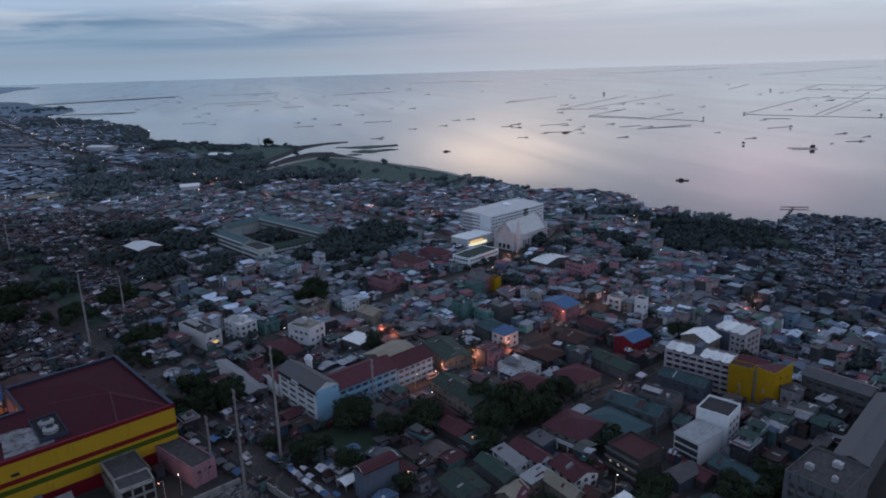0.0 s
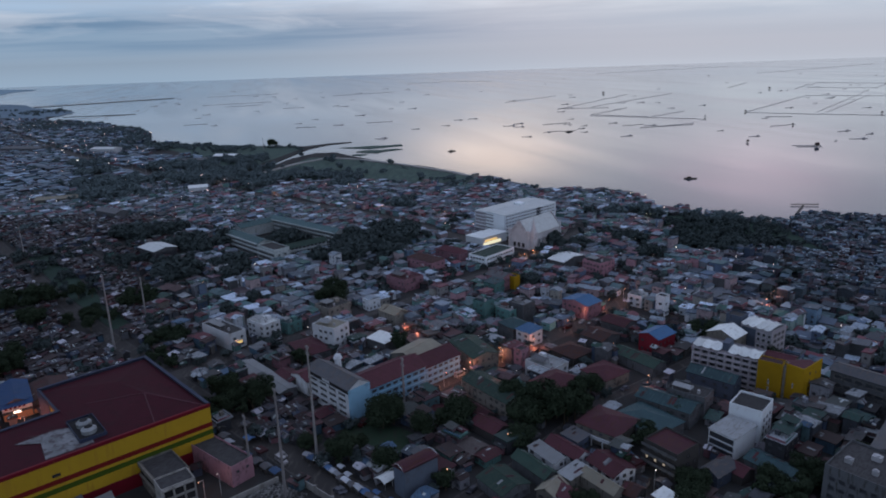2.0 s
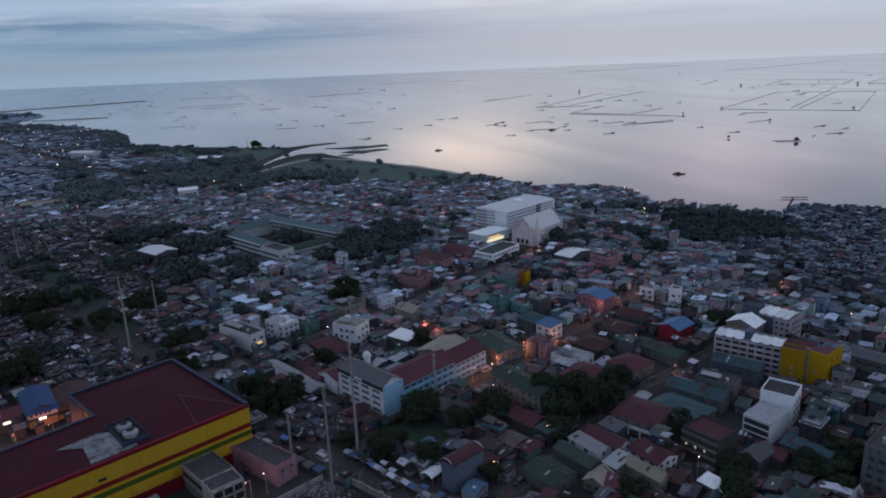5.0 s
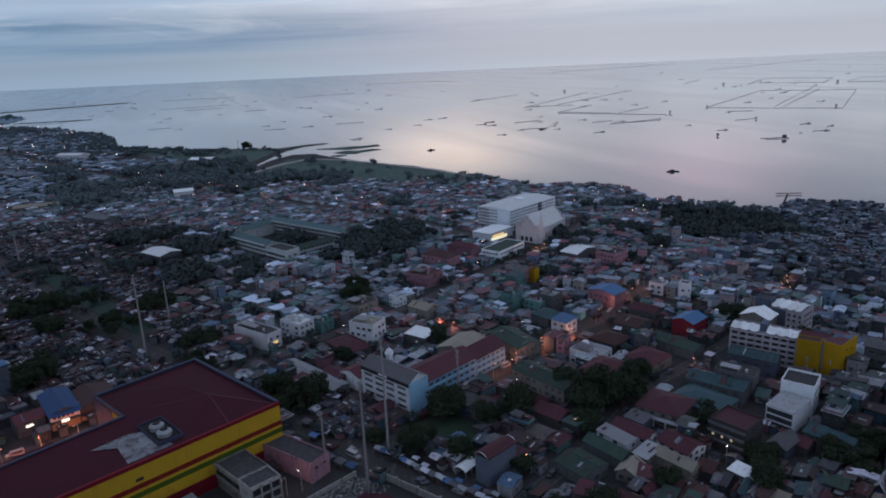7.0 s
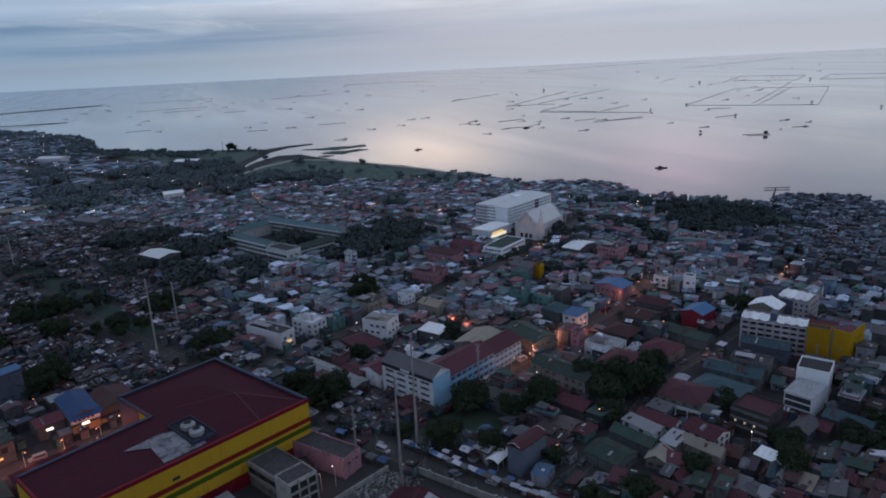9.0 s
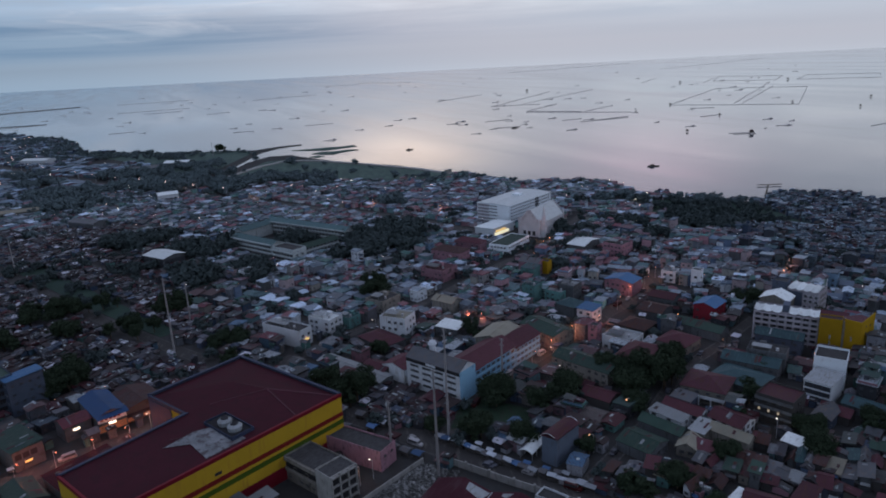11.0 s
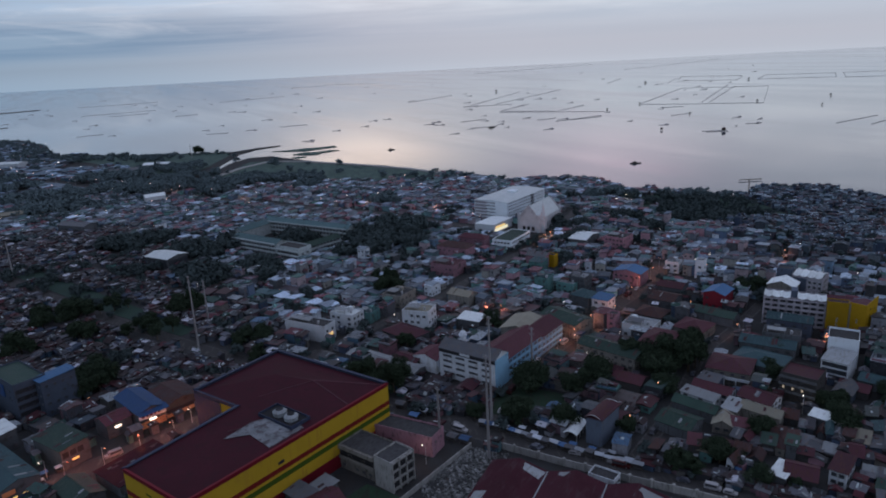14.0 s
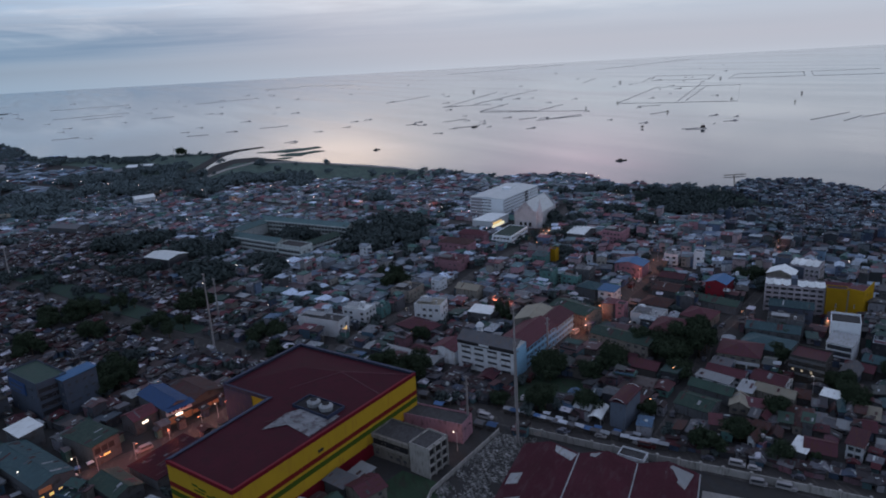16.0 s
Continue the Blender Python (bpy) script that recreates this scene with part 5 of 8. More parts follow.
PLAIN += [
    ("maroon_shed", "long low shed with a maroon roof beside the hall", (-203.0, 218.0), (-192.0, 206.0), 22, 4.2, W_GREY, "mono", R_MAROON, 0, 0),
    ("green_roof_house", "low house with a dull green roof near the street", (-214.5, 212.0), (-204.0, 199.0), 10, 4.4, W_GREY, "gable_x", R_GREEN, 0, 1),
    ("cream_house", "cream house with a pink-red roof beside the hall", (-131.8, 180.6), (-127.4, 172.2), 9, 6.2, W_CREAM, "gable_y", R_RED, 2, 2),
    ("pale_shed", "small shed under a pale sheet roof", (-130.8, 189.4), (-127.0, 184.4), 7, 4.4, W_GREY, "mono", R_PALE, 0, 0),
    ("grey_shed", "small shed under a blue-grey sheet roof", (-138.2, 187.4), (-132.6, 180.6), 6, 5.0, W_GREY, "mono", R_GREY, 0, 0),
    ("shop_row", "row of open shops under a rusty roof along the lit street", (-198.6, 272.0), (-186.8, 257.0), 16, 5.6, W_BRICK, "gable_x", R_RUST, 0, 0),
    ("shop_row", "low shops with a stained roof beside the lit street", (-246.0, 205.0), (-238.0, 196.0), 9, 5.0, W_PINK, "gable_x", R_WINE, 0, 1),
    ("row_house", "white row house with a dark red roof", (18.6, 215.4), (27.4, 203.6), 6.6, 5.4, W_WHITE, "gable_x", R_RED, 4, 2),
    ("green_roof_house", "low house with broad dark green roof", (-6.2, 197.5), (1.0, 186.9), 11.4, 4.2, W_GREY, "gable_x", R_GREEN, 0, 1),
    ("green_roof_house", "long house under a dark green roof", (6.2, 207.9), (15.4, 194.4), 5.8, 4.7, W_GREY, "gable_x", R_GREEN, 0, 1),
    ("beige_roof_house", "small house under a stained beige roof", (12.2, 190.4), (17.3, 186.3), 8.4, 3.7, W_CREAM, "gable_y", R_BEIGE, 2, 1),
    ("pale_roof_house", "small house under a pale ribbed roof", (20.3, 197.7), (23.6, 193.4), 8.9, 4.6, W_CREAM, "mono", R_PALE, 2, 1),
    ("beige_roof_house", "long low house under a beige roof", (27.4, 196.6), (35.4, 185.2), 5.0, 4.7, W_CREAM, "gable_x", R_BEIGE, 0, 1),
    ("red_roof_house", "small house under a dull red roof", (17.1, 187.7), (22.4, 183.4), 5.4, 3.6, W_BRICK, "mono", R_RED, 2, 1),
    ("red_roof_house", "low house under a purple-red roof with pale edge", (-7.0, 233.6), (1.2, 224.1), 8.6, 3.7, W_BRICK, "gable_x", R_RED, 0, 1),
    ("red_roof_house", "low house under a faded maroon roof", (-8.9, 245.6), (-2.3, 235.8), 5.6, 3.7, W_BRICK, "gable_x", R_WINE, 0, 1),
    ("slate_roof_house", "low house under a slate grey roof", (25.6, 222.6), (30.2, 216.4), 6.0, 4.1, W_SLATE, "mono", R_GREY, 2, 1),
    ("row_house", "long white row house under a grey sheet roof", (12.4, 212.8), (19.4, 201.6), 4.8, 5.2, W_WHITE, "mono", R_PALE, 4, 2),
    ("red_roof_house", "broad house under a maroon hipped roof", (62.1, 250.0), (68.7, 243.6), 8.3, 5.0, W_BRICK, "hip", R_RED, 2, 1),
    ("brown_roof_house", "broad low house under a dark brown hipped roof", (32.6, 295.4), (41.4, 284.4), 13, 4.6, W_BRICK, "hip", R_RUST, 3, 1),
    ("brown_roof_house", "low house under a rusty brown gable roof", (49.6, 312.2), (58.0, 302.0), 13.5, 4.6, W_GREY, "gable_x", R_RUST, 3, 1),
    ("brown_roof_house", "low house under a wine red roof", (63.6, 329.6), (72.6, 319.2), 11, 4.4, W_GREY, "gable_x", R_WINE, 3, 1),
    ("guard_house", "small flat-roofed guard house with a white coping", (-42.0, 173.6), (-36.0, 167.2), 5.4, 3.2, W_WHITE, "flat", R_SLAB, 2, 1),
    ("white_roof_house", "small house under a clean white roof", (47.9, 185.8), (52.4, 179.0), 5.0, 3.6, W_GREY, "mono", R_WHITE, 2, 1),
    ("red_roof_house", "small house under a brown roof", (38.2, 188.2), (41.9, 184.5), 6.8, 3.7, W_BRICK, "gable_x", R_RUST, 2, 1),
    ("grey_roof_house", "two-storey house under a grey roof", (66.8, 197.7), (70.5, 192.4), 10.8, 4.7, W_SLATE, "gable_y", R_GREY, 2, 2),
]
PLAIN += [
    ("red_roof_house", "low house under a bright red roof", (73.3, 202.3), (79.0, 193.8), 6.5, 3.7, W_BRICK, "gable_x", R_RED, 0, 1),
    ("teal_roof_hall", "long low hall under a blue-green roof", (84.2, 204.4), (92.8, 191.5), 8.4, 3.7, W_GREY, "gable_x", R_TEAL, 0, 1),
    ("slate_roof_house", "broad house under a dark slate blue hipped roof", (47.0, 234.2), (58.0, 217.9), 16.0, 5.0, W_GREY, "hip", R_TEAL, 0, 1),
    ("red_roof_house", "broad house under a maroon roof", (15.3, 155.5), (22.0, 149.5), 9.3, 4.7, W_BRICK, "gable_x", R_WINE, 2, 1),
    ("white_roof_house", "small shed under a bright white roof", (11.7, 157.5), (14.2, 153.7), 8.2, 4.6, W_GREY, "mono", R_WHITE, 0, 0),
    ("row_house", "narrow white house under a maroon roof", (29.3, 153.3), (32.3, 149.3), 10.5, 5.6, W_WHITE, "mono", R_WINE, 2, 2),
    ("red_roof_house", "broad low house under a maroon hipped roof", (-93.1, 314.0), (-81.8, 297.4), 13.2, 4.0, W_GREY, "hip", R_WINE, 0, 1),
    ("teal_house", "mint green two-storey row house", (-103.5, 338.5), (-97.5, 333.2), 9.0, 5.4, W_TEAL, "flat", R_TEAL, 2, 2),
    ("white_house", "pale house with an open deck and white parapets", (18.9, 279.4), (28.6, 268.3), 11.7, 6.4, W_WHITE, "flat", R_PALE, 4, 2),
    ("slate_roof_house", "three-storey house under a grey-green roof", (10.6, 325.3), (17.2, 315.6), 10.8, 7.0, W_GREY, "hip", R_TEAL, 2, 2),
    ("green_roof_house", "long low range under a dark green roof", (59.9, 291.1), (73.2, 272.1), 8.9, 4.7, W_GREY, "gable_x", R_GREEN, 0, 1),
    ("red_roof_house", "house under a dark red hipped roof", (42.1, 272.5), (50.4, 261.0), 14.6, 5.0, W_CREAM, "hip", R_RED, 3, 1),
    ("red_roof_house", "low house under a dull red roof beside the shed", (-93.1, 279.3), (-84.9, 268.8), 9.7, 3.7, W_BRICK, "gable_x", R_RED, 0, 1),
]
PLAIN += [
    ("beige_roof_house", "hall under a pale beige sheet roof beside the street", (-52.0, 351.0), (-42.5, 341.2), 9, 6.0, W_CREAM, "gable_x", R_BEIGE, 3, 1),
    ("cream_block_house", "two-storey cream block with a dark roof deck", (-88.0, 360.0), (-79.0, 351.0), 15, 6.4, W_CREAM, "flat", R_SLAB, 4, 2),
    ("pink_house", "long faded pink two-storey block with a maroon roof deck", (-52.0, 406.0), (-40.0, 393.5), 15, 7.0, W_PINK, "flat", R_WINE, 5, 2),
    ("teal_house", "small mint green house with a pale flat roof", (11.0, 348.0), (18.0, 340.0), 11, 6.0, W_TEAL, "flat", R_PALE, 3, 2),
]
PITCH = {"gable_x": 1.8, "gable_y": 1.8, "hip": 2.4, "mono": 0.9, "mono_x": 0.8, "flat": 1.0}
DONE = {}
for name, label, p, q, dep, hh, wall, roof, sheet, cols, rows in PLAIN:
    ob, w, d = building(name, label, "house" if "house" in name else "building", p, q, dep, hh, wall, roof, sheet, PITCH[roof], 0.5)
    DONE[label] = (ob, w, d)
    frame_mat = wall if wall is not W_WHITE else W_GREY
    zs = [1.1 + k * (hh - 0.6) / max(rows, 1) for k in range(rows)]
    if cols:
        windows(ob, w, d, "f", zs, cols, min(1.7, 0.62 * w / cols), 1.3, frame_mat, 0.4, gaps=0.15)
    if rows:
        windows(ob, w, d, "r", zs, max(2, round(d / 3.6)), 1.4, 1.3, frame_mat, 0.4, gaps=0.2)
    if roof == "flat" and w > 5 and d > 7 and p[1] > 230 and name != "slate_block":
        m = Mesh()
        a = CHANCE.uniform(0.1, 0.5) * w
        m.box(a, d * 0.62, hh, a + 2.4, d * 0.62 + 2.2, hh + 2.1)
        part("stair_head", m, ob, wall)
        m = Mesh()
        m.tube(w * 0.75, d * 0.4, hh, hh + 1.4, 0.6, 0.6, 10)
        part("water_tank", m, ob, STEEL, label="grey metal water tank")
        m = Mesh()
        m.sheet([(w * 0.1, d * 0.15, hh + 1.7), (w * 0.6, d * 0.15, hh + 1.7), (w * 0.6, d * 0.5, hh + 2.1), (w * 0.1, d * 0.5, hh + 2.1)], 0.06)
        for q, r in ((0.12, 0.17), (0.58, 0.17), (0.58, 0.48), (0.12, 0.48)):
            m.box(w * q - 0.06, d * r - 0.06, hh, w * q + 0.06, d * r + 0.06, hh + 1.66)
        part("deck_cover", m, ob, CHANCE.choice((R_GREY, R_RUST, R_PALE)), label="sheet cover over the roof deck")
    if roof not in ("flat", "hip") and sheet not in (R_WHITE, R_BLUE, R_NAVY, R_WINE):
        mend(ob, roof, w, d, hh, PITCH[roof], CHANCE, round(w * d / 28))


def barrel(w, d, h, rise, over=0.3, n=8):
    """A thin arched sheet across the width w, running along d."""
    m = Mesh()
    for y in (-over, d + over):
        for drop in (0.0, 0.1):
            m.v.extend((-over + (w + 2 * over) * k / n, y, h + rise * (1 - (2 * k / n - 1) ** 2) - drop) for k in range(n + 1))
    q = n + 1
    for k in range(n):
        m.f.extend([(k, k + 1, 2 * q + k + 1, 2 * q + k), (q + k + 1, q + k, 3 * q + k, 3 * q + k + 1), (k + 1, k, q + k, q + k + 1), (2 * q + k, 2 * q + k + 1, 3 * q + k + 1, 3 * q + k)])
    m.f.extend([(0, 2 * q, 3 * q, q), (n, q + n, 3 * q + n, 2 * q + n)])
    m.s.extend([0] * len(m.f))
    return m


ob, w, d = DONE["narrow blue-grey four-storey house with a low curved roof"]
part("roof_vault", barrel(w, d, 10.4, 1.3), ob, R_WINE, label="low curved maroon sheet roof")
for y in (-0.32, d + 0.16):
    part("roof_edge", barrel(w, 0.16, 10.5, 1.36, 0.0), ob, W_WHITE, label="pale roof edge", m=pose(0, y, 0))
canopy = thing("canopy", "white arched canopy on posts beside the stalls", "canopy", pose(-40.2, 200.0, 0, 0, 0, -42))
part("roof_vault", barrel(4.6, 10.5, 2.9, 1.1), canopy, R_WHITE, label="white arched sheet roof")
for x in (0.0, 4.6):
    for k in range(4):
        m = Mesh()
        m.box(x - 0.08, 0.2 + k * 3.3, 0, x + 0.08, 0.36 + k * 3.3, 2.9)
        part("post", m, canopy, STEEL)
footprint((-40.2, 200.0), radians(-42), 4.8, 10.6, 0.6)
ob, w, d = DONE["grey three-storey house with lit rooms and a maroon roof"]
for k in range(3):
    for z0, z1, deep in ((0.2, 0.45, -1.2), (0.45, 1.3, -1.12)):
        m = Mesh()
        m.box(0.0, -1.2, z0 + 2.9 + k * 3.0, w, deep + (1.2 if z0 < 0.4 else 0.1), z1 + 2.9 + k * 3.0)
        part("balcony", m, ob, W_GREY, label="grey concrete balcony")
for x in (1.2, 4.6, 8.0):
    m = Mesh()
    m.box(x, -0.08, 4.4, x + 0.7, 0.0, 5.3)
    part("lit_window", m, ob, SIGN_DIM, label="warm lit window")
footprint((27.0, 222.2), radians(-43.5), 18, 6, 0.0)
footprint((-4.0, 161.0), radians(-40), 10, 5, 0.0)
ob, w, d = DONE["concrete block with an open grid front and dirty flat roof"]
# flat dark panels put the shade behind the grid into colour
for k in range(3):
    for i in range(3):
        m = Mesh()
        m.box(w, 0.8 + i * 3.3, 1.3 + k * 3.2, w + 0.08, 3.4 + i * 3.3, 3.7 + k * 3.2)
        part("opening", m, ob, NEAR_BLACK)
for i in range(4):
    m = Mesh()
    m.box(w, 0.1 + i * 3.3, 0, w + 0.7, 0.55 + i * 3.3, 11.3)
    part("pier", m, ob, CONCRETE)
for k in range(4):
    m = Mesh()
    m.box(w, 0.0, 0.7 + k * 3.2, w + 0.68, d, 1.1 + k * 3.2)
    part("slab", m, ob, CONCRETE)
ob, w, d = DONE["two-storey house with a white balcony and brown hipped roof"]
m = Mesh()
m.box(-1.6, -1.8, 2.9, w + 0.3, 0.0, 3.2)
m.box(-1.6, -1.8, 3.2, w + 0.3, -1.65, 4.2)
part("balcony", m, ob, W_WHITE, label="white concrete balcony")
for i in range(5):
    m = Mesh()
    m.box(-1.4 + i * (w + 1.2) / 4 - 0.2, -1.75, 0, -1.4 + i * (w + 1.2) / 4 + 0.2, -1.35, 2.9)
    part("column", m, ob, W_WHITE)
ob, w, d = DONE["long low concrete building with stained flat roof"]
for z0, z1 in ((7.6, 9.1), (4.0, 5.0)):
    m = Mesh()
    m.box(-0.1, -0.5, z0, w + 0.1, 0.0, z1)
    part("gallery", m, ob, W_CREAM, label="cream gallery parapet")
# a dark panel painted for the shade between the gallery parapets
m = Mesh()
m.box(0.3, -0.06, 5.1, w - 0.3, 0.0, 7.5)
part("opening", m, ob, NEAR_BLACK, label="dark panel painted as shade inside the gallery")
ob, w, d = DONE["five-storey blue-grey block with a green roof deck"]
m = Mesh()
m.box(2.0, -0.5, 9.2, 16.0, -0.1, 14.4)
board = part("billboard", m, ob, W_BLUEDEEP, label="faded blue billboard")
m = Mesh()
m.box(2.6, -0.56, 9.8, 12.0, -0.5, 11.0)
part("lettering_bar", m, board, W_SLATE, label="pale bar of worn lettering")
m = Mesh()
m.box(3.6, -0.56, 12.2, 14.6, -0.5, 13.0)
part("lettering_bar", m, board, W_SLATE, label="pale bar of worn lettering")
m = Mesh()
m.box(w, 9.0, 0, w + 0.7, d, 16.0)
part("pilaster", m, ob, W_SLATE)
# flat panels coloured dark in place of shaded window recesses
for k in range(4):
    m = Mesh()
    m.box(w, 0.6, 2.4 + k * 3.3, w + 0.08, 8.4, 4.2 + k * 3.3)
    part("window_band", m, ob, NEAR_BLACK, label="dark panel painted as shade in a window band")
ob, w, d = DONE["shop house with two deep blue roofs"]
m = Mesh()
m.sheet([(w - 1.0, -0.4, 7.9), (w + 3.2, -0.4, 7.2), (w + 3.2, d + 0.4, 7.2), (w - 1.0, d + 0.4, 7.9)], 0.1)
part("lower_roof", m, ob, R_NAVY, label="lower deep blue sheet roof")
m = Mesh()
m.box(w, 0.2, 4.4, w + 0.5, d - 0.2, 7.0)
part("fascia", m, ob, W_WHITE, label="white shop fascia")
m = Mesh()
for k in range(5):
    m.box(w + 0.5, 1.2 + k * 1.6, 5.2, w + 0.58, 2.2 + k * 1.6, 6.2)
part("sign_bars", m, ob, W_DARKRED, label="dark bars of shop lettering")
m = Mesh()
m.box(w + 0.2, 4.0, 3.3, w + 0.9, 6.6, 3.9)
part("sign", m, ob, SIGN_GLOW, label="white glowing shop sign")
m = Mesh()
m.box(w, 0.4, 0.4, w + 0.1, d - 0.4, 3.0)
part("shop_front", m, ob, SHOP_ORANGE, label="lit orange shop front")
ob, w, d = DONE["row of open shops under a rusty roof along the lit street"]
for k in range(5):
    m = Mesh()
    m.box(w, 0.3 + k * 3.2, 0.3, w + 0.08, 3.0 + k * 3.2, 2.5)
    part("shop_front", m, ob, SHOP_ORANGE, label="lit orange shop front")
m = Mesh()
m.sheet([(w, 0, 3.4), (w + 1.8, 0, 2.8), (w + 1.8, d, 2.8), (w, d, 3.4)], 0.06)
part("awning", m, ob, R_RUST, label="rusty sheet awning")
ob, w, d = DONE["small store with a dark red roof"]
m = Mesh()
m.box(w, 3.0, 3.7, w + 0.5, 5.4, 4.3)
part("sign", m, ob, SIGN_GLOW, label="white glowing shop sign")
ob, w, d = DONE["shop house with a green sheet roof and pale walls"]
m = Mesh()
m.box(w, 3.5, 2.6, w + 0.4, 6.0, 3.2)
part("sign", m, ob, SIGN_YELLOW, label="glowing yellow shop sign")
# dark panels painted for the shade of the open loggia
for k in range(3):
    m = Mesh()
    m.box(w, 0.6 + k * 2.7, 4.4, w + 0.06, 2.8 + k * 2.7, 6.6)
    part("opening", m, ob, NEAR_BLACK)
ob, w, d = DONE["broad market hall with a teal roof"]
m = Mesh()
m.box(w, 1.0, 3.4, w + 0.3, 5.0, 5.0)
part("sign", m, ob, SHOP_ORANGE, label="orange shop sign")
m = Mesh()
for k in range(4):
    m.box(w, 0.8 + k * 3.1, 1.2, w + 0.2, 2.2 + k * 3.1, 2.2)
part("shop_front", m, ob, SIGN_YELLOW, label="lit yellow-green market front")
ob, w, d = DONE["white corner store house with a dark flat roof"]
m = Mesh()
m.box(w, 1.0, 2.6, w + 0.2, d - 2.5, 3.8)
part("shop_front", m, ob, SIGN_YELLOW, label="lit yellow shop front")

# ---- the warehouse with the big dark red roof, its yard and wall ----
yard = thing("warehouse", "big warehouse with dark red triple gable roof patched with white sheets", "warehouse")
footprint((-96.4, 150.6), radians(-36.2), 64, 60, 0.0)
S, E = Vector((-70.4, 186.2)), Vector((-24.6, 152.6))
ax = (E - S).normalized()
ay = Vector((ax.y, -ax.x))
yard.matrix_basis = Matrix(((ax.x, -ay.x, 0, S.x + ay.x * 44), (ax.y, -ay.y, 0, S.y + ay.y * 44), (0, 0, 1, 0), (0, 0, 0, 1)))
L, D = (E - S).length, 44.0
m = Mesh()
m.box(0, 0, 0, L, D, 5.4)
part("wall", m, yard, W_GREY)
for k in range(3):
    r = Mesh()
    x0, x1 = k * L / 3, (k + 1) * L / 3
    xm = (x0 + x1) / 2
    r.sheet([(x0, D + 0.4, 5.5), (x0, -0.4, 5.5), (xm, -0.4, 8.2), (xm, D + 0.4, 8.2)], 0.12)
    r.sheet([(x1, -0.4, 5.5), (x1, D + 0.4, 5.5), (xm, D + 0.4, 8.2), (xm, -0.4, 8.2)], 0.12)
    r.sheet([(x0, D, 5.4), (x1, D, 5.4), (xm, D, 8.0)], 0.02)
    part("roof", r, yard, R_OLDRED)
    g = Mesh()
    g.box(x1 - 0.2, 0, 5.45, x1 + 0.2, D, 5.72)
    part("gutter", g, yard, R_PALE, label="pale zinc valley gutter")


def patch(pts, lift=0.08):
    r = Mesh()
    r.sheet([(x, y, 5.5 + 2.7 * (1 - abs((x % (L / 3)) - L / 6) / (L / 6)) + lift) for x, y in pts], 0.05)
    part("roof_patch", r, yard, R_PALE, label="pale replacement roof sheet")


patch([(47.0, 38.0), (53.0, 33.0), (55.0, 42.5), (48.5, 43.0)])
patch([(12.0, 40.0), (17.5, 38.5), (18.5, 43.2), (11.5, 43.4)])
patch([(0.6, 3.0), (8.0, 3.0), (8.0, 13.0), (0.6, 12.0)])
patch([(1.0, 20.0), (5.0, 20.0), (5.0, 26.0), (1.0, 26.0)])
patch([(23.0, 42.0), (25.0, 41.0), (26.5, 43.5), (23.0, 43.5)])

WALL_LINE = [(-66.5, 203.2), (-46, 184.6), (-29, 170.4), (-13, 157.6), (6, 141.5), (24, 126)]
fence = thing("yard_wall", "stained concrete yard wall with piers along the road", "wall")
for a, c in zip(WALL_LINE, WALL_LINE[1:]):
    n = max(1, round(math.dist(a, c) / 8))
    for i in range(n):
        p, q = Vector(a).lerp(Vector(c), i / n), Vector(a).lerp(Vector(c), (i + 1) / n)
        part("wall_panel", strip([tuple(p), tuple(q)], 0.35, 0, 2.6), fence, CONCRETE)
        m = Mesh()
        m.box(p.x - 0.4, p.y - 0.4, 0, p.x + 0.4, p.y + 0.4, 3.1)
        part("pier", m, fence, CONCRETE)
m = Mesh()
rng = random.Random(5)
LOT = [(-105, 177), (-97, 154), (-62, 196), (-73, 204)]
for k in range(4200):
    u, v = rng.random(), rng.random()
    x = (LOT[0][0] * (1 - u) + LOT[1][0] * u) * (1 - v) + (LOT[3][0] * (1 - u) + LOT[2][0] * u) * v
    y = (LOT[0][1] * (1 - u) + LOT[1][1] * u) * (1 - v) + (LOT[3][1] * (1 - u) + LOT[2][1] * u) * v
    heap = noise.noise(Vector((x * 0.16, y * 0.16, 2.0)))
    if heap < rng.uniform(-0.45, 0.35):
        continue
    s = rng.uniform(0.2, 0.8) ** 1.5
    n = rng.randint(4, 6)
    m.prism([(x + s * rng.uniform(0.6, 1.1) * math.cos(6.28 * i / n + k), y + s * rng.uniform(0.6, 1.1) * math.sin(6.28 * i / n + k)) for i in range(n)], -0.1, rng.uniform(0.05, 0.55))
solid("rubble", m, "pale rubble and junk strewn over a vacant lot", "rubble", DUST, kind="stuff")
footprint((-122, 177), radians(-43), 32, 52, 0.0)
footprint((-84, 190), radians(-43), 20, 18, 0.0)
footprint((-50.4, 117.0), radians(-36.2), 90, 50, 0.0)
footprint((-126.0, 200.0), radians(-46), 26, 14, 0.0)
m = Mesh()
m.prism([(-128, 180), (-112, 163), (-98, 178), (-112, 192)], 0.0, 0.07)
solid("court", m, "dark green painted court behind the shopping hall", "court", LAWN, kind="structure")
court_wall = thing("court_wall", "low stained concrete wall round the green court", "wall")
for a, c in (((-128, 180), (-112, 163)), ((-112, 163), (-105.2, 176.6)), ((-105.2, 176.6), (-73.5, 204.5))):
    part("wall_panel", strip([a, c], 0.3, 0, 1.9), court_wall, CONCRETE)
m = Mesh()
m.prism([(-50, 118), (22, 66), (48, 100), (-24, 152)], 0.0, 0.09)
solid("paved_yard", m, "grey paved yard behind the concrete wall", "yard", CONCRETE, kind="structure")


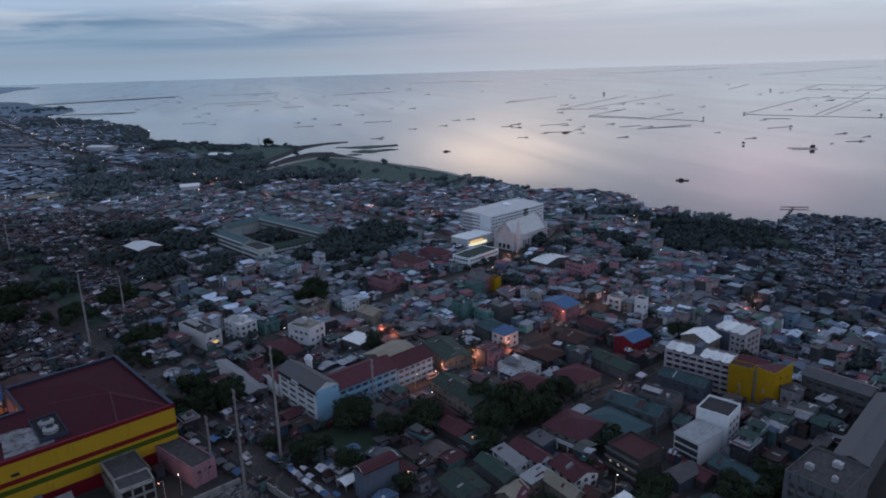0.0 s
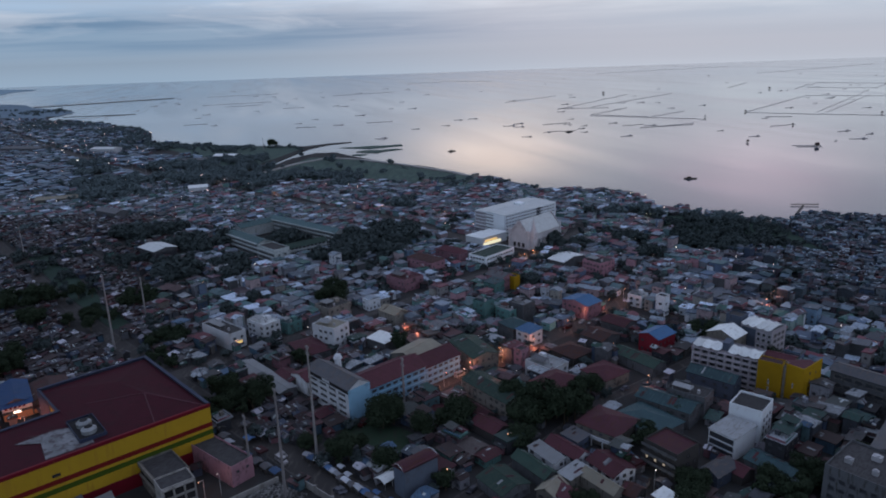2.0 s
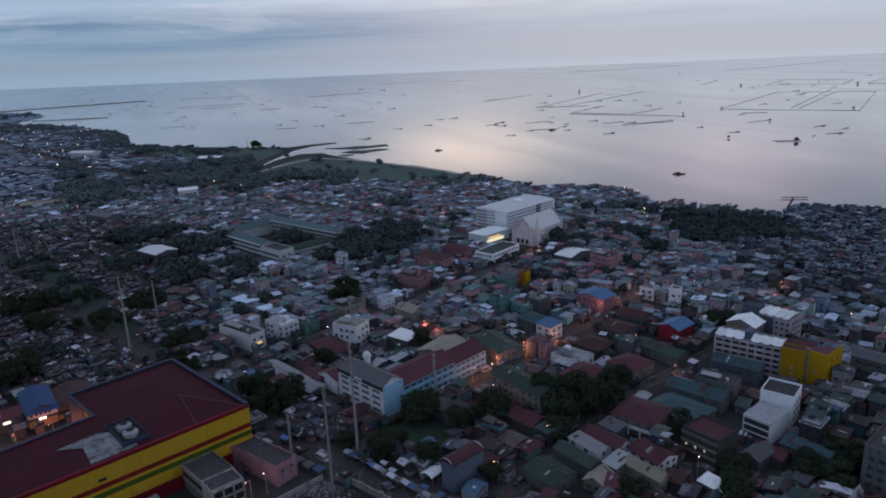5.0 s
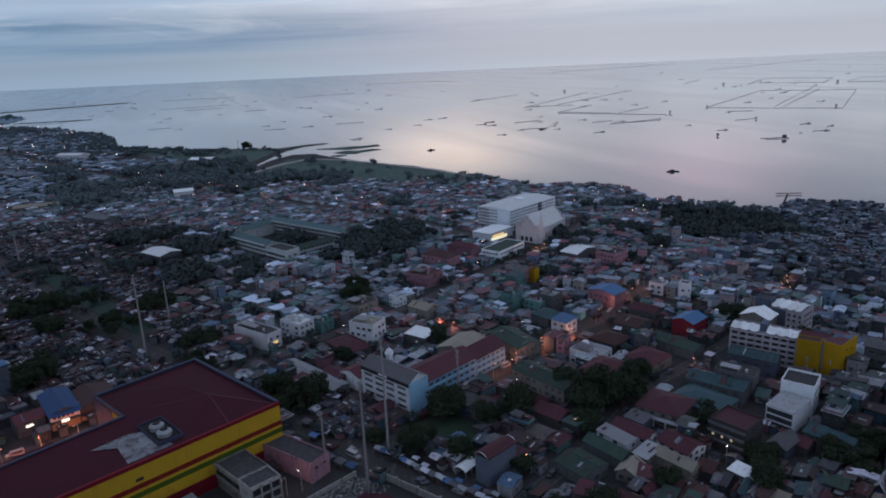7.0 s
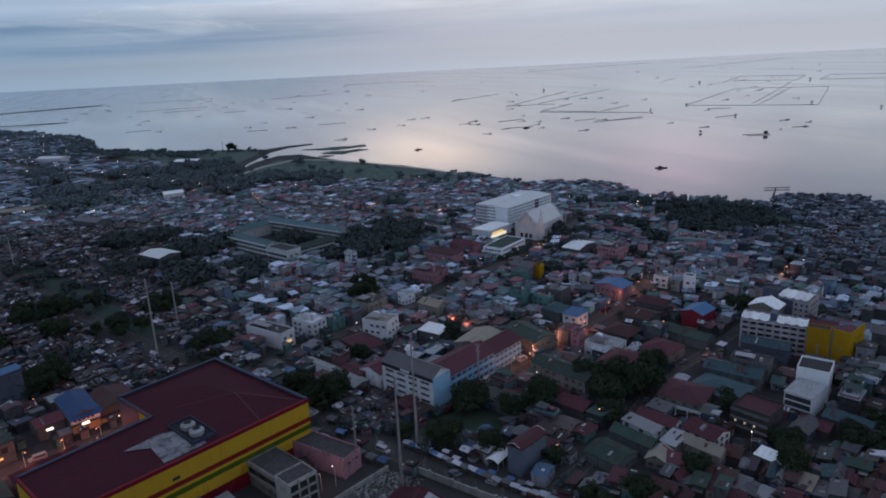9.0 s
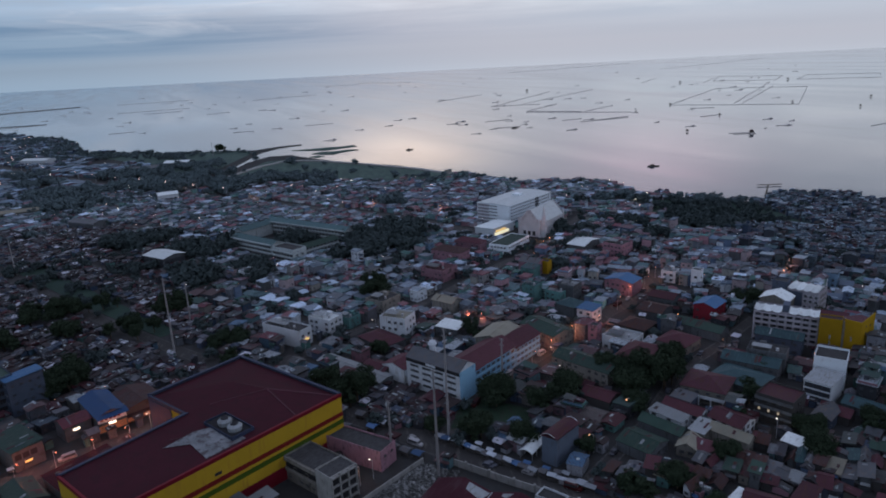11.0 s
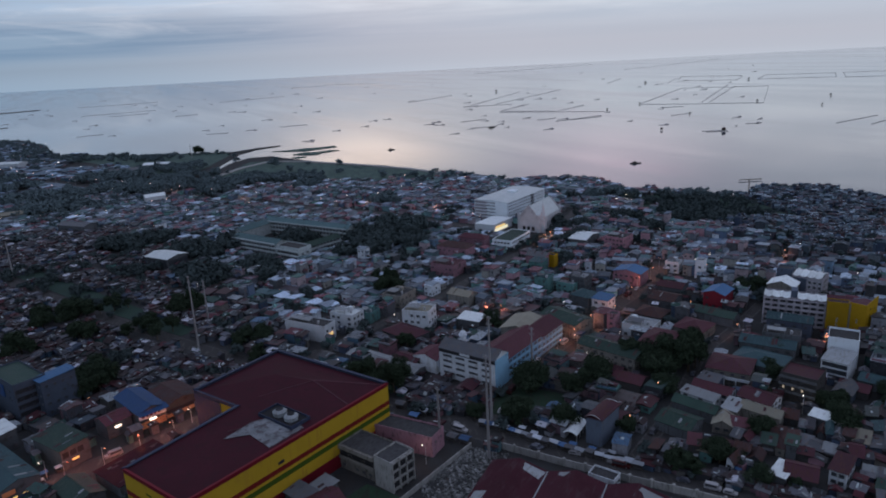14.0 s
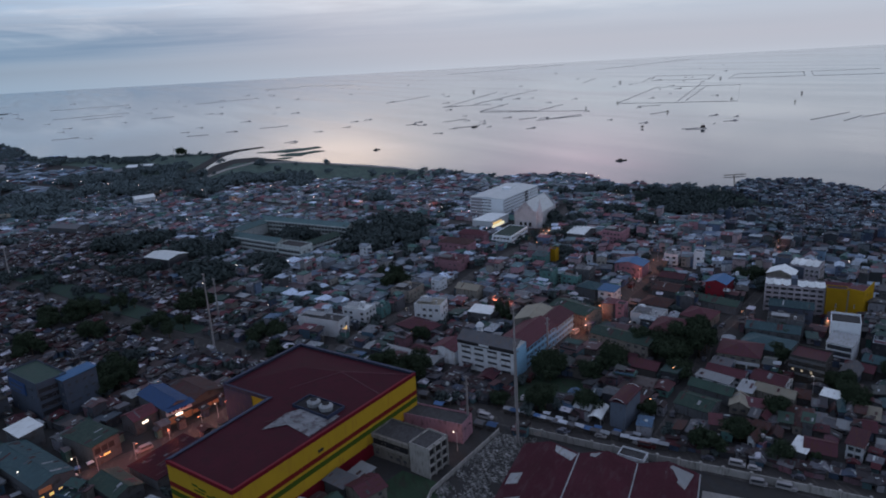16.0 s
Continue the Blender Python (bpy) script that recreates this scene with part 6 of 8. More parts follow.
# ---- trees ----
def crown_mesh(seed, radius, height, lobes, leaves, size):
    """A crown of leaf clumps: small tilted blades gathered in uneven lobes with gaps between them."""
    rng = random.Random(seed)
    m = Mesh()
    centres = []
    for k in range(lobes):
        a, r = rng.uniform(0, 6.283), radius * math.sqrt(rng.random()) * 0.75
        centres.append((r * math.cos(a), r * math.sin(a), rng.uniform(-0.3, 0.42) * height * (1.1 - r / radius * 0.5), rng.uniform(0.32, 0.55) * radius))
    for k in range(leaves):
        cx, cy, cz, cr = rng.choice(centres)
        while True:
            v = Vector((rng.uniform(-1, 1), rng.uniform(-1, 1), rng.uniform(-1, 1)))
            if 0.2 < v.length <= 1:
                break
        v = v.normalized() * (0.55 + 0.5 * rng.random()) * cr
        c = Vector((cx, cy, cz)) + Vector((v.x, v.y, v.z * 0.75))
        n = (v.normalized() + Vector((rng.uniform(-0.7, 0.7), rng.uniform(-0.7, 0.7), rng.uniform(-0.2, 0.9)))).normalized()
        a = n.orthogonal().normalized()
        b = n.cross(a)
        s, turn = size * rng.uniform(0.6, 1.3), rng.uniform(0, 6.283)
        a, b = a * math.cos(turn) + b * math.sin(turn), b * math.cos(turn) - a * math.sin(turn)
        m.face([tuple(c - a * s), tuple(c - b * s * 0.55 + n * 0.1 * s), tuple(c + a * s), tuple(c + b * s * 0.55 - n * 0.1 * s)])
    return m


TREES = []
for i, (rad, hgt, lobes, leaves) in enumerate(((4.2, 6.0, 9, 1500), (5.5, 6.5, 12, 2100), (3.2, 5.0, 7, 1000), (4.8, 8.0, 11, 1800), (2.4, 4.2, 6, 700))):
    tree = thing("tree", "broad dark green tree with a dense uneven crown", "tree", group="trees between the houses")
    m = Mesh()
    m.tube(0, 0, -0.2, hgt * 0.55, 0.3, 0.2, 8)
    rng = random.Random(i)
    for k in range(5):
        a = k * 1.26 + rng.uniform(-0.3, 0.3)
        base, tip = Vector((0, 0, hgt * 0.42)), Vector((math.cos(a) * rad * 0.6, math.sin(a) * rad * 0.6, hgt * rng.uniform(0.75, 1.0)))
        o1, o2 = Vector((0.13, 0, 0)), Vector((0, 0.13, 0))
        m.face([tuple(base - o1), tuple(base + o1), tuple(tip)])
        m.face([tuple(base - o2), tuple(base + o2), tuple(tip)])
    part("trunk", m, tree, BARK)
    part("crown", crown_mesh(40 + i, rad, hgt, lobes + 3, int(leaves * 1.9), 0.36), tree, LEAF, m=pose(0, 0, hgt * 0.85))
    tree.matrix_basis = pose(-262 + i * 7, 392 + i * 3, 0)
    TREES.append(tree)

GROVES = [(-99, 256, 12, 13, 1.1), (-112, 250, 7, 5, 1.0), (-38.7, 238, 4, 5, 1.15), (-49.4, 223, 3, 3, 0.8), (-36.4, 210, 3, 4, 0.9), (-53, 214.5, 3, 4, 0.85), (-68, 224.6, 2, 2, 0.8), (-13.6, 238, 5, 6, 1.15), (17, 240, 7, 9, 1.25), (30, 243, 8, 9, 1.2), (8, 250, 4, 4, 1.0), (9, 221, 3, 3, 1.0), (87, 195, 3, 3, 1.0), (73, 235, 3, 3, 1.1),
          (52, 217, 3, 2, 1.0), (64.6, 192, 4, 5, 1.0), (-17, 198.6, 2.5, 3, 0.9), (60, 189, 3, 2, 0.9), (26, 181.6, 3, 3, 0.9), (-8.5, 170.5, 4.5, 6, 1.0), (6.6, 174, 4, 4, 0.9), (-22, 231.5, 3, 3, 1.0), (44, 204, 3, 2, 0.9), (57, 174, 5, 3, 0.9), (13, 156, 6, 3, 0.9), (110, 312, 6, 6, 1.1), (-36, 305, 5, 4, 1.0)]
GROVES += [(-202, 512, 24, 20, 1.3), (-200, 452, 15, 9, 1.3), (-72, 500, 26, 26, 1.3), (-45, 520, 16, 10, 1.3), (-53, 628, 10, 6, 1.3), (-86, 396, 9, 6, 1.2), (-154, 434, 10, 6, 1.2), (-138, 518, 15, 12, 1.2), (178, 492, 24, 22, 1.2),
           (142, 580, 16, 10, 1.3), (185, 546, 10, 7, 1.1)]
GROVES += [(131, 577, 8, 7, 1.2), (108, 573, 6, 4, 1.1), (114, 498, 11, 11, 1.1), (128, 486, 8, 6, 1.1), (157, 556, 8, 6, 1.1), (66, 488, 5, 4, 1.0), (155, 476, 8, 7, 1.1), (168, 464, 13, 13, 1.1), (190, 463, 13, 13, 1.1), (205, 467, 9, 8, 1.0), (199, 512, 12, 10, 1.1), (183, 530, 9, 7, 1.1), (207, 546, 7, 5, 1.0), (-52, 472, 9, 8, 1.2), (-83, 467, 10, 8, 1.2), (-103, 466, 7, 5, 1.1)]
GROVES += [(215, 535, 8, 5, 1.2), (-228, 300, 11, 12, 1.0), (-270, 390, 16, 10, 1.2), (-210, 360, 14, 8, 0.9), (-150, 300, 8, 5, 0.9), (122, 196, 8, 5, 0.9), (88, 186, 8, 6, 1.0), (-85, 300, 5, 3, 0.9), (60, 452, 9, 5, 1.0),
           (132, 262, 8, 4, 0.9), (124, 450, 12, 8, 1.1)]
GROVES += [(42, 257, 3, 3, 1.1), (122, 272, 5, 5, 1.0), (100, 196, 6, 5, 1.0), (-224, 290, 6, 5, 1.1), (-275, 350, 9, 7, 1.1), (-246, 360, 8, 6, 1.1), (-160, 328, 9, 7, 1.0)]
GROVES += [(-425, 805, 28, 26, 1.3), (-385, 800, 26, 24, 1.3), (-372, 732, 26, 24, 1.3), (-400, 742, 22, 18, 1.2), (-335, 830, 28, 26, 1.3), (-300, 826, 28, 26, 1.3), (-283, 860, 24, 20, 1.3), (-262, 850, 22, 17, 1.2), (-224, 762, 18, 12, 1.2), (-240, 800, 22, 16, 1.2), (-202, 815, 24, 18, 1.2), (-165, 812, 24, 16, 1.1), (-130, 800, 20, 12, 1.1), (-377, 920, 28, 22, 1.3), (-345, 915, 24, 18, 1.3)]
GROVES += [(-258, 885, 24, 18, 1.2), (-265, 547, 20, 16, 1.3), (-245, 560, 14, 8, 1.2), (-192, 436, 14, 9, 1.3), (-82, 480, 14, 9, 1.2), (-62, 538, 16, 9, 1.2), (-82, 381, 8, 6, 1.2), (-164, 455, 11, 7, 1.2), (-200, 389, 12, 7, 1.1), (-125, 759, 18, 9, 1.1), (-287, 810, 22, 16, 1.2), (-290, 960, 30, 20, 1.1), (-330, 985, 24, 12, 1.0), (-470, 900, 26, 16, 1.2), (-520, 980, 28, 16, 1.2)]
KEEP, SCATTER = [], []
rng = random.Random(11)
for gx, gy, gr, n, s in GROVES:
    KEEP.append((gx, gy, gr * 0.8))
    for k in range(n if gy < 400 or gx > 90 else round(1.5 * n)):
        a, r = rng.uniform(0, 6.283), gr * math.sqrt(rng.random())
        x, y = gx + r * math.cos(a), gy + r * math.sin(a)
        f = s * rng.uniform(0.75, 1.2)
        if gy > 400:
            SCATTER.append((x, y, f * (1.1 if gx > 90 else 1.3)))
            continue
        ob = copy_thing(rng.choice(TREES), pose(x, y, 0, 0, 0, rng.uniform(0, 360)))
        ob.scale = (f, f, f * rng.uniform(0.85, 1.15))
for k in range(470):
    x, y = rng.uniform(-330, 330), 135 + 430 * rng.random()
    if -0.62 * y - 110 < x < 0.75 * y and noise.noise(Vector((x * 0.02, y * 0.02, 7.0))) > -0.12 and not any(-1 < (x - t[0]) * t[2] + (y - t[1]) * t[3] < t[4] + 1 and -1 < -(x - t[0]) * t[3] + (y - t[1]) * t[2] < t[5] + 1 for t in TAKEN):
        f = rng.uniform(0.5, 0.95)
        KEEP.append((x, y, 2.4 * f + 1.2))
        SCATTER.append((x, y, f))
for k in range(120):      # dark clumps of trees in yards and along back lanes
    cx, cy = rng.uniform(-420, 260), rng.uniform(270, 760)
    if not -0.62 * cy - 60 < cx < 0.7 * cy:
        continue
    for j in range(rng.randint(3, 8)):
        x, y = cx + rng.gauss(0, 6), cy + rng.gauss(0, 5)
        if not any(-2 < (x - t[0]) * t[2] + (y - t[1]) * t[3] < t[4] + 2 and -2 < -(x - t[0]) * t[3] + (y - t[1]) * t[2] < t[5] + 2 for t in TAKEN):
            f = rng.uniform(0.6, 1.15)
            KEEP.append((x, y, 2.6 * f))
            SCATTER.append((x, y, f))
lone = copy_thing(TREES[1], pose(-290, 1118, 0))
lone.scale = (1.5, 1.5, 1.7)

# ---- the dense town ----
TURN = radians(-46.0)
EX, EY = Vector((math.cos(TURN), math.sin(TURN))), Vector((-math.sin(TURN), math.cos(TURN)))


def inside(x, y, ring):
    hit = False
    for i in range(len(ring)):
        (x0, y0), (x1, y1) = ring[i - 1], ring[i]
        if (y0 > y) != (y1 > y) and x < (x1 - x0) * (y - y0) / (y1 - y0) + x0:
            hit = not hit
    return hit


def near_line(x, y, pts, reach):
    for (x0, y0), (x1, y1) in zip(pts, pts[1:]):
        dx, dy = x1 - x0, y1 - y0
        k = min(1.0, max(0.0, ((x - x0) * dx + (y - y0) * dy) / (dx * dx + dy * dy)))
        if math.hypot(x - x0 - k * dx, y - y0 - k * dy) < reach:
            return True
    return False


STALL_LINE = [(-67, 218.4), (-60.2, 212.2), (-52.4, 203.3), (-44.4, 195.7), (-37, 188.2), (-29, 181.8), (-22, 175.5)]
SHED_YARD = [(-96.3, 259.6), (-78.3, 263.5), (-64.0, 239.8), (-70.2, 226.1), (-86.8, 231.2)]


def free(x, y, r):
    """Whether a house of that half size may stand there."""
    if not inside(x, y, SHORE) or any(inside(x, y, f) for f in FIELDS + [SHED_YARD, LAWN_RING]) or near_line(x, y, STALL_LINE, 4.5):
        return False
    for px, py, c, s, length, depth, margin in TAKEN:
        u, v = (x - px) * c + (y - py) * s, -(x - px) * s + (y - py) * c
        if -margin - r < u < length + margin + r and -margin - r < v < depth + margin + r:
            return False
    if any(math.hypot(x - kx, y - ky) < kr for kx, ky, kr in KEEP):
        return False
    return not any(near_line(x, y, pts, width / 2 + r * 0.8) for pts, width in LIVING)


rng = random.Random(21)
PLOTS = []   # x, y, width, depth, height, turn
for far in (False, True):
    v = -150.0 if not far else -520.0
    row = 0
    while v < (900 if not far else 2700):
        depth = rng.uniform(5.0, 8.6) if not far else rng.uniform(8, 13)
        u = -1050.0 if not far else -2500.0
        while u < (520 if not far else 300):
            width = rng.uniform(3.8, 8.6) if not far else rng.uniform(6, 13)
            c = EX * (u + width / 2) + EY * (v + depth / 2)
            u += width + rng.choice((0.25, 0.35, 0.5, 0.9, 1.6)) + (3.0 if rng.random() < 0.05 else 0)
            x, y = c.x, c.y
            left, right = min(-0.70 * y, -165 - 0.40 * y) - 24, max(0.64 * y, y - 112) + 14
            if not left < x < right or y < 92:
                continue
            if far != (math.hypot(x + 60, y) > 860) or y > 1900 or (y > 785 and x > -330) or (y > 1060 and x > -480):
                continue
            shanty = not far and 285 < y < 640 and (x < -0.42 * y - 28 or (x > 190 and y > 360))
            if rng.random() < 0.07 or not free(x, y, min(width, depth) * 0.45):
                continue
            k = noise.noise(Vector((x * 0.012, y * 0.012, 3.0)))
            tall = rng.random()
            turn = rng.gauss(0, 5.0) + 14 * noise.noise(Vector((x * 0.008, y * 0.008, 9.0))) * (y > 300) + (90 if rng.random() < 0.2 else 0)
            if shanty:
                for a, b in ((-0.25, -0.25), (0.25, -0.25), (0.25, 0.25), (-0.25, 0.25)):
                    if rng.random() < 0.86:
                        q = c + EX * (a * width) + EY * (b * depth)
                        PLOTS.append((q.x, q.y, width * rng.uniform(0.36, 0.56), depth * rng.uniform(0.36, 0.56), rng.uniform(1.9, 3.4) + (1.8 if x > 100 else 0) * rng.random(), turn + rng.gauss(0, 7)))
                continue
            if not far and y < 205 and x > -18:      # the crammed blocks beside the road
                for a in (-0.26, 0.26):
                    q = c + EX * (a * width)
                    PLOTS.append((q.x, q.y, width * rng.uniform(0.42, 0.54), depth * rng.uniform(0.6, 1.0), rng.uniform(2.0, 4.2) + (1.8 if rng.random() < 0.15 else 0), turn + rng.gauss(0, 4)))
                continue
            h = rng.uniform(2.0, 3.3) if tall < 0.56 - k * 0.35 else rng.uniform(3.3, 5.4) if tall < (0.80 if x > 20 else 0.9) else rng.uniform(6.0, 9.0)
            if y > 470:
                h = min(h, rng.uniform(3.0, 5.6))
            PLOTS.append((x, y, width * rng.uniform(0.86, 1.0), depth * rng.uniform(0.82, 1.0), h, turn))
        v += depth + (rng.uniform(2.0, 3.4) if row % 2 else rng.uniform(0.2, 0.9))
        row += 1

PLOTS.sort(key=lambda p: p[1] + 0.12 * abs(p[0] + 40))
NEAR, REST = PLOTS[:340], PLOTS[340:]

ROOFS = [(R_RUST, "rusty brown", 7), (R_RED, "dull red", 3), (R_GREY, "grey zinc", 4), (R_PALE, "pale grey", 0.6), (R_GREEN, "dark green", 2), (R_TEAL, "teal", 1), (R_BLUE, "blue", 0.25), (R_SLAB, "grey slab", 1), (R_WINE, "maroon", 5), (R_BEIGE, "beige", 0.6)]
WALLS = [(W_GREY, "grey cement", 5), (W_BRICK, "bare block", 4), (W_CREAM, "cream", 1.2), (W_WHITE, "white", 0.5), (W_PINK, "pink", 0.8), (W_TEAL, "teal", 0.6), (W_SLATE, "blue-grey", 1.3)]


def tank_mesh():
    m = Mesh()
    for x, y in ((-0.5, -0.5), (0.5, -0.5), (0.5, 0.5), (-0.5, 0.5)):
        m.box(x - 0.06, y - 0.06, 0, x + 0.06, y + 0.06, 0.8)
    m.tube(0, 0, 0.8, 2.0, 0.65, 0.65, 10)
    m.tube(0, 0, 2.0, 2.2, 0.65, 0.25, 10)
    return m.data("water_tank", STEEL)


TANK = tank_mesh()
rng = random.Random(8)
for x, y, w, d, h, a in NEAR:
    (sheet, sheet_word, _), = rng.choices(ROOFS, [r[2] for r in ROOFS])
    (wall, wall_word, _), = rng.choices(WALLS, [r[2] for r in WALLS])
    kind = rng.choices(("gable_x", "gable_y", "mono", "mono_x", "hip", "flat"), (5, 3, 4, 3, 1, 1.6 if h > 5 else 0.4))[0]
    if kind == "flat":
        sheet, sheet_word = R_SLAB, "flat grey"
    rise = {"hip": 1.9, "flat": 1.0, "mono": 0.9, "mono_x": 0.8}.get(kind, rng.uniform(0.8, 1.5))
    storeys = "one-storey" if h < 4.6 else "two-storey" if h < 7 else "three-storey"
    turn = math.degrees(TURN) + a
    c, s = math.cos(radians(turn)), math.sin(radians(turn))
    root = thing("house", f"{storeys} {wall_word} house with a {sheet_word} roof", "house", pose(x - (c * w - s * d) / 2, y - (s * w + c * d) / 2, 0, 0, 0, turn), "houses of the dense town")
    part("wall", wall_mesh(kind, w, d, h, rise, 0.6), root, wall)
    part("roof", roof_mesh(kind, w, d, h, rise, rng.uniform(0.5, 1.0), 0.08), root, sheet)
    if kind not in ("flat", "hip"):
        mend(root, kind, w, d, h, rise, CHANCE, CHANCE.choice((0, 1, 1, 2, 3)))
    trim = rng.choice((wall, wall, wall, W_CREAM))
    for k in range(max(1, round(h / 3))):
        zz = 0.9 + k * 2.7
        if zz + 1.3 < h - 0.1:
            windows(root, w, d, "f", (zz,), max(1, round(w / 3.2)), rng.choice((1.0, 1.3, 1.6)), 1.2, trim, 0.3, gaps=0.3)
            windows(root, w, d, "r", (zz,), max(1, round(d / 3.4)), rng.choice((1.0, 1.3)), 1.2, trim, 0.3, gaps=0.3)
    if rng.random() < 0.4:
        m = Mesh()
        zz = min(2.6, h - 0.4)
        m.sheet([(0.2, -1.3, zz - 0.3), (w - 0.2, -1.3, zz - 0.3), (w - 0.2, 0.0, zz), (0.2, 0.0, zz)], 0.06)
        part("awning", m, root, rng.choice((R_GREY, R_RUST, R_PALE, TARP_BLUE)), label="sheet metal awning")
    if rng.random() < 0.35 and kind not in ("hip", "flat"):
        m = Mesh()
        hh = h * rng.uniform(0.45, 0.7)
        m.box(w + 0.02, 0.3, 0, w + 2.0, d * 0.7, hh)
        part("lean_to", m, root, W_BRICK)
        m = Mesh()
        m.sheet([(w, 0.1, hh + 0.5), (w + 2.3, 0.1, hh + 0.06), (w + 2.3, d * 0.7 + 0.2, hh + 0.06), (w, d * 0.7 + 0.2, hh + 0.5)], 0.06)
        part("lean_to_roof", m, root, rng.choice((R_GREY, R_RUST, R_PALE)))
    if kind == "flat":
        part("water_tank", TANK, root, m=pose(w * 0.3, d * 0.6, h + 0.05), label="grey metal water tank")


def plain_house(m, x, y, w, d, h, turn, rng, panes):
    """One house of the joined town: walls, roof and, where it is near, some window panes."""
    c, s = math.cos(turn), math.sin(turn)

    def put(u, v):
        u, v = u - w / 2, v - d / 2
        return (x + c * u - s * v, y + s * u + c * v)

    m.prism([put(0, 0), put(w, 0), put(w, d), put(0, d)], -0.1, h, 0, False)
    o, k = rng.uniform(0.25, 0.8), rng.random()
    n = len(m.v)
    if k < 0.48:
        rise = rng.uniform(0.5, 1.2)
        along = rng.random() < 0.6
        ring = [(-o, -o), (w + o, -o), (w + o, d + o), (-o, d + o)]
        ridge = [(-o, d / 2), (w + o, d / 2)] if along else [(w / 2, -o), (w / 2, d + o)]
        m.v.extend([(*put(*p), h - 0.1) for p in ring] + [(*put(*p), h + rise) for p in ridge])
        m.f.extend([(n, n + 1, n + 5, n + 4), (n + 2, n + 3, n + 4, n + 5), (n + 1, n + 2, n + 5), (n + 3, n, n + 4)] if along else [(n + 3, n, n + 4, n + 5), (n + 1, n + 2, n + 5, n + 4), (n, n + 1, n + 4), (n + 2, n + 3, n + 5)])
        m.f.append((n + 3, n + 2, n + 1, n))
        m.s.extend([1] * 5)
    else:
        t0, t1 = rng.uniform(0.1, 0.9), rng.uniform(0.1, 0.9)
        hs = [h + 0.12, h + 0.12 + (t0 if k < 0.75 else 0), h + 0.12 + (t0 if k < 0.75 else t1), h + 0.12 + (0 if k < 0.75 else t1)]
        ring = [(-o, -o), (w + o, -o), (w + o, d + o), (-o, d + o)]
        m.v.extend([(*put(*p), z) for p, z in zip(ring, hs)] + [(*put(*p), h - 0.02) for p in ring])
        m.f.append((n, n + 1, n + 2, n + 3))
        for i in range(4):
            j = (i + 1) % 4
            m.f.append((n + 4 + i, n + 4 + j, n + j, n + i))
        m.s.extend([1] * 5)
    for _ in range(rng.choice((0, 1, 1, 2, 2, 3))):      # lengths of sheet on the roof; bright ones are painted glints
        e, g = rng.uniform(0.4, 1.0), rng.uniform(0.8, 0.9 + d * 0.3)
        if rng.random() < 0.5:
            e, g = rng.uniform(1.0, 1.1 + w * 0.4), rng.uniform(0.4, 0.9)
        a, b2 = rng.uniform(-0.2, max(0.0, w - e)), rng.uniform(-0.2, max(0.0, d - g))
        if k < 0.48 and along and b2 < d / 2 < b2 + g:
            b2 = d / 2 - g
        if k < 0.48 and not along and a < w / 2 < a + e:
            a = w / 2
        n = len(m.v)
        for lift in (0.1, 0.03):
            for u, v in ((a, b2), (a + e, b2), (a + e, b2 + g), (a, b2 + g)):
                if k < 0.48:
                    z = h + rise - (rise + 0.1) * (abs(v - d / 2) / (d / 2 + o) if along else abs(u - w / 2) / (w / 2 + o))
                else:
                    z = h + 0.12 + (t0 * (u + o) / (w + 2 * o) if k < 0.75 else t1 * (v + o) / (d + 2 * o))
                m.v.append((*put(u, v), z + lift))
        m.f.append((n, n + 1, n + 2, n + 3))
        for q in range(4):
            r = (q + 1) % 4
            m.f.append((n + 4 + q, n + 4 + r, n + r, n + q))
        m.s.extend([3] * 5)
    if k >= 0.75 and h > 4.4 and min(w, d) > 3.4:      # a roof deck with a parapet, a stair head and a half cover
        for u0, v0, u1, v1 in ((0, 0, w, 0.18), (0, d - 0.18, w, d), (0, 0.18, 0.18, d - 0.18), (w - 0.18, 0.18, w, d - 0.18)):
            m.prism([put(u0, v0), put(u1, v0), put(u1, v1), put(u0, v1)], h - 0.05, h + 1.0, 0, False)
        a, b2 = rng.uniform(0.1, 0.5) * w, rng.uniform(0.3, 0.6) * d
        m.prism([put(a, b2), put(a + 1.6, b2), put(a + 1.6, b2 + 1.5), put(a, b2 + 1.5)], h, h + 2.1, 0, False)
        if rng.random() < 0.6:
            m.sheet([(*put(0, d * 0.45), h + 2.0), (*put(w * 0.95, d * 0.45), h + 2.0), (*put(w * 0.95, d), h + 2.5), (*put(0, d), h + 2.5)], 0.06, 1)
            for u, v in ((0.15, d * 0.5), (w * 0.9, d * 0.5)):
                m.prism([put(u - 0.06, v - 0.06), put(u + 0.06, v - 0.06), put(u + 0.06, v + 0.06), put(u - 0.06, v + 0.06)], h, h + 2.0, 0, False)
    if panes:
        for k in range(max(1, int(h / 2.9))):
            for u in range(max(1, round(w / 3.0))):
                if rng.random() < 0.75:
                    a, z0 = (u + 0.5) * w / max(1, round(w / 3.0)), 0.9 + k * 2.7
                    if z0 + 1.2 < h:
                        m.prism([put(a - 0.6, -0.06), put(a + 0.6, -0.06), put(a + 0.6, 0.02), put(a - 0.6, 0.02)], z0, z0 + 1.15, 2, False)
            for u in range(max(1, round(d / 3.2))):
                if rng.random() < 0.7:
                    a, z0 = (u + 0.5) * d / max(1, round(d / 3.2)), 0.9 + k * 2.7
                    if z0 + 1.2 < h:
                        m.prism([put(w + 0.06, a - 0.5), put(w + 0.06, a + 0.5), put(w - 0.02, a + 0.5), put(w - 0.02, a - 0.5)], z0, z0 + 1.15, 2, False)


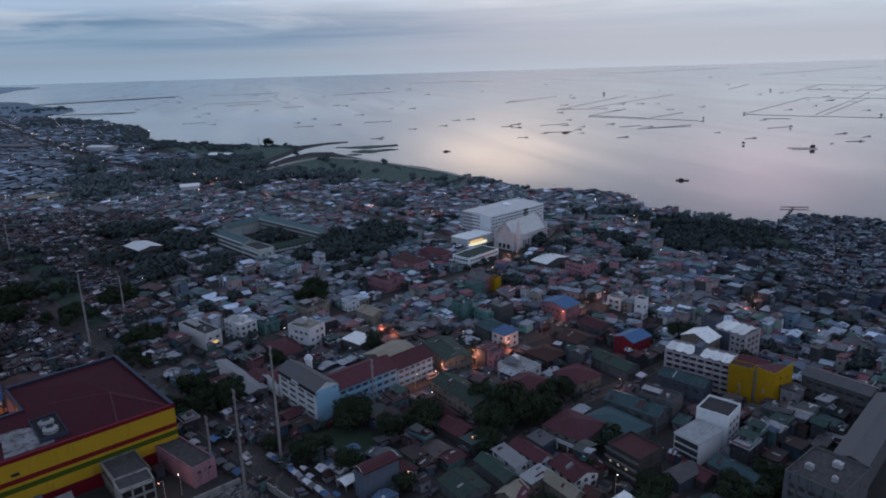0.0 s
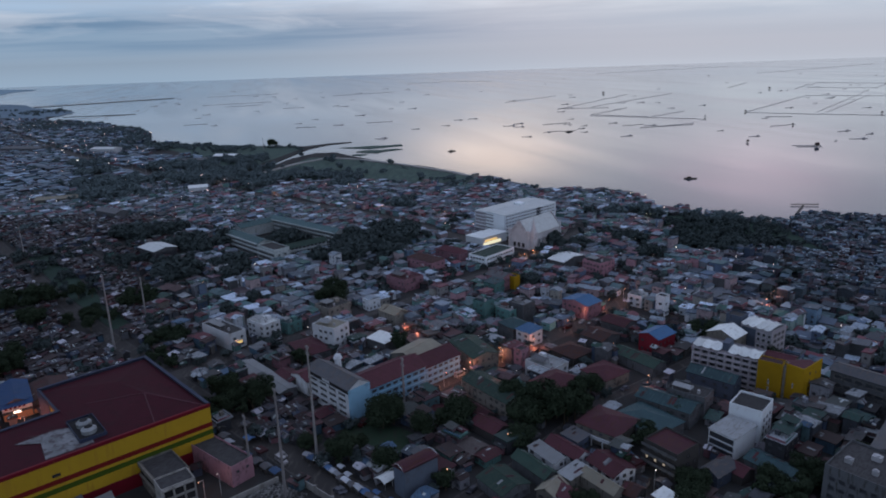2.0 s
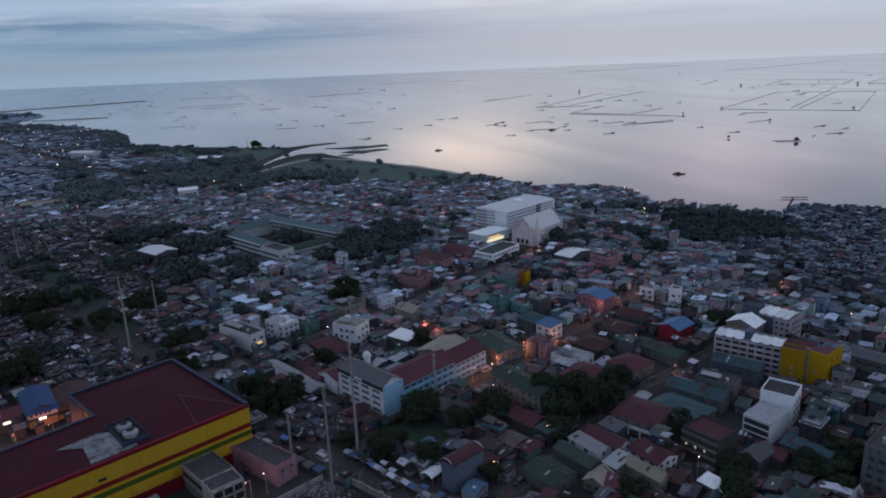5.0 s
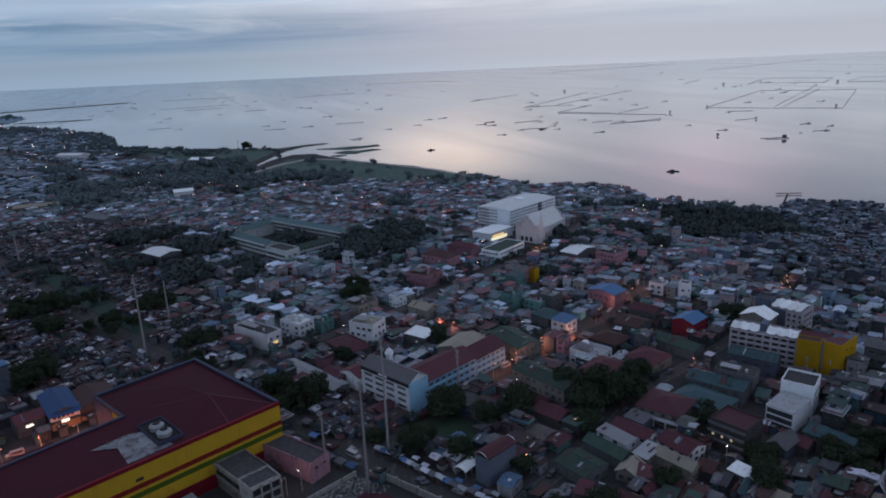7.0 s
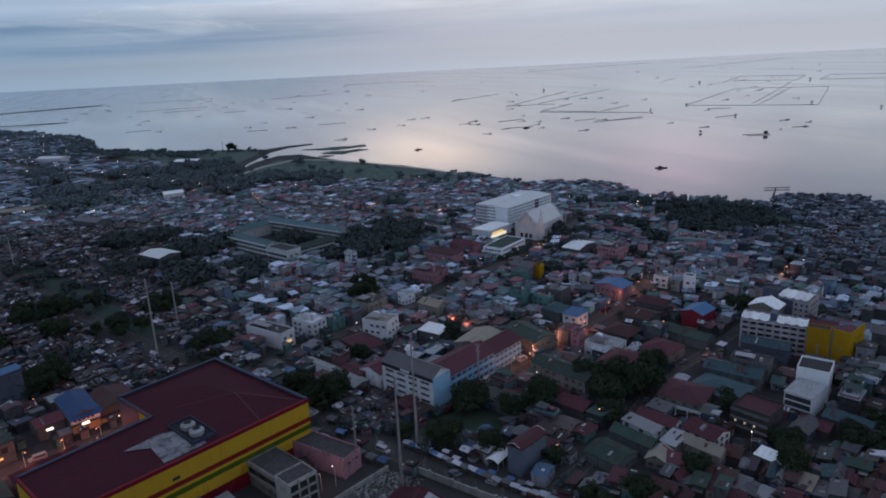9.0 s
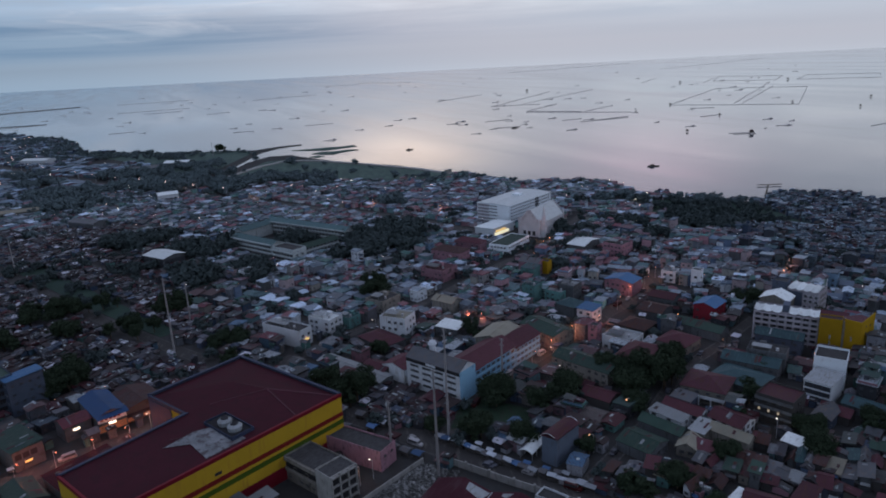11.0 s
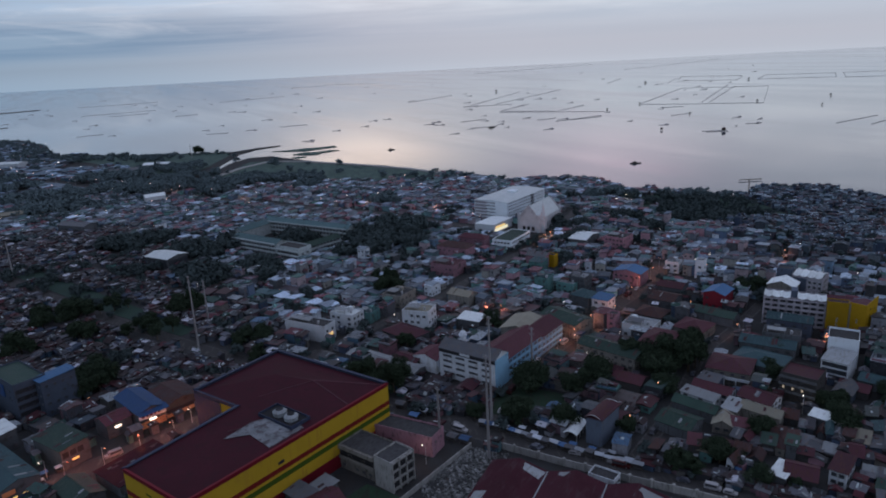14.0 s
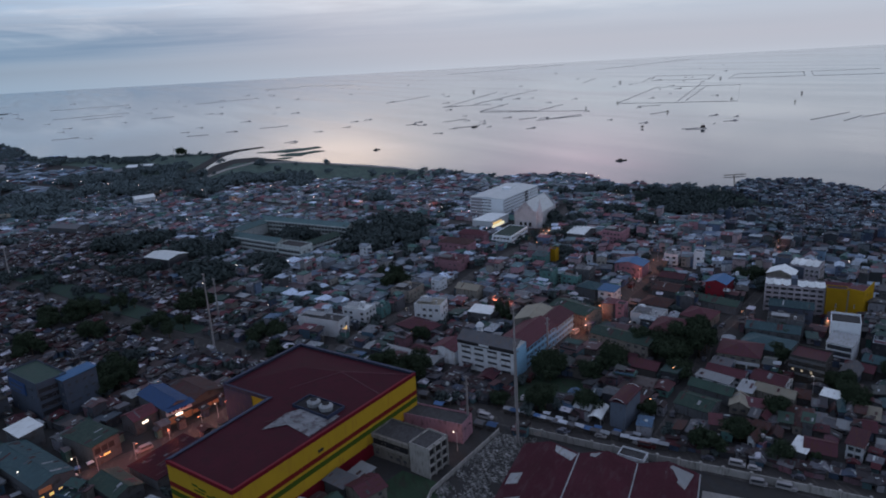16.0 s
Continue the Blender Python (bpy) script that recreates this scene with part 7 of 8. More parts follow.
rng = random.Random(33)
mid_town, far_town, huts, lakeside, shore_huts = Mesh(), Mesh(), Mesh(), Mesh(), Mesh()
for x, y, w, d, h, a in REST:
    dist = math.hypot(x + 60, y)
    # palettes change with distance, so the painted haze grows towards the lake
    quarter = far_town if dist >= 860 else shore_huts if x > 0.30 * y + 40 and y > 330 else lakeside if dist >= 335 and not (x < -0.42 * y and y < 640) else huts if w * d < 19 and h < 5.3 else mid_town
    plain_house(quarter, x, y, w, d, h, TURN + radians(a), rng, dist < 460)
    if quarter in (mid_town, lakeside, shore_huts):      # smaller huts and lean-tos against it
        for _ in range(rng.choice((0, 1, 1, 2, 2))):
            b = rng.uniform(0, 6.283)
            if any(near_line(x + math.cos(b) * w * 0.55, y + math.sin(b) * d * 0.55, pts, width / 2 + 1.5) for pts, width in LIVING):
                continue
            plain_house(quarter, x + math.cos(b) * w * 0.55, y + math.sin(b) * d * 0.55, w * rng.uniform(0.3, 0.6), d * rng.uniform(0.3, 0.55), h * rng.uniform(0.5, 1.2), TURN + radians(a) + rng.gauss(0, 0.06), rng, False)
for k in range(2300):     # sheds, lean-tos and covered yards crammed between the near houses
    x, y = rng.uniform(-330, 330), 120 + 330 * rng.random()
    if -0.62 * y - 110 < x < 0.75 * y and free(x, y, 0.6) and not near_line(x, y, STALL_LINE, 6):
        plain_house(huts, x, y, rng.uniform(1.6, 4.2), rng.uniform(1.4, 3.4), rng.uniform(1.9, 4.6), TURN + rng.gauss(0, 0.15), rng, False)
for k in range(110):     # dark sheds and stores crammed along the far side of the road
    f, off = rng.random(), rng.uniform(3.6, 9.5)
    x, y = -24 + 70 * f + off * 0.68, 174.5 - 60 * f + off * 0.73
    if not any(math.hypot(x - kx, y - ky) < kr * 0.6 for kx, ky, kr in KEEP):
        plain_house(huts, x, y, rng.uniform(1.8, 4.0), rng.uniform(1.6, 3.0), rng.uniform(1.8, 3.0), TURN + rng.gauss(0, 0.12), rng, False)
xs, ys = [p[0] for p in SHED_YARD], [p[1] for p in SHED_YARD]
for k in range(170):     # the low rusty sheds packed before the school
    x, y = rng.uniform(min(xs), max(xs)), rng.uniform(min(ys), max(ys))
    if inside(x, y, SHED_YARD):
        plain_house(huts, x, y, rng.uniform(2.2, 5.0), rng.uniform(1.8, 3.6), rng.uniform(1.9, 3.0), TURN + rng.gauss(0, 0.12), rng, False)
solid("town_houses", mid_town, "close-packed low houses with rusty, grey and red sheet roofs", "houses", FAR_WALL, FAR_ROOF, GLASS, GLINT_SHEET, kind="stuff")
solid("shanty_huts", huts, "crowded little huts under dark patched sheet roofs", "huts", FAR_WALL, SHANTY_ROOF, GLASS, SHANTY_SHEET, kind="stuff")
solid("shore_huts", shore_huts, "blue-grey huts and low houses crowding the lake shore", "huts", SHORE_WALL, SHORE_ROOF, GLASS, FAR_SHEET, kind="stuff")
solid("lakeside_houses", lakeside, "low houses packed towards the lake, lightened for haze", "houses", LAKE_WALL, LAKE_ROOF, GLASS, FAR_SHEET, kind="stuff")
solid("distant_houses", far_town, "distant low roofs of the town along the lake", "houses", FAR_WALL, HAZE_TOWN, GLASS, FAR_SHEET, kind="stuff")

# trees too far off or too many to count
rng = random.Random(44)
SMALL = [crown_mesh(90 + i, 4.0, 5.0, 9, 330, 0.75) for i in range(4)]
wood, haze_wood = Mesh(), Mesh()


def far_tree(x, y, s):
    # beyond 600 m the leaf colour carries more painted haze
    src, into = rng.choice(SMALL), haze_wood if math.hypot(x + 60, y) > 600 else wood
    c, sn, n = math.cos(x), math.sin(x), len(into.v)
    into.v.extend((x + s * (c * a - sn * b), y + s * (sn * a + c * b), s * (e + 3.4)) for a, b, e in src.v)
    into.f.extend(tuple(n + i for i in f) for f in src.f)
    into.s.extend(src.s)


for x, y, f in SCATTER:
    if inside(x, y, SHORE):
        far_tree(x, y, f)
for k in range(620):
    x, y = rng.uniform(-1200, 330), rng.uniform(480, 1700)
    if inside(x, y, SHORE) and not any(near_line(x, y, p, w / 2 + 2) for p, w in LIVING) and -0.7 * y < x < 0.9 * y and not any(-3 < (x - t[0]) * t[2] + (y - t[1]) * t[3] < t[4] + 3 and -3 < -(x - t[0]) * t[3] + (y - t[1]) * t[2] < t[5] + 3 for t in TAKEN):
        far_tree(x, y, rng.uniform(0.6, 1.3) * (1.3 if y > 700 else 0.9))
for cx, cy, sx, sy, n in ((-590, 1270, 45, 70, 60), (-370, 725, 48, 42, 34), (-430, 800, 22, 30, 16), (-300, 850, 55, 28, 34), (-690, 1430, 60, 70, 90), (-570, 1285, 35, 30, 40), (-890, 1640, 80, 60, 80), (-262, 555, 16, 14, 14), (-200, 500, 18, 18, 16), (-190, 440, 12, 12, 12), (-460, 1150, 70, 25, 40), (-350, 1090, 30, 25, 20), (-340, 830, 70, 45, 50), (-420, 760, 60, 30, 30), (-300, 790, 30, 20, 16), (-120, 820, 50, 12, 6), (-30, 765, 30, 10, 6), (40, 735, 20, 12, 10), (150, 640, 12, 18, 12),
                          (-900, 1640, 120, 60, 50), (-600, 1390, 26, 40, 70), (-720, 1500, 60, 40, 60), (-980, 1730, 70, 50, 60), (-1230, 2140, 70, 110, 90), (-230, 560, 30, 30, 16), (205, 480, 22, 24, 26), (215, 505, 20, 18, 18), (-300, 500, 30, 25, 14), (-1500, 2250, 120, 90, 50)):
    for k in range(n):
        x, y = rng.gauss(cx, sx * 0.6), rng.gauss(cy, sy * 0.6)
        if inside(x, y, SHORE):
            far_tree(x, y, rng.uniform(0.6, 1.3) * (1.15 if cy > 700 else 0.9))
BANK = [(-620, 1395), (-600, 1330), (-545, 1240), (-458, 1200), (-371, 1145), (-292, 1130), (-238, 1110)]
for (x0, y0), (x1, y1) in zip(BANK, BANK[1:]):
    for k in range(int(math.dist((x0, y0), (x1, y1)) / 2.2)):
        f = rng.random()
        x, y = x0 + (x1 - x0) * f + rng.gauss(0, 7), y0 + (y1 - y0) * f - abs(rng.gauss(0, 12))
        if inside(x, y, SHORE):
            far_tree(x, y, rng.uniform(0.35, 0.8))
for pts in FIELDS:
    xs, ys = [p[0] for p in pts], [p[1] for p in pts]
    big = max(ys) > 700
    for c in range(9 if big else 24):
        cx, cy = rng.uniform(min(xs), max(xs)), rng.uniform(min(ys), max(ys))
        for k in range(26 if big else 16):
            x, y = cx + rng.gauss(0, 12 if big else 4), cy + rng.gauss(0, 7 if big else 4)
            if inside(x, y, pts):
                far_tree(x, y, rng.uniform(0.2, 0.45) if big else rng.uniform(0.25, 0.75))
solid("far_trees", wood, "dark clumps of trees among the roofs", "trees", HAZE_LEAF, kind="stuff")
solid("far_trees", haze_wood, "grey-green clumps of trees along the far shore, paled for haze", "trees", FAR_HAZE_LEAF, kind="stuff")


# ---- poles, lamps and light ----
def power_pole(x, y, h, lean=0.0):
    pole = thing("power_pole", "tall grey steel power pole with cross arms", "power pole", pose(x, y, 0, 0, lean, -46), "power poles along the old railway")
    m = Mesh()
    m.tube(0, 0, -0.3, h, 0.55, 0.28, 10)
    part("shaft", m, pole, POLE_STEEL)
    for z, half in ((h - 0.8, 1.1), (h - 3.4, 1.1)):
        m = Mesh()
        m.box(-half, -0.12, z, half, 0.12, z + 0.25)
        arm = part("cross_arm", m, pole, POLE_STEEL)
        for x0 in (-half + 0.2, half - 0.2):
            m = Mesh()
            m.tube(x0, 0, z + 0.25, z + 1.0, 0.12, 0.08, 6)
            part("insulator", m, arm, POLE_STEEL)
    return pole


for x, y, h in ((-182.5, 321.0, 40), (-69.2, 195.8, 39), (-62.5, 217.0, 44), (-84.0, 208.5, 23), (-33.5, 257.2, 20), (-183.0, 361.5, 25), (-330.0, 497.0, 26), (-296.0, 1085.0, 20)):
    power_pole(x, y, h)


def street_lamp_kind(bulb, label):
    lamp = thing("street_lamp", label, "street lamp", group="street lamps")
    m = Mesh()
    m.tube(0, 0, 0, 7.2, 0.1, 0.07, 6)
    m.box(-0.05, -0.05, 7.1, 1.6, 0.05, 7.25)
    part("pole", m, lamp, STEEL)
    m = Mesh()
    m.tube(1.5, 0, 6.85, 7.15, 0.17, 0.12, 8)
    part("head", m, lamp, bulb, label="glowing lamp head")
    return lamp


warm, white = street_lamp_kind(BULB_WARM, "thin steel street lamp with an orange glow"), street_lamp_kind(BULB_WHITE, "thin steel street lamp with a white glow")
red = street_lamp_kind(BULB_RED, "thin steel street lamp with a deep orange glow")
warm.matrix_basis, white.matrix_basis, red.matrix_basis = pose(-119.0, 311.0, 0, 0, 0, 40), pose(-84.0, 326.0, 0, 0, 0, 200), pose(-160.0, 270.0, 0, 0, 0, 120)


def light(x, y, z, watts, color):
    data = bpy.data.lights.new("lamp_light", "POINT")
    data.energy, data.color, data.shadow_soft_size = watts * 1.2, color, 0.4
    new("lamp_light", data).location = (x, y, z)


ORANGE, PALE = (1.0, 0.32, 0.17), (1.0, 0.80, 0.58)
# x, y, which lamp, watts
SPOTS = [(-38, 326, red, 1600), (-31, 319, red, 1300), (-43, 268, warm, 500), (10, 292, warm, 2200), (39, 445, warm, 2300), (45, 453, warm, 1900), (116, 331, warm, 900), (153, 346, warm, 900), (162, 356, warm, 600)]
SPOTS += [(50.3, 192.4, white, 160), (66, 212, white, 130), (-14.6, 197.5, warm, 450), (7, 219, warm, 900), (-5, 280, warm, 1700), (25, 303, warm, 1700), (71, 352, warm, 1800), (-17, 583, warm, 900), (-73, 624, warm, 700), (-91, 198, white, 90), (100, 240, warm, 500)]
SPOTS += [(-95.5, 195.5, warm, 220)]
SPOTS += [(57, 340, warm, 550), (-17, 270, warm, 1300), (44, 324, warm, 650), (84, 366, warm, 1200), (68, 259, warm, 400), (-7, 271, white, 300)]
SPOTS += [(-171, 250, red, 2100), (-181, 242, red, 2100), (-192, 235.5, red, 2000), (-203, 228.5, red, 2000), (-214, 222, red, 2100), (-226, 215, red, 2100), (-238, 220, white, 420), (-229.5, 220.5, white, 420), (-221, 225, white, 300), (-176, 251, white, 260), (148, 550, white, 450), (272, 396, warm, 400), (-343, 840, warm, 900), (-271, 774, warm, 900), (-194, 706, warm, 700)]
for i, (x, y, lamp, watts) in enumerate(SPOTS):
    copy_thing(lamp, pose(x, y, 0, 0, 0, 47 * i))
    light(x + 1.6 * math.cos(radians(47 * i)), y + 1.6 * math.sin(radians(47 * i)), 5.2, watts * 0.75, {warm: ORANGE, red: (1.0, 0.26, 0.15), white: PALE}[lamp])
far_lamp = street_lamp_kind(FAR_BULB, "tall highway lamp with a bright orange glow")
far_lamp.matrix_basis = pose(-415, 908, 0)
for (x0, y0), (x1, y1) in zip(FAR_HIGHWAY[:6], FAR_HIGHWAY[1:7]):
    n = max(2, int(math.dist((x0, y0), (x1, y1)) / 38))
    for k in range(n):
        f = k / n
        ob = copy_thing(far_lamp, pose(x0 + (x1 - x0) * f + 5, y0 + (y1 - y0) * f + 3, 0, 0, 0, 215))
        ob.scale = (2.2, 2.2, 1.5)

rng = random.Random(77)
lamps = Mesh()
BIG = [p for p in REST if p[2] * p[3] > 19]
for k in range(330):
    x, y, w, d, h, a = rng.choice(BIG)
    dist = math.hypot(x + 60, y)
    r = rng.uniform(0.08, 0.19) * max(0.8, min(3.2, dist / 380))
    slot = rng.choices((1, 2), (5, 5))[0] if dist < 450 else rng.choices((3, 2), (5, 5))[0]
    lamps.tube(x + w / 2 + 0.7, y, 0, h + 1.6, 0.06, 0.05, 5, 0)
    lamps.tube(x + w / 2 + 0.7, y, h + 1.6, h + 1.6 + r, r, r * 0.6, 7, slot)
solid("yard_lamps", lamps, "small lamps glowing among the roofs", "lamps", STEEL, BULB_WARM, BULB_WHITE, FAR_BULB, kind="stuff")

# ---- stalls, cars and jeepneys along the road ----
STALL = []
for i, sheet in enumerate((TARP_WHITE, TARP_BLUE, R_GREY)):
    st = thing("market_stall", ("market stall under a white tarpaulin", "market stall under a blue tarpaulin", "market stall with a grey sheet roof")[i], "market stall", group="stalls along the road")
    for x, y in ((-1.6, -1.3), (1.6, -1.3), (1.6, 1.3), (-1.6, 1.3)):
        m = Mesh()
        m.box(x - 0.06, y - 0.06, 0, x + 0.06, y + 0.06, 2.4)
        part("post", m, st, TIMBER)
    m = Mesh()
    m.sheet([(-2.0, -1.7, 2.3), (2.0, -1.7, 2.2), (2.0, 0.1, 2.8), (-2.0, 0.1, 2.85)], 0.05)
    m.sheet([(2.0, 1.7, 2.3), (-2.0, 1.7, 2.2), (-2.0, 0.1, 2.85), (2.0, 0.1, 2.8)], 0.05)
    part("roof", m, st, sheet)
    m = Mesh()
    m.box(-1.5, -1.2, 0.0, 1.5, -0.3, 0.9)
    part("counter", m, st, W_BRICK)
    STALL.append(st)
rng = random.Random(3)
for a, c in zip(STALL_LINE, STALL_LINE[1:]):
    n = max(2, round(math.dist(a, c) / 3.1))
    way = math.degrees(math.atan2(c[1] - a[1], c[0] - a[0]))
    for i in range(n):
        p = Vector(a).lerp(Vector(c), (i + 0.5) / n)
        src = rng.choice((STALL[0], STALL[0], STALL[0], STALL[1], STALL[2]))
        ob = copy_thing(src, pose(p.x + rng.uniform(-0.5, 0.5), p.y + rng.uniform(-0.5, 0.5), 0, 0, 0, way + rng.uniform(-8, 8)))
        ob.scale = (rng.uniform(0.7, 1.0), rng.uniform(0.55, 0.95), rng.uniform(0.85, 1.1))
        if rng.random() < 0.5:      # a second cover behind it
            ob = copy_thing(rng.choice(STALL), pose(p.x + 2.2 + rng.uniform(-0.5, 0.5), p.y + 2.2 + rng.uniform(-0.5, 0.5), 0, 0, 0, way + rng.uniform(-15, 15)))
            ob.scale = (0.7, 0.6, 0.85)
for x, y in ((-97, 227), (-92.5, 222), (-88, 218), (-83, 214), (-79, 210.5), (-100, 232), (-75, 207.5)):
    copy_thing(rng.choice(STALL), pose(x, y, 0, 0, 0, -44 + rng.uniform(-20, 20)))
for x, y, a in ((-234.5, 218.5, 34), (-231, 221, 30), (-227, 223.6, 32), (-222.6, 226.2, 36), (-238.5, 216, 34), (-218, 229, 35)):      # fruit stalls under lamps on the market street
    copy_thing(rng.choice(STALL), pose(x, y, 0, 0, 0, a)).scale = (0.8, 0.7, 0.9)
for st, (x, y) in zip(STALL, ((-86, 232), (-90, 229.5), (-94, 240))):
    st.matrix_basis = pose(x, y, 0, 0, 0, -42)


def vehicle(name, label, paint, length, width, height, cab0, cab1):
    car = thing(name, label, "vehicle", group="vehicles on the streets")
    m = Mesh()
    low = height * 0.52
    m.prism([(-length / 2, -width / 2 + 0.15), (-length / 2 + 0.2, -width / 2), (length / 2 - 0.25, -width / 2), (length / 2, -width / 2 + 0.25), (length / 2, width / 2 - 0.25), (length / 2 - 0.25, width / 2), (-length / 2 + 0.2, width / 2), (-length / 2, width / 2 - 0.15)], 0.32, low)
    n = len(m.v)
    a, c, s = cab0 * length / 2, cab1 * length / 2, width / 2
    m.v.extend([(a, -s, low), (c, -s, low), (c, s, low), (a, s, low), (a + 0.25, -s + 0.15, height), (c - 0.45, -s + 0.15, height), (c - 0.45, s - 0.15, height), (a + 0.25, s - 0.15, height)])
    m.f.extend([(n, n + 1, n + 5, n + 4), (n + 1, n + 2, n + 6, n + 5), (n + 2, n + 3, n + 7, n + 6), (n + 3, n, n + 4, n + 7), (n + 4, n + 5, n + 6, n + 7)])
    m.s.extend([0] * 5)
    part("body", m, car, paint)
    m = Mesh()
    for sd in (-1, 1):
        y = sd * (s - 0.06)
        m.prism([(a + 0.4, y - 0.05), (c - 0.6, y - 0.05), (c - 0.6, y + 0.05), (a + 0.4, y + 0.05)], low + 0.08, height - 0.22)
    m.prism([(c - 0.36, -s + 0.25), (c - 0.1, -s + 0.25), (c - 0.1, s - 0.25), (c - 0.36, s - 0.25)], low + 0.08, height - 0.3)
    part("glazing", m, car, GLASS)
    for x in (-length * 0.31, length * 0.31):
        for y in (-width / 2 + 0.1, width / 2 - 0.1):
            m = Mesh()
            ring = [(0.33 * math.cos(k * math.pi / 6), 0.33 * math.sin(k * math.pi / 6)) for k in range(12)]
            m.prism(ring, -0.11, 0.11)
            wheel = part("wheel", m, car, RUBBER, m=pose(x, y, 0.33, 90))
            m = Mesh()
            m.prism([(0.19 * math.cos(k * math.pi / 5), 0.19 * math.sin(k * math.pi / 5)) for k in range(10)], -0.125, 0.125)
            part("rim", m, wheel, STEEL)
    return car


FLEET = [vehicle("car", "white car parked beside the street", CAR_WHITE, 4.3, 1.7, 1.5, -0.85, 0.5), vehicle("car", "dark car parked beside the street", CAR_DARK, 4.3, 1.7, 1.5, -0.8, 0.45), vehicle("jeepney", "long pale metal jeepney on the road", CAR_WHITE, 6.2, 1.95, 2.2, -0.98, 0.62),
         vehicle("van", "white delivery van beside the street", CAR_WHITE, 5.2, 1.9, 2.2, -0.97, 0.75), vehicle("jeepney", "red jeepney with dark windows parked", CAR_RED, 6.0, 1.95, 2.2, -0.98, 0.6)]
for car, (x, y, a) in zip(FLEET, ((-40, 190, -40), (-52, 197, -42), (-75, 216, -45), (0.5, 214.0, 50), (-28, 179, -38))):
    car.matrix_basis = pose(x, y, 0.08, 0, 0, a)
rng = random.Random(15)
for pts, width, gap in ((RAIL_WAY[4:7], 8, 28), (MAIN_STREET[1:8], 5, 22), (SCHOOL_STREET[:5], 4.5, 13), (LANE_STREET[:4], 4, 26)):
    for a, c in zip(pts, pts[1:]):
        n = int(math.dist(a, c) / gap)
        head = math.degrees(math.atan2(c[1] - a[1], c[0] - a[0]))
        for i in range(n):
            p = Vector(a).lerp(Vector(c), (i + rng.uniform(0.25, 0.75)) / n)
            sd = rng.choice((-1, 1)) * rng.uniform(0.15, 0.32) * width
            copy_thing(rng.choice(FLEET + [FLEET[1], FLEET[1]]), pose(p.x - sd * math.sin(radians(head)), p.y + sd * math.cos(radians(head)), 0.1, 0, 0, head + (180 if sd > 0 else 0) + rng.uniform(-3, 3)))
copy_thing(FLEET[3], pose(-6.0, 160.2, 0.08, 0, 0, -40))
copy_thing(FLEET[0], pose(-2.2, 156.6, 0.08, 0, 0, -40))
copy_thing(FLEET[3], pose(-6.0, 149.5, 0.08, 0, 0, -38))
copy_thing(FLEET[2], pose(0.5, 145.0, 0.08, 0, 0, -42))


# ---- the lake: fish pens, huts, boats, jetties ----
def pen(x0, y0, x1, y1):
    """A line of stakes with a net and a rail, standing in the lake."""
    m = Mesh()
    p, q = Vector((x0, y0)), Vector((x1, y1))
    n = max(3, int((q - p).length / 7))
    far = max(1.0, (p + q).length / 2 / 1500) * (0.2 if (x1 - x0) * (y1 - y0) < 0 else 0.62)
    for i in range(n + 1):
        c = p.lerp(q, i / n)
        r = 0.08 * far
        m.box(c.x - r, c.y - r, -2.0, c.x + r, c.y + r, 0.9 + 0.5 * ((i * 7919) % 5) / 5)
    v = strip([(x0, y0), (x1, y1)], 0.10 * far, -1.2, 0.0)
    m.v, m.f, m.s = m.v + v.v, m.f + [tuple(i + len(m.v) for i in f) for f in v.f], m.s + v.s
    return solid("fish_pen", m, "bamboo stakes and nets of a fish pen, paled for haze", "fish pen", STAKE, group="fish pens in the lake")


for seg in ((609, 1449, 922, 1828), (722, 1389, 1091, 1865), (733, 1377, 1060, 1785), (603, 1436, 711, 1349), (714, 1355, 802, 1290), (802, 1290, 1110, 1709), (922, 1828, 1110, 1709), (891, 2260, 1053, 2502), (1021, 2089, 1179, 2315), (1082, 2144, 1235, 2384), (1235, 2384, 1374, 2224), (1084, 2138, 1223, 2022)):
    pen(*seg)
for seg in ((1221, 2026, 1375, 2222), (1276, 1999, 1436, 2183), (1436, 2183, 1602, 2053), (1276, 1999, 1453, 1871), (1601, 2058, 1453, 1871), (1632, 2058, 1462, 1844), (1632, 2058, 1799, 1947), (1462, 1844, 1609, 1733), (671, 927, 791, 978), (697, 887, 770, 929), (750, 908, 818, 932)):
    pen(*seg)
for seg in ((256, 1670, 532, 2105), (344, 1704, 661, 2089), (260, 1687, 377, 1666), (299, 1499, 414, 1645), (404, 1416, 505, 1517), (293, 1478, 477, 1340), (330, 1228, 430, 1248), (461, 950, 498, 943), (461, 938, 492, 930), (1410, 3239, 2331, 3904), (813, 3869, 1693, 4310), (599, 1340, 644, 1327)):
    pen(*seg)
for seg in ((-1504, 2555, -1067, 2816), (-1043, 1854, -878, 1976), (-785, 2269, -585, 2345), (-940, 2793, -675, 2854), (-415, 2576, -198, 2706), (-681, 2167, -579, 2211), (-599, 1578, -551, 1597), (-318, 1440, -277, 1440), (-178, 1488, -122, 1503), (-471, 2010, -415, 2032), (-182, 3448, -21, 3433)):
    pen(*seg)
for seg in ((-21, 3569, 217, 3330), (158, 1948, 329, 2158), (174, 1331, 229, 1353), (166, 1213, 216, 1218), (538, 1183, 589, 1201), (302, 1503, 399, 1420), (309, 1268, 351, 1282), (350, 1233, 440, 1272), (534, 978, 543, 985), (340, 462, 420, 520), (345, 450, 440, 505)):
    pen(*seg)

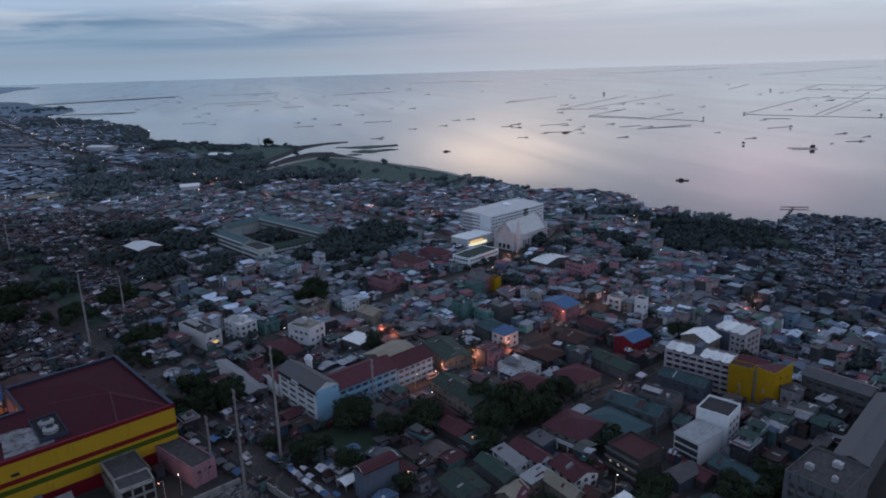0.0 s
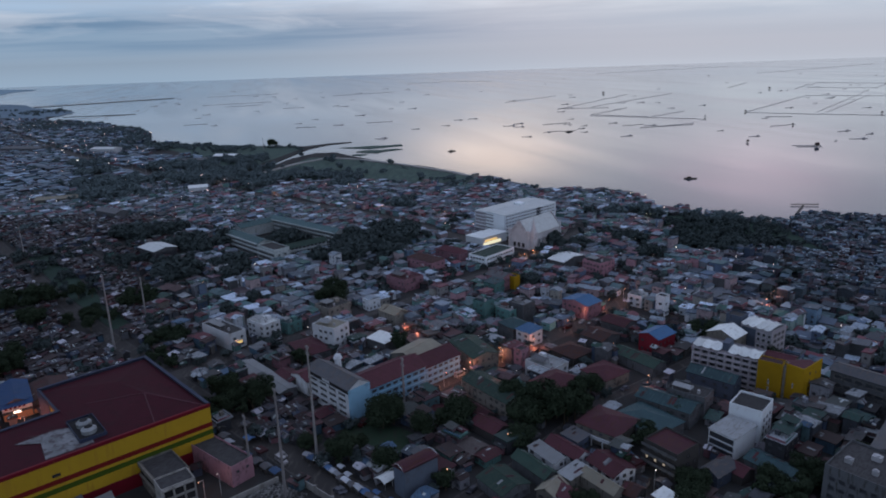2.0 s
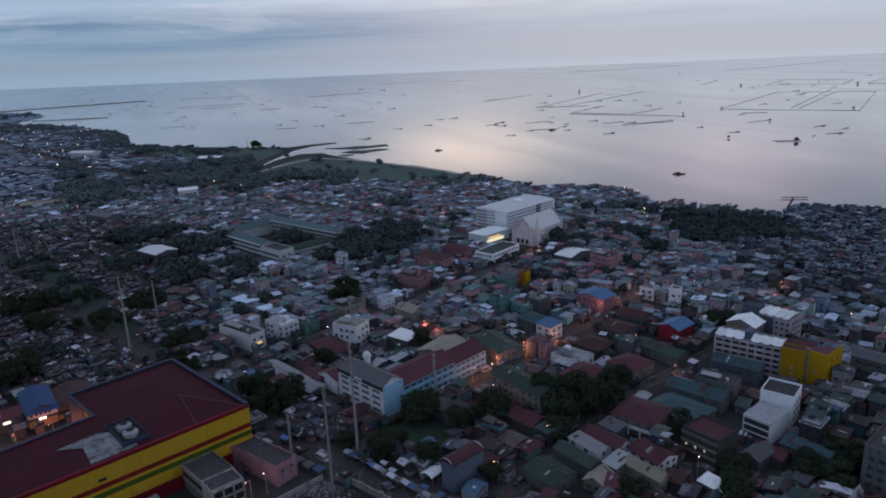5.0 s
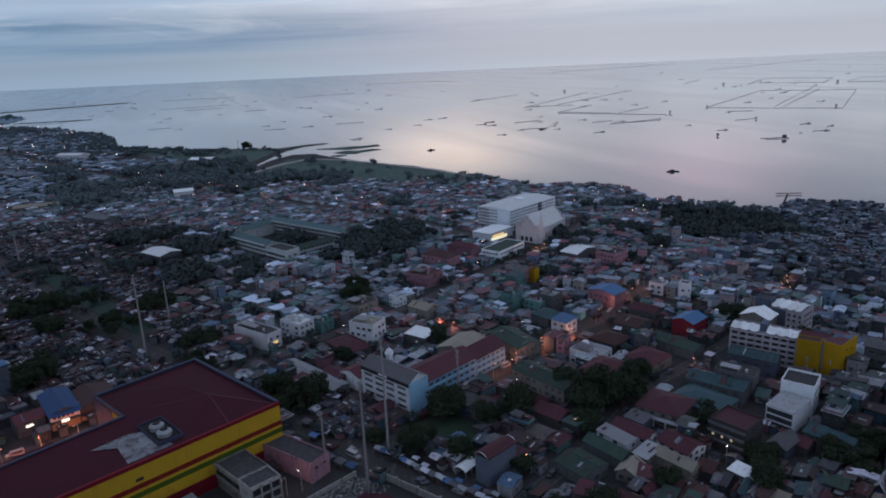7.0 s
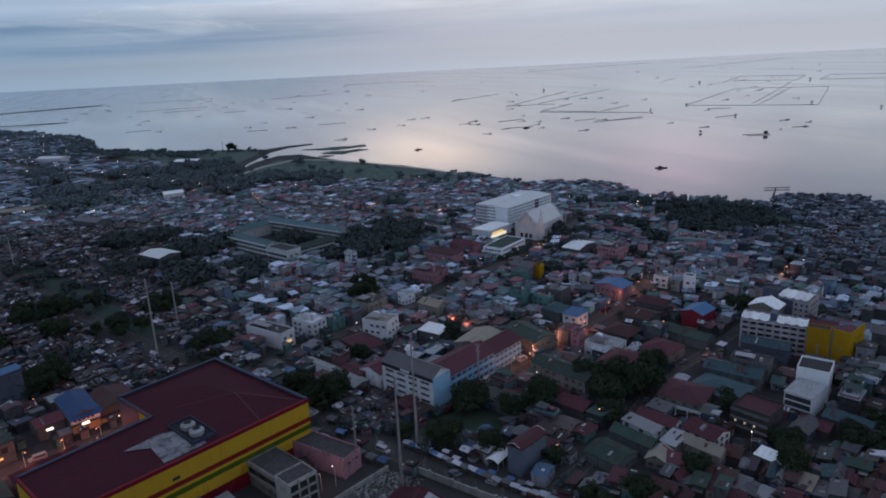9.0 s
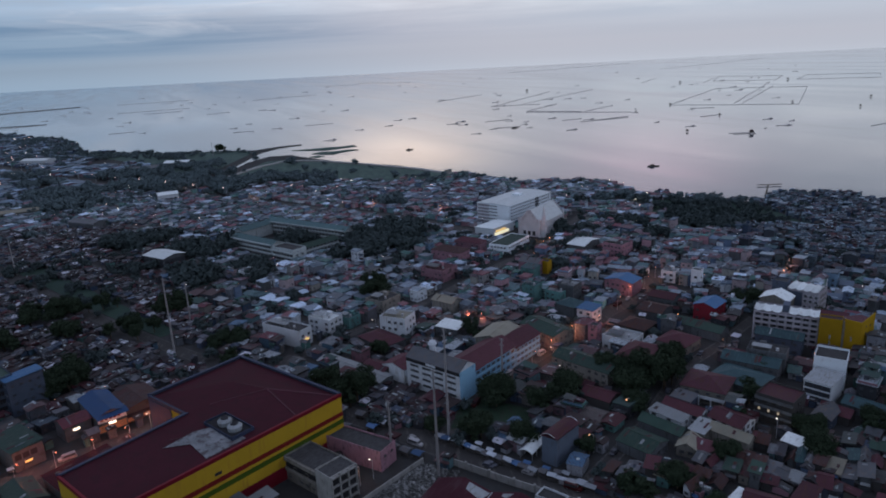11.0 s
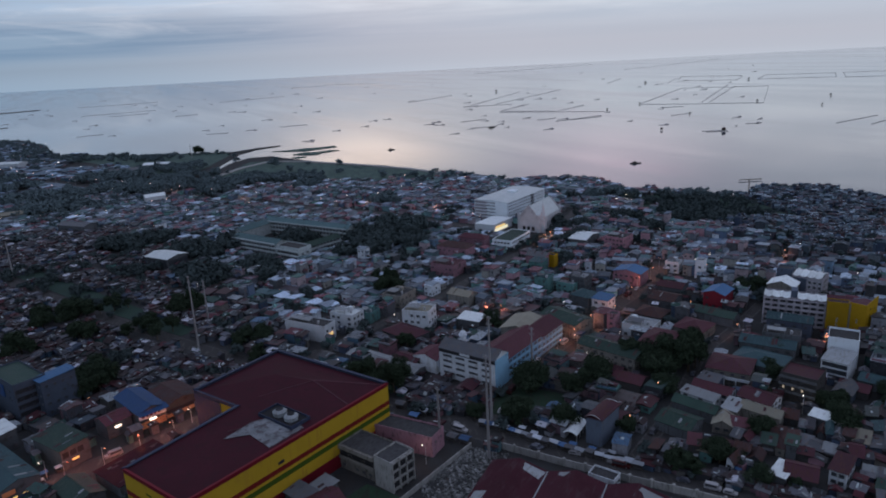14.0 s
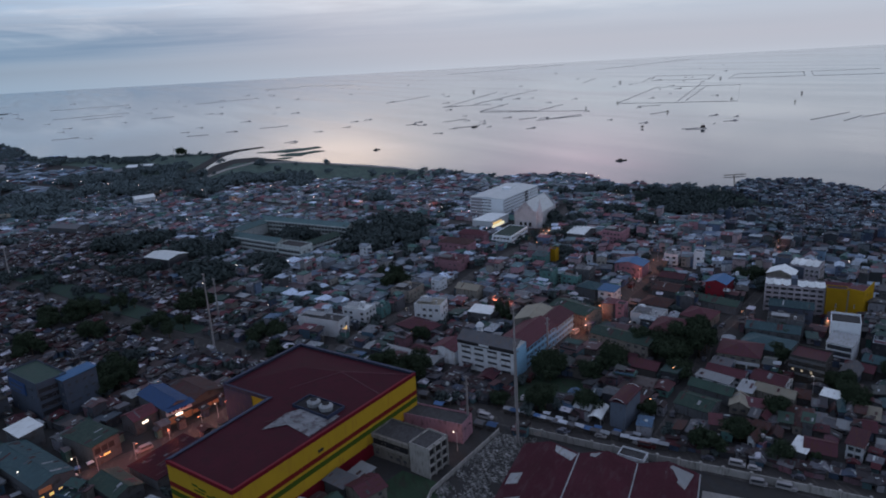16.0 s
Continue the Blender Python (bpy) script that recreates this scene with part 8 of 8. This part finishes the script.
hut = thing("fish_pen_hut", "small dark bamboo hut on stilts at a fish pen", "hut", group="huts in the lake")
for x, y in ((-2.4, -2.0), (2.4, -2.0), (2.4, 2.0), (-2.4, 2.0)):
    m = Mesh()
    m.box(x - 0.15, y - 0.15, -2.5, x + 0.15, y + 0.15, 1.2)
    part("stilt", m, hut, TIMBER)
m = Mesh()
m.box(-3, -2.6, 1.2, 3, 2.6, 1.45)
part("platform", m, hut, TIMBER)
part("wall", wall_mesh("gable_x", 4.4, 3.6, 2.4, 1.3), hut, TIMBER, m=pose(-2.2, -1.8, 1.45))
part("roof", roof_mesh("gable_x", 4.4, 3.6, 2.4, 1.3, 0.5), hut, R_RUST, m=pose(-2.2, -1.8, 1.45))
hut.matrix_basis = pose(487, 934, 0, 0, 0, 20)
for i, (x, y) in enumerate(((815, 1330), (606, 1446), (497, 1374), (971, 2144), (481, 2190), (1250, 2005), (1003, 1345), (851, 1181), (578, 1188), (421, 998))):
    ob = copy_thing(hut, pose(x, y, 0, 0, 0, 31 * i))
    f = 0.65 if y < 1600 else 1.0
    ob.scale = (f, f, f)

raft = thing("fish_trap", "low fish trap raft with stakes, paled for haze", "fish trap", group="fish traps in the lake")
m = Mesh()
m.box(-15, -0.5, -0.7, 11, 0.5, -0.15)
m.box(-3, -1.5, -0.7, 10, 1.5, 0.0)
for k in range(12):
    m.box(-14 + k * 2.2, -0.1, -2, -13.8 + k * 2.2, 0.1, 0.7)
part("raft", m, raft, STAKE)
m = Mesh()
m.box(3.5, -1.0, 0.0, 6.5, 1.0, 1.1)
m.sheet([(3.1, -1.4, 1.1), (6.9, -1.4, 1.1), (6.9, 1.4, 1.6), (3.1, 1.4, 1.6)], 0.1)
part("shelter", m, raft, STAKE)
raft.matrix_basis = pose(-211, 1690, 0, 0, 0, 12)
rng = random.Random(9)
for k in range(120):
    d = 1150 + 2300 * rng.random() ** 1.5
    a = radians(rng.uniform(-27, 33))
    x, y = d * math.sin(a), d * math.cos(a)
    if inside(x, y, SHORE) or (x < -150 and y < 1300) or math.hypot(x + 450, y - 1200) < 260:
        continue
    ob = copy_thing(raft, pose(x, y, 0, 0, 0, rng.gauss(14, 9)))
    f = rng.uniform(0.55, 1.0)
    ob.scale = (f, f, f * 0.9)

boat = thing("outrigger_boat", "dark outrigger boat lying still on the lake", "boat", group="boats on the lake")
m = Mesh()
ring = [(-6, 0), (-4.5, -0.75), (3.5, -0.8), (7.5, 0), (3.5, 0.8), (-4.5, 0.75)]
m.prism(ring, -0.75, 0.5)
m.box(-2.6, -0.6, 0.5, 1.6, 0.6, 1.8)
part("hull", m, boat, TIMBER)
for y in (-2.6, 2.6):
    m = Mesh()
    m.box(-4.5, y - 0.12, -0.65, 4.5, y + 0.12, -0.4)
    part("outrigger", m, boat, TIMBER)
m = Mesh()
for x in (-2.5, 2.5):
    m.box(x - 0.08, -2.6, 0.4, x + 0.08, 2.6, 0.52)
part("boom", m, boat, TIMBER)
boat.matrix_basis = pose(247, 733, 0, 0, 0, -12)
copy_thing(boat, pose(-4, 1008, 0, 0, 0, 20)).scale = (0.9, 0.9, 0.9)
copy_thing(boat, pose(200, 1199, 0, 0, 0, 10))

jetty = thing("jetty", "narrow bamboo jetty with a cross platform in the lake", "jetty")
for i in range(9):
    m = Mesh()
    p = Vector((268, 548)).lerp(Vector((297, 590)), i / 8)
    m.box(p.x - 0.25, p.y - 0.25, -2.5, p.x + 0.25, p.y + 0.25, 1.0)
    part("stake", m, jetty, TIMBER)
part("deck", strip([(268, 548), (297, 590)], 0.9, 0.4, 0.6), jetty, TIMBER)
part("platform", strip([(287, 592), (309, 588)], 2.2, 0.4, 0.8), jetty, TIMBER)
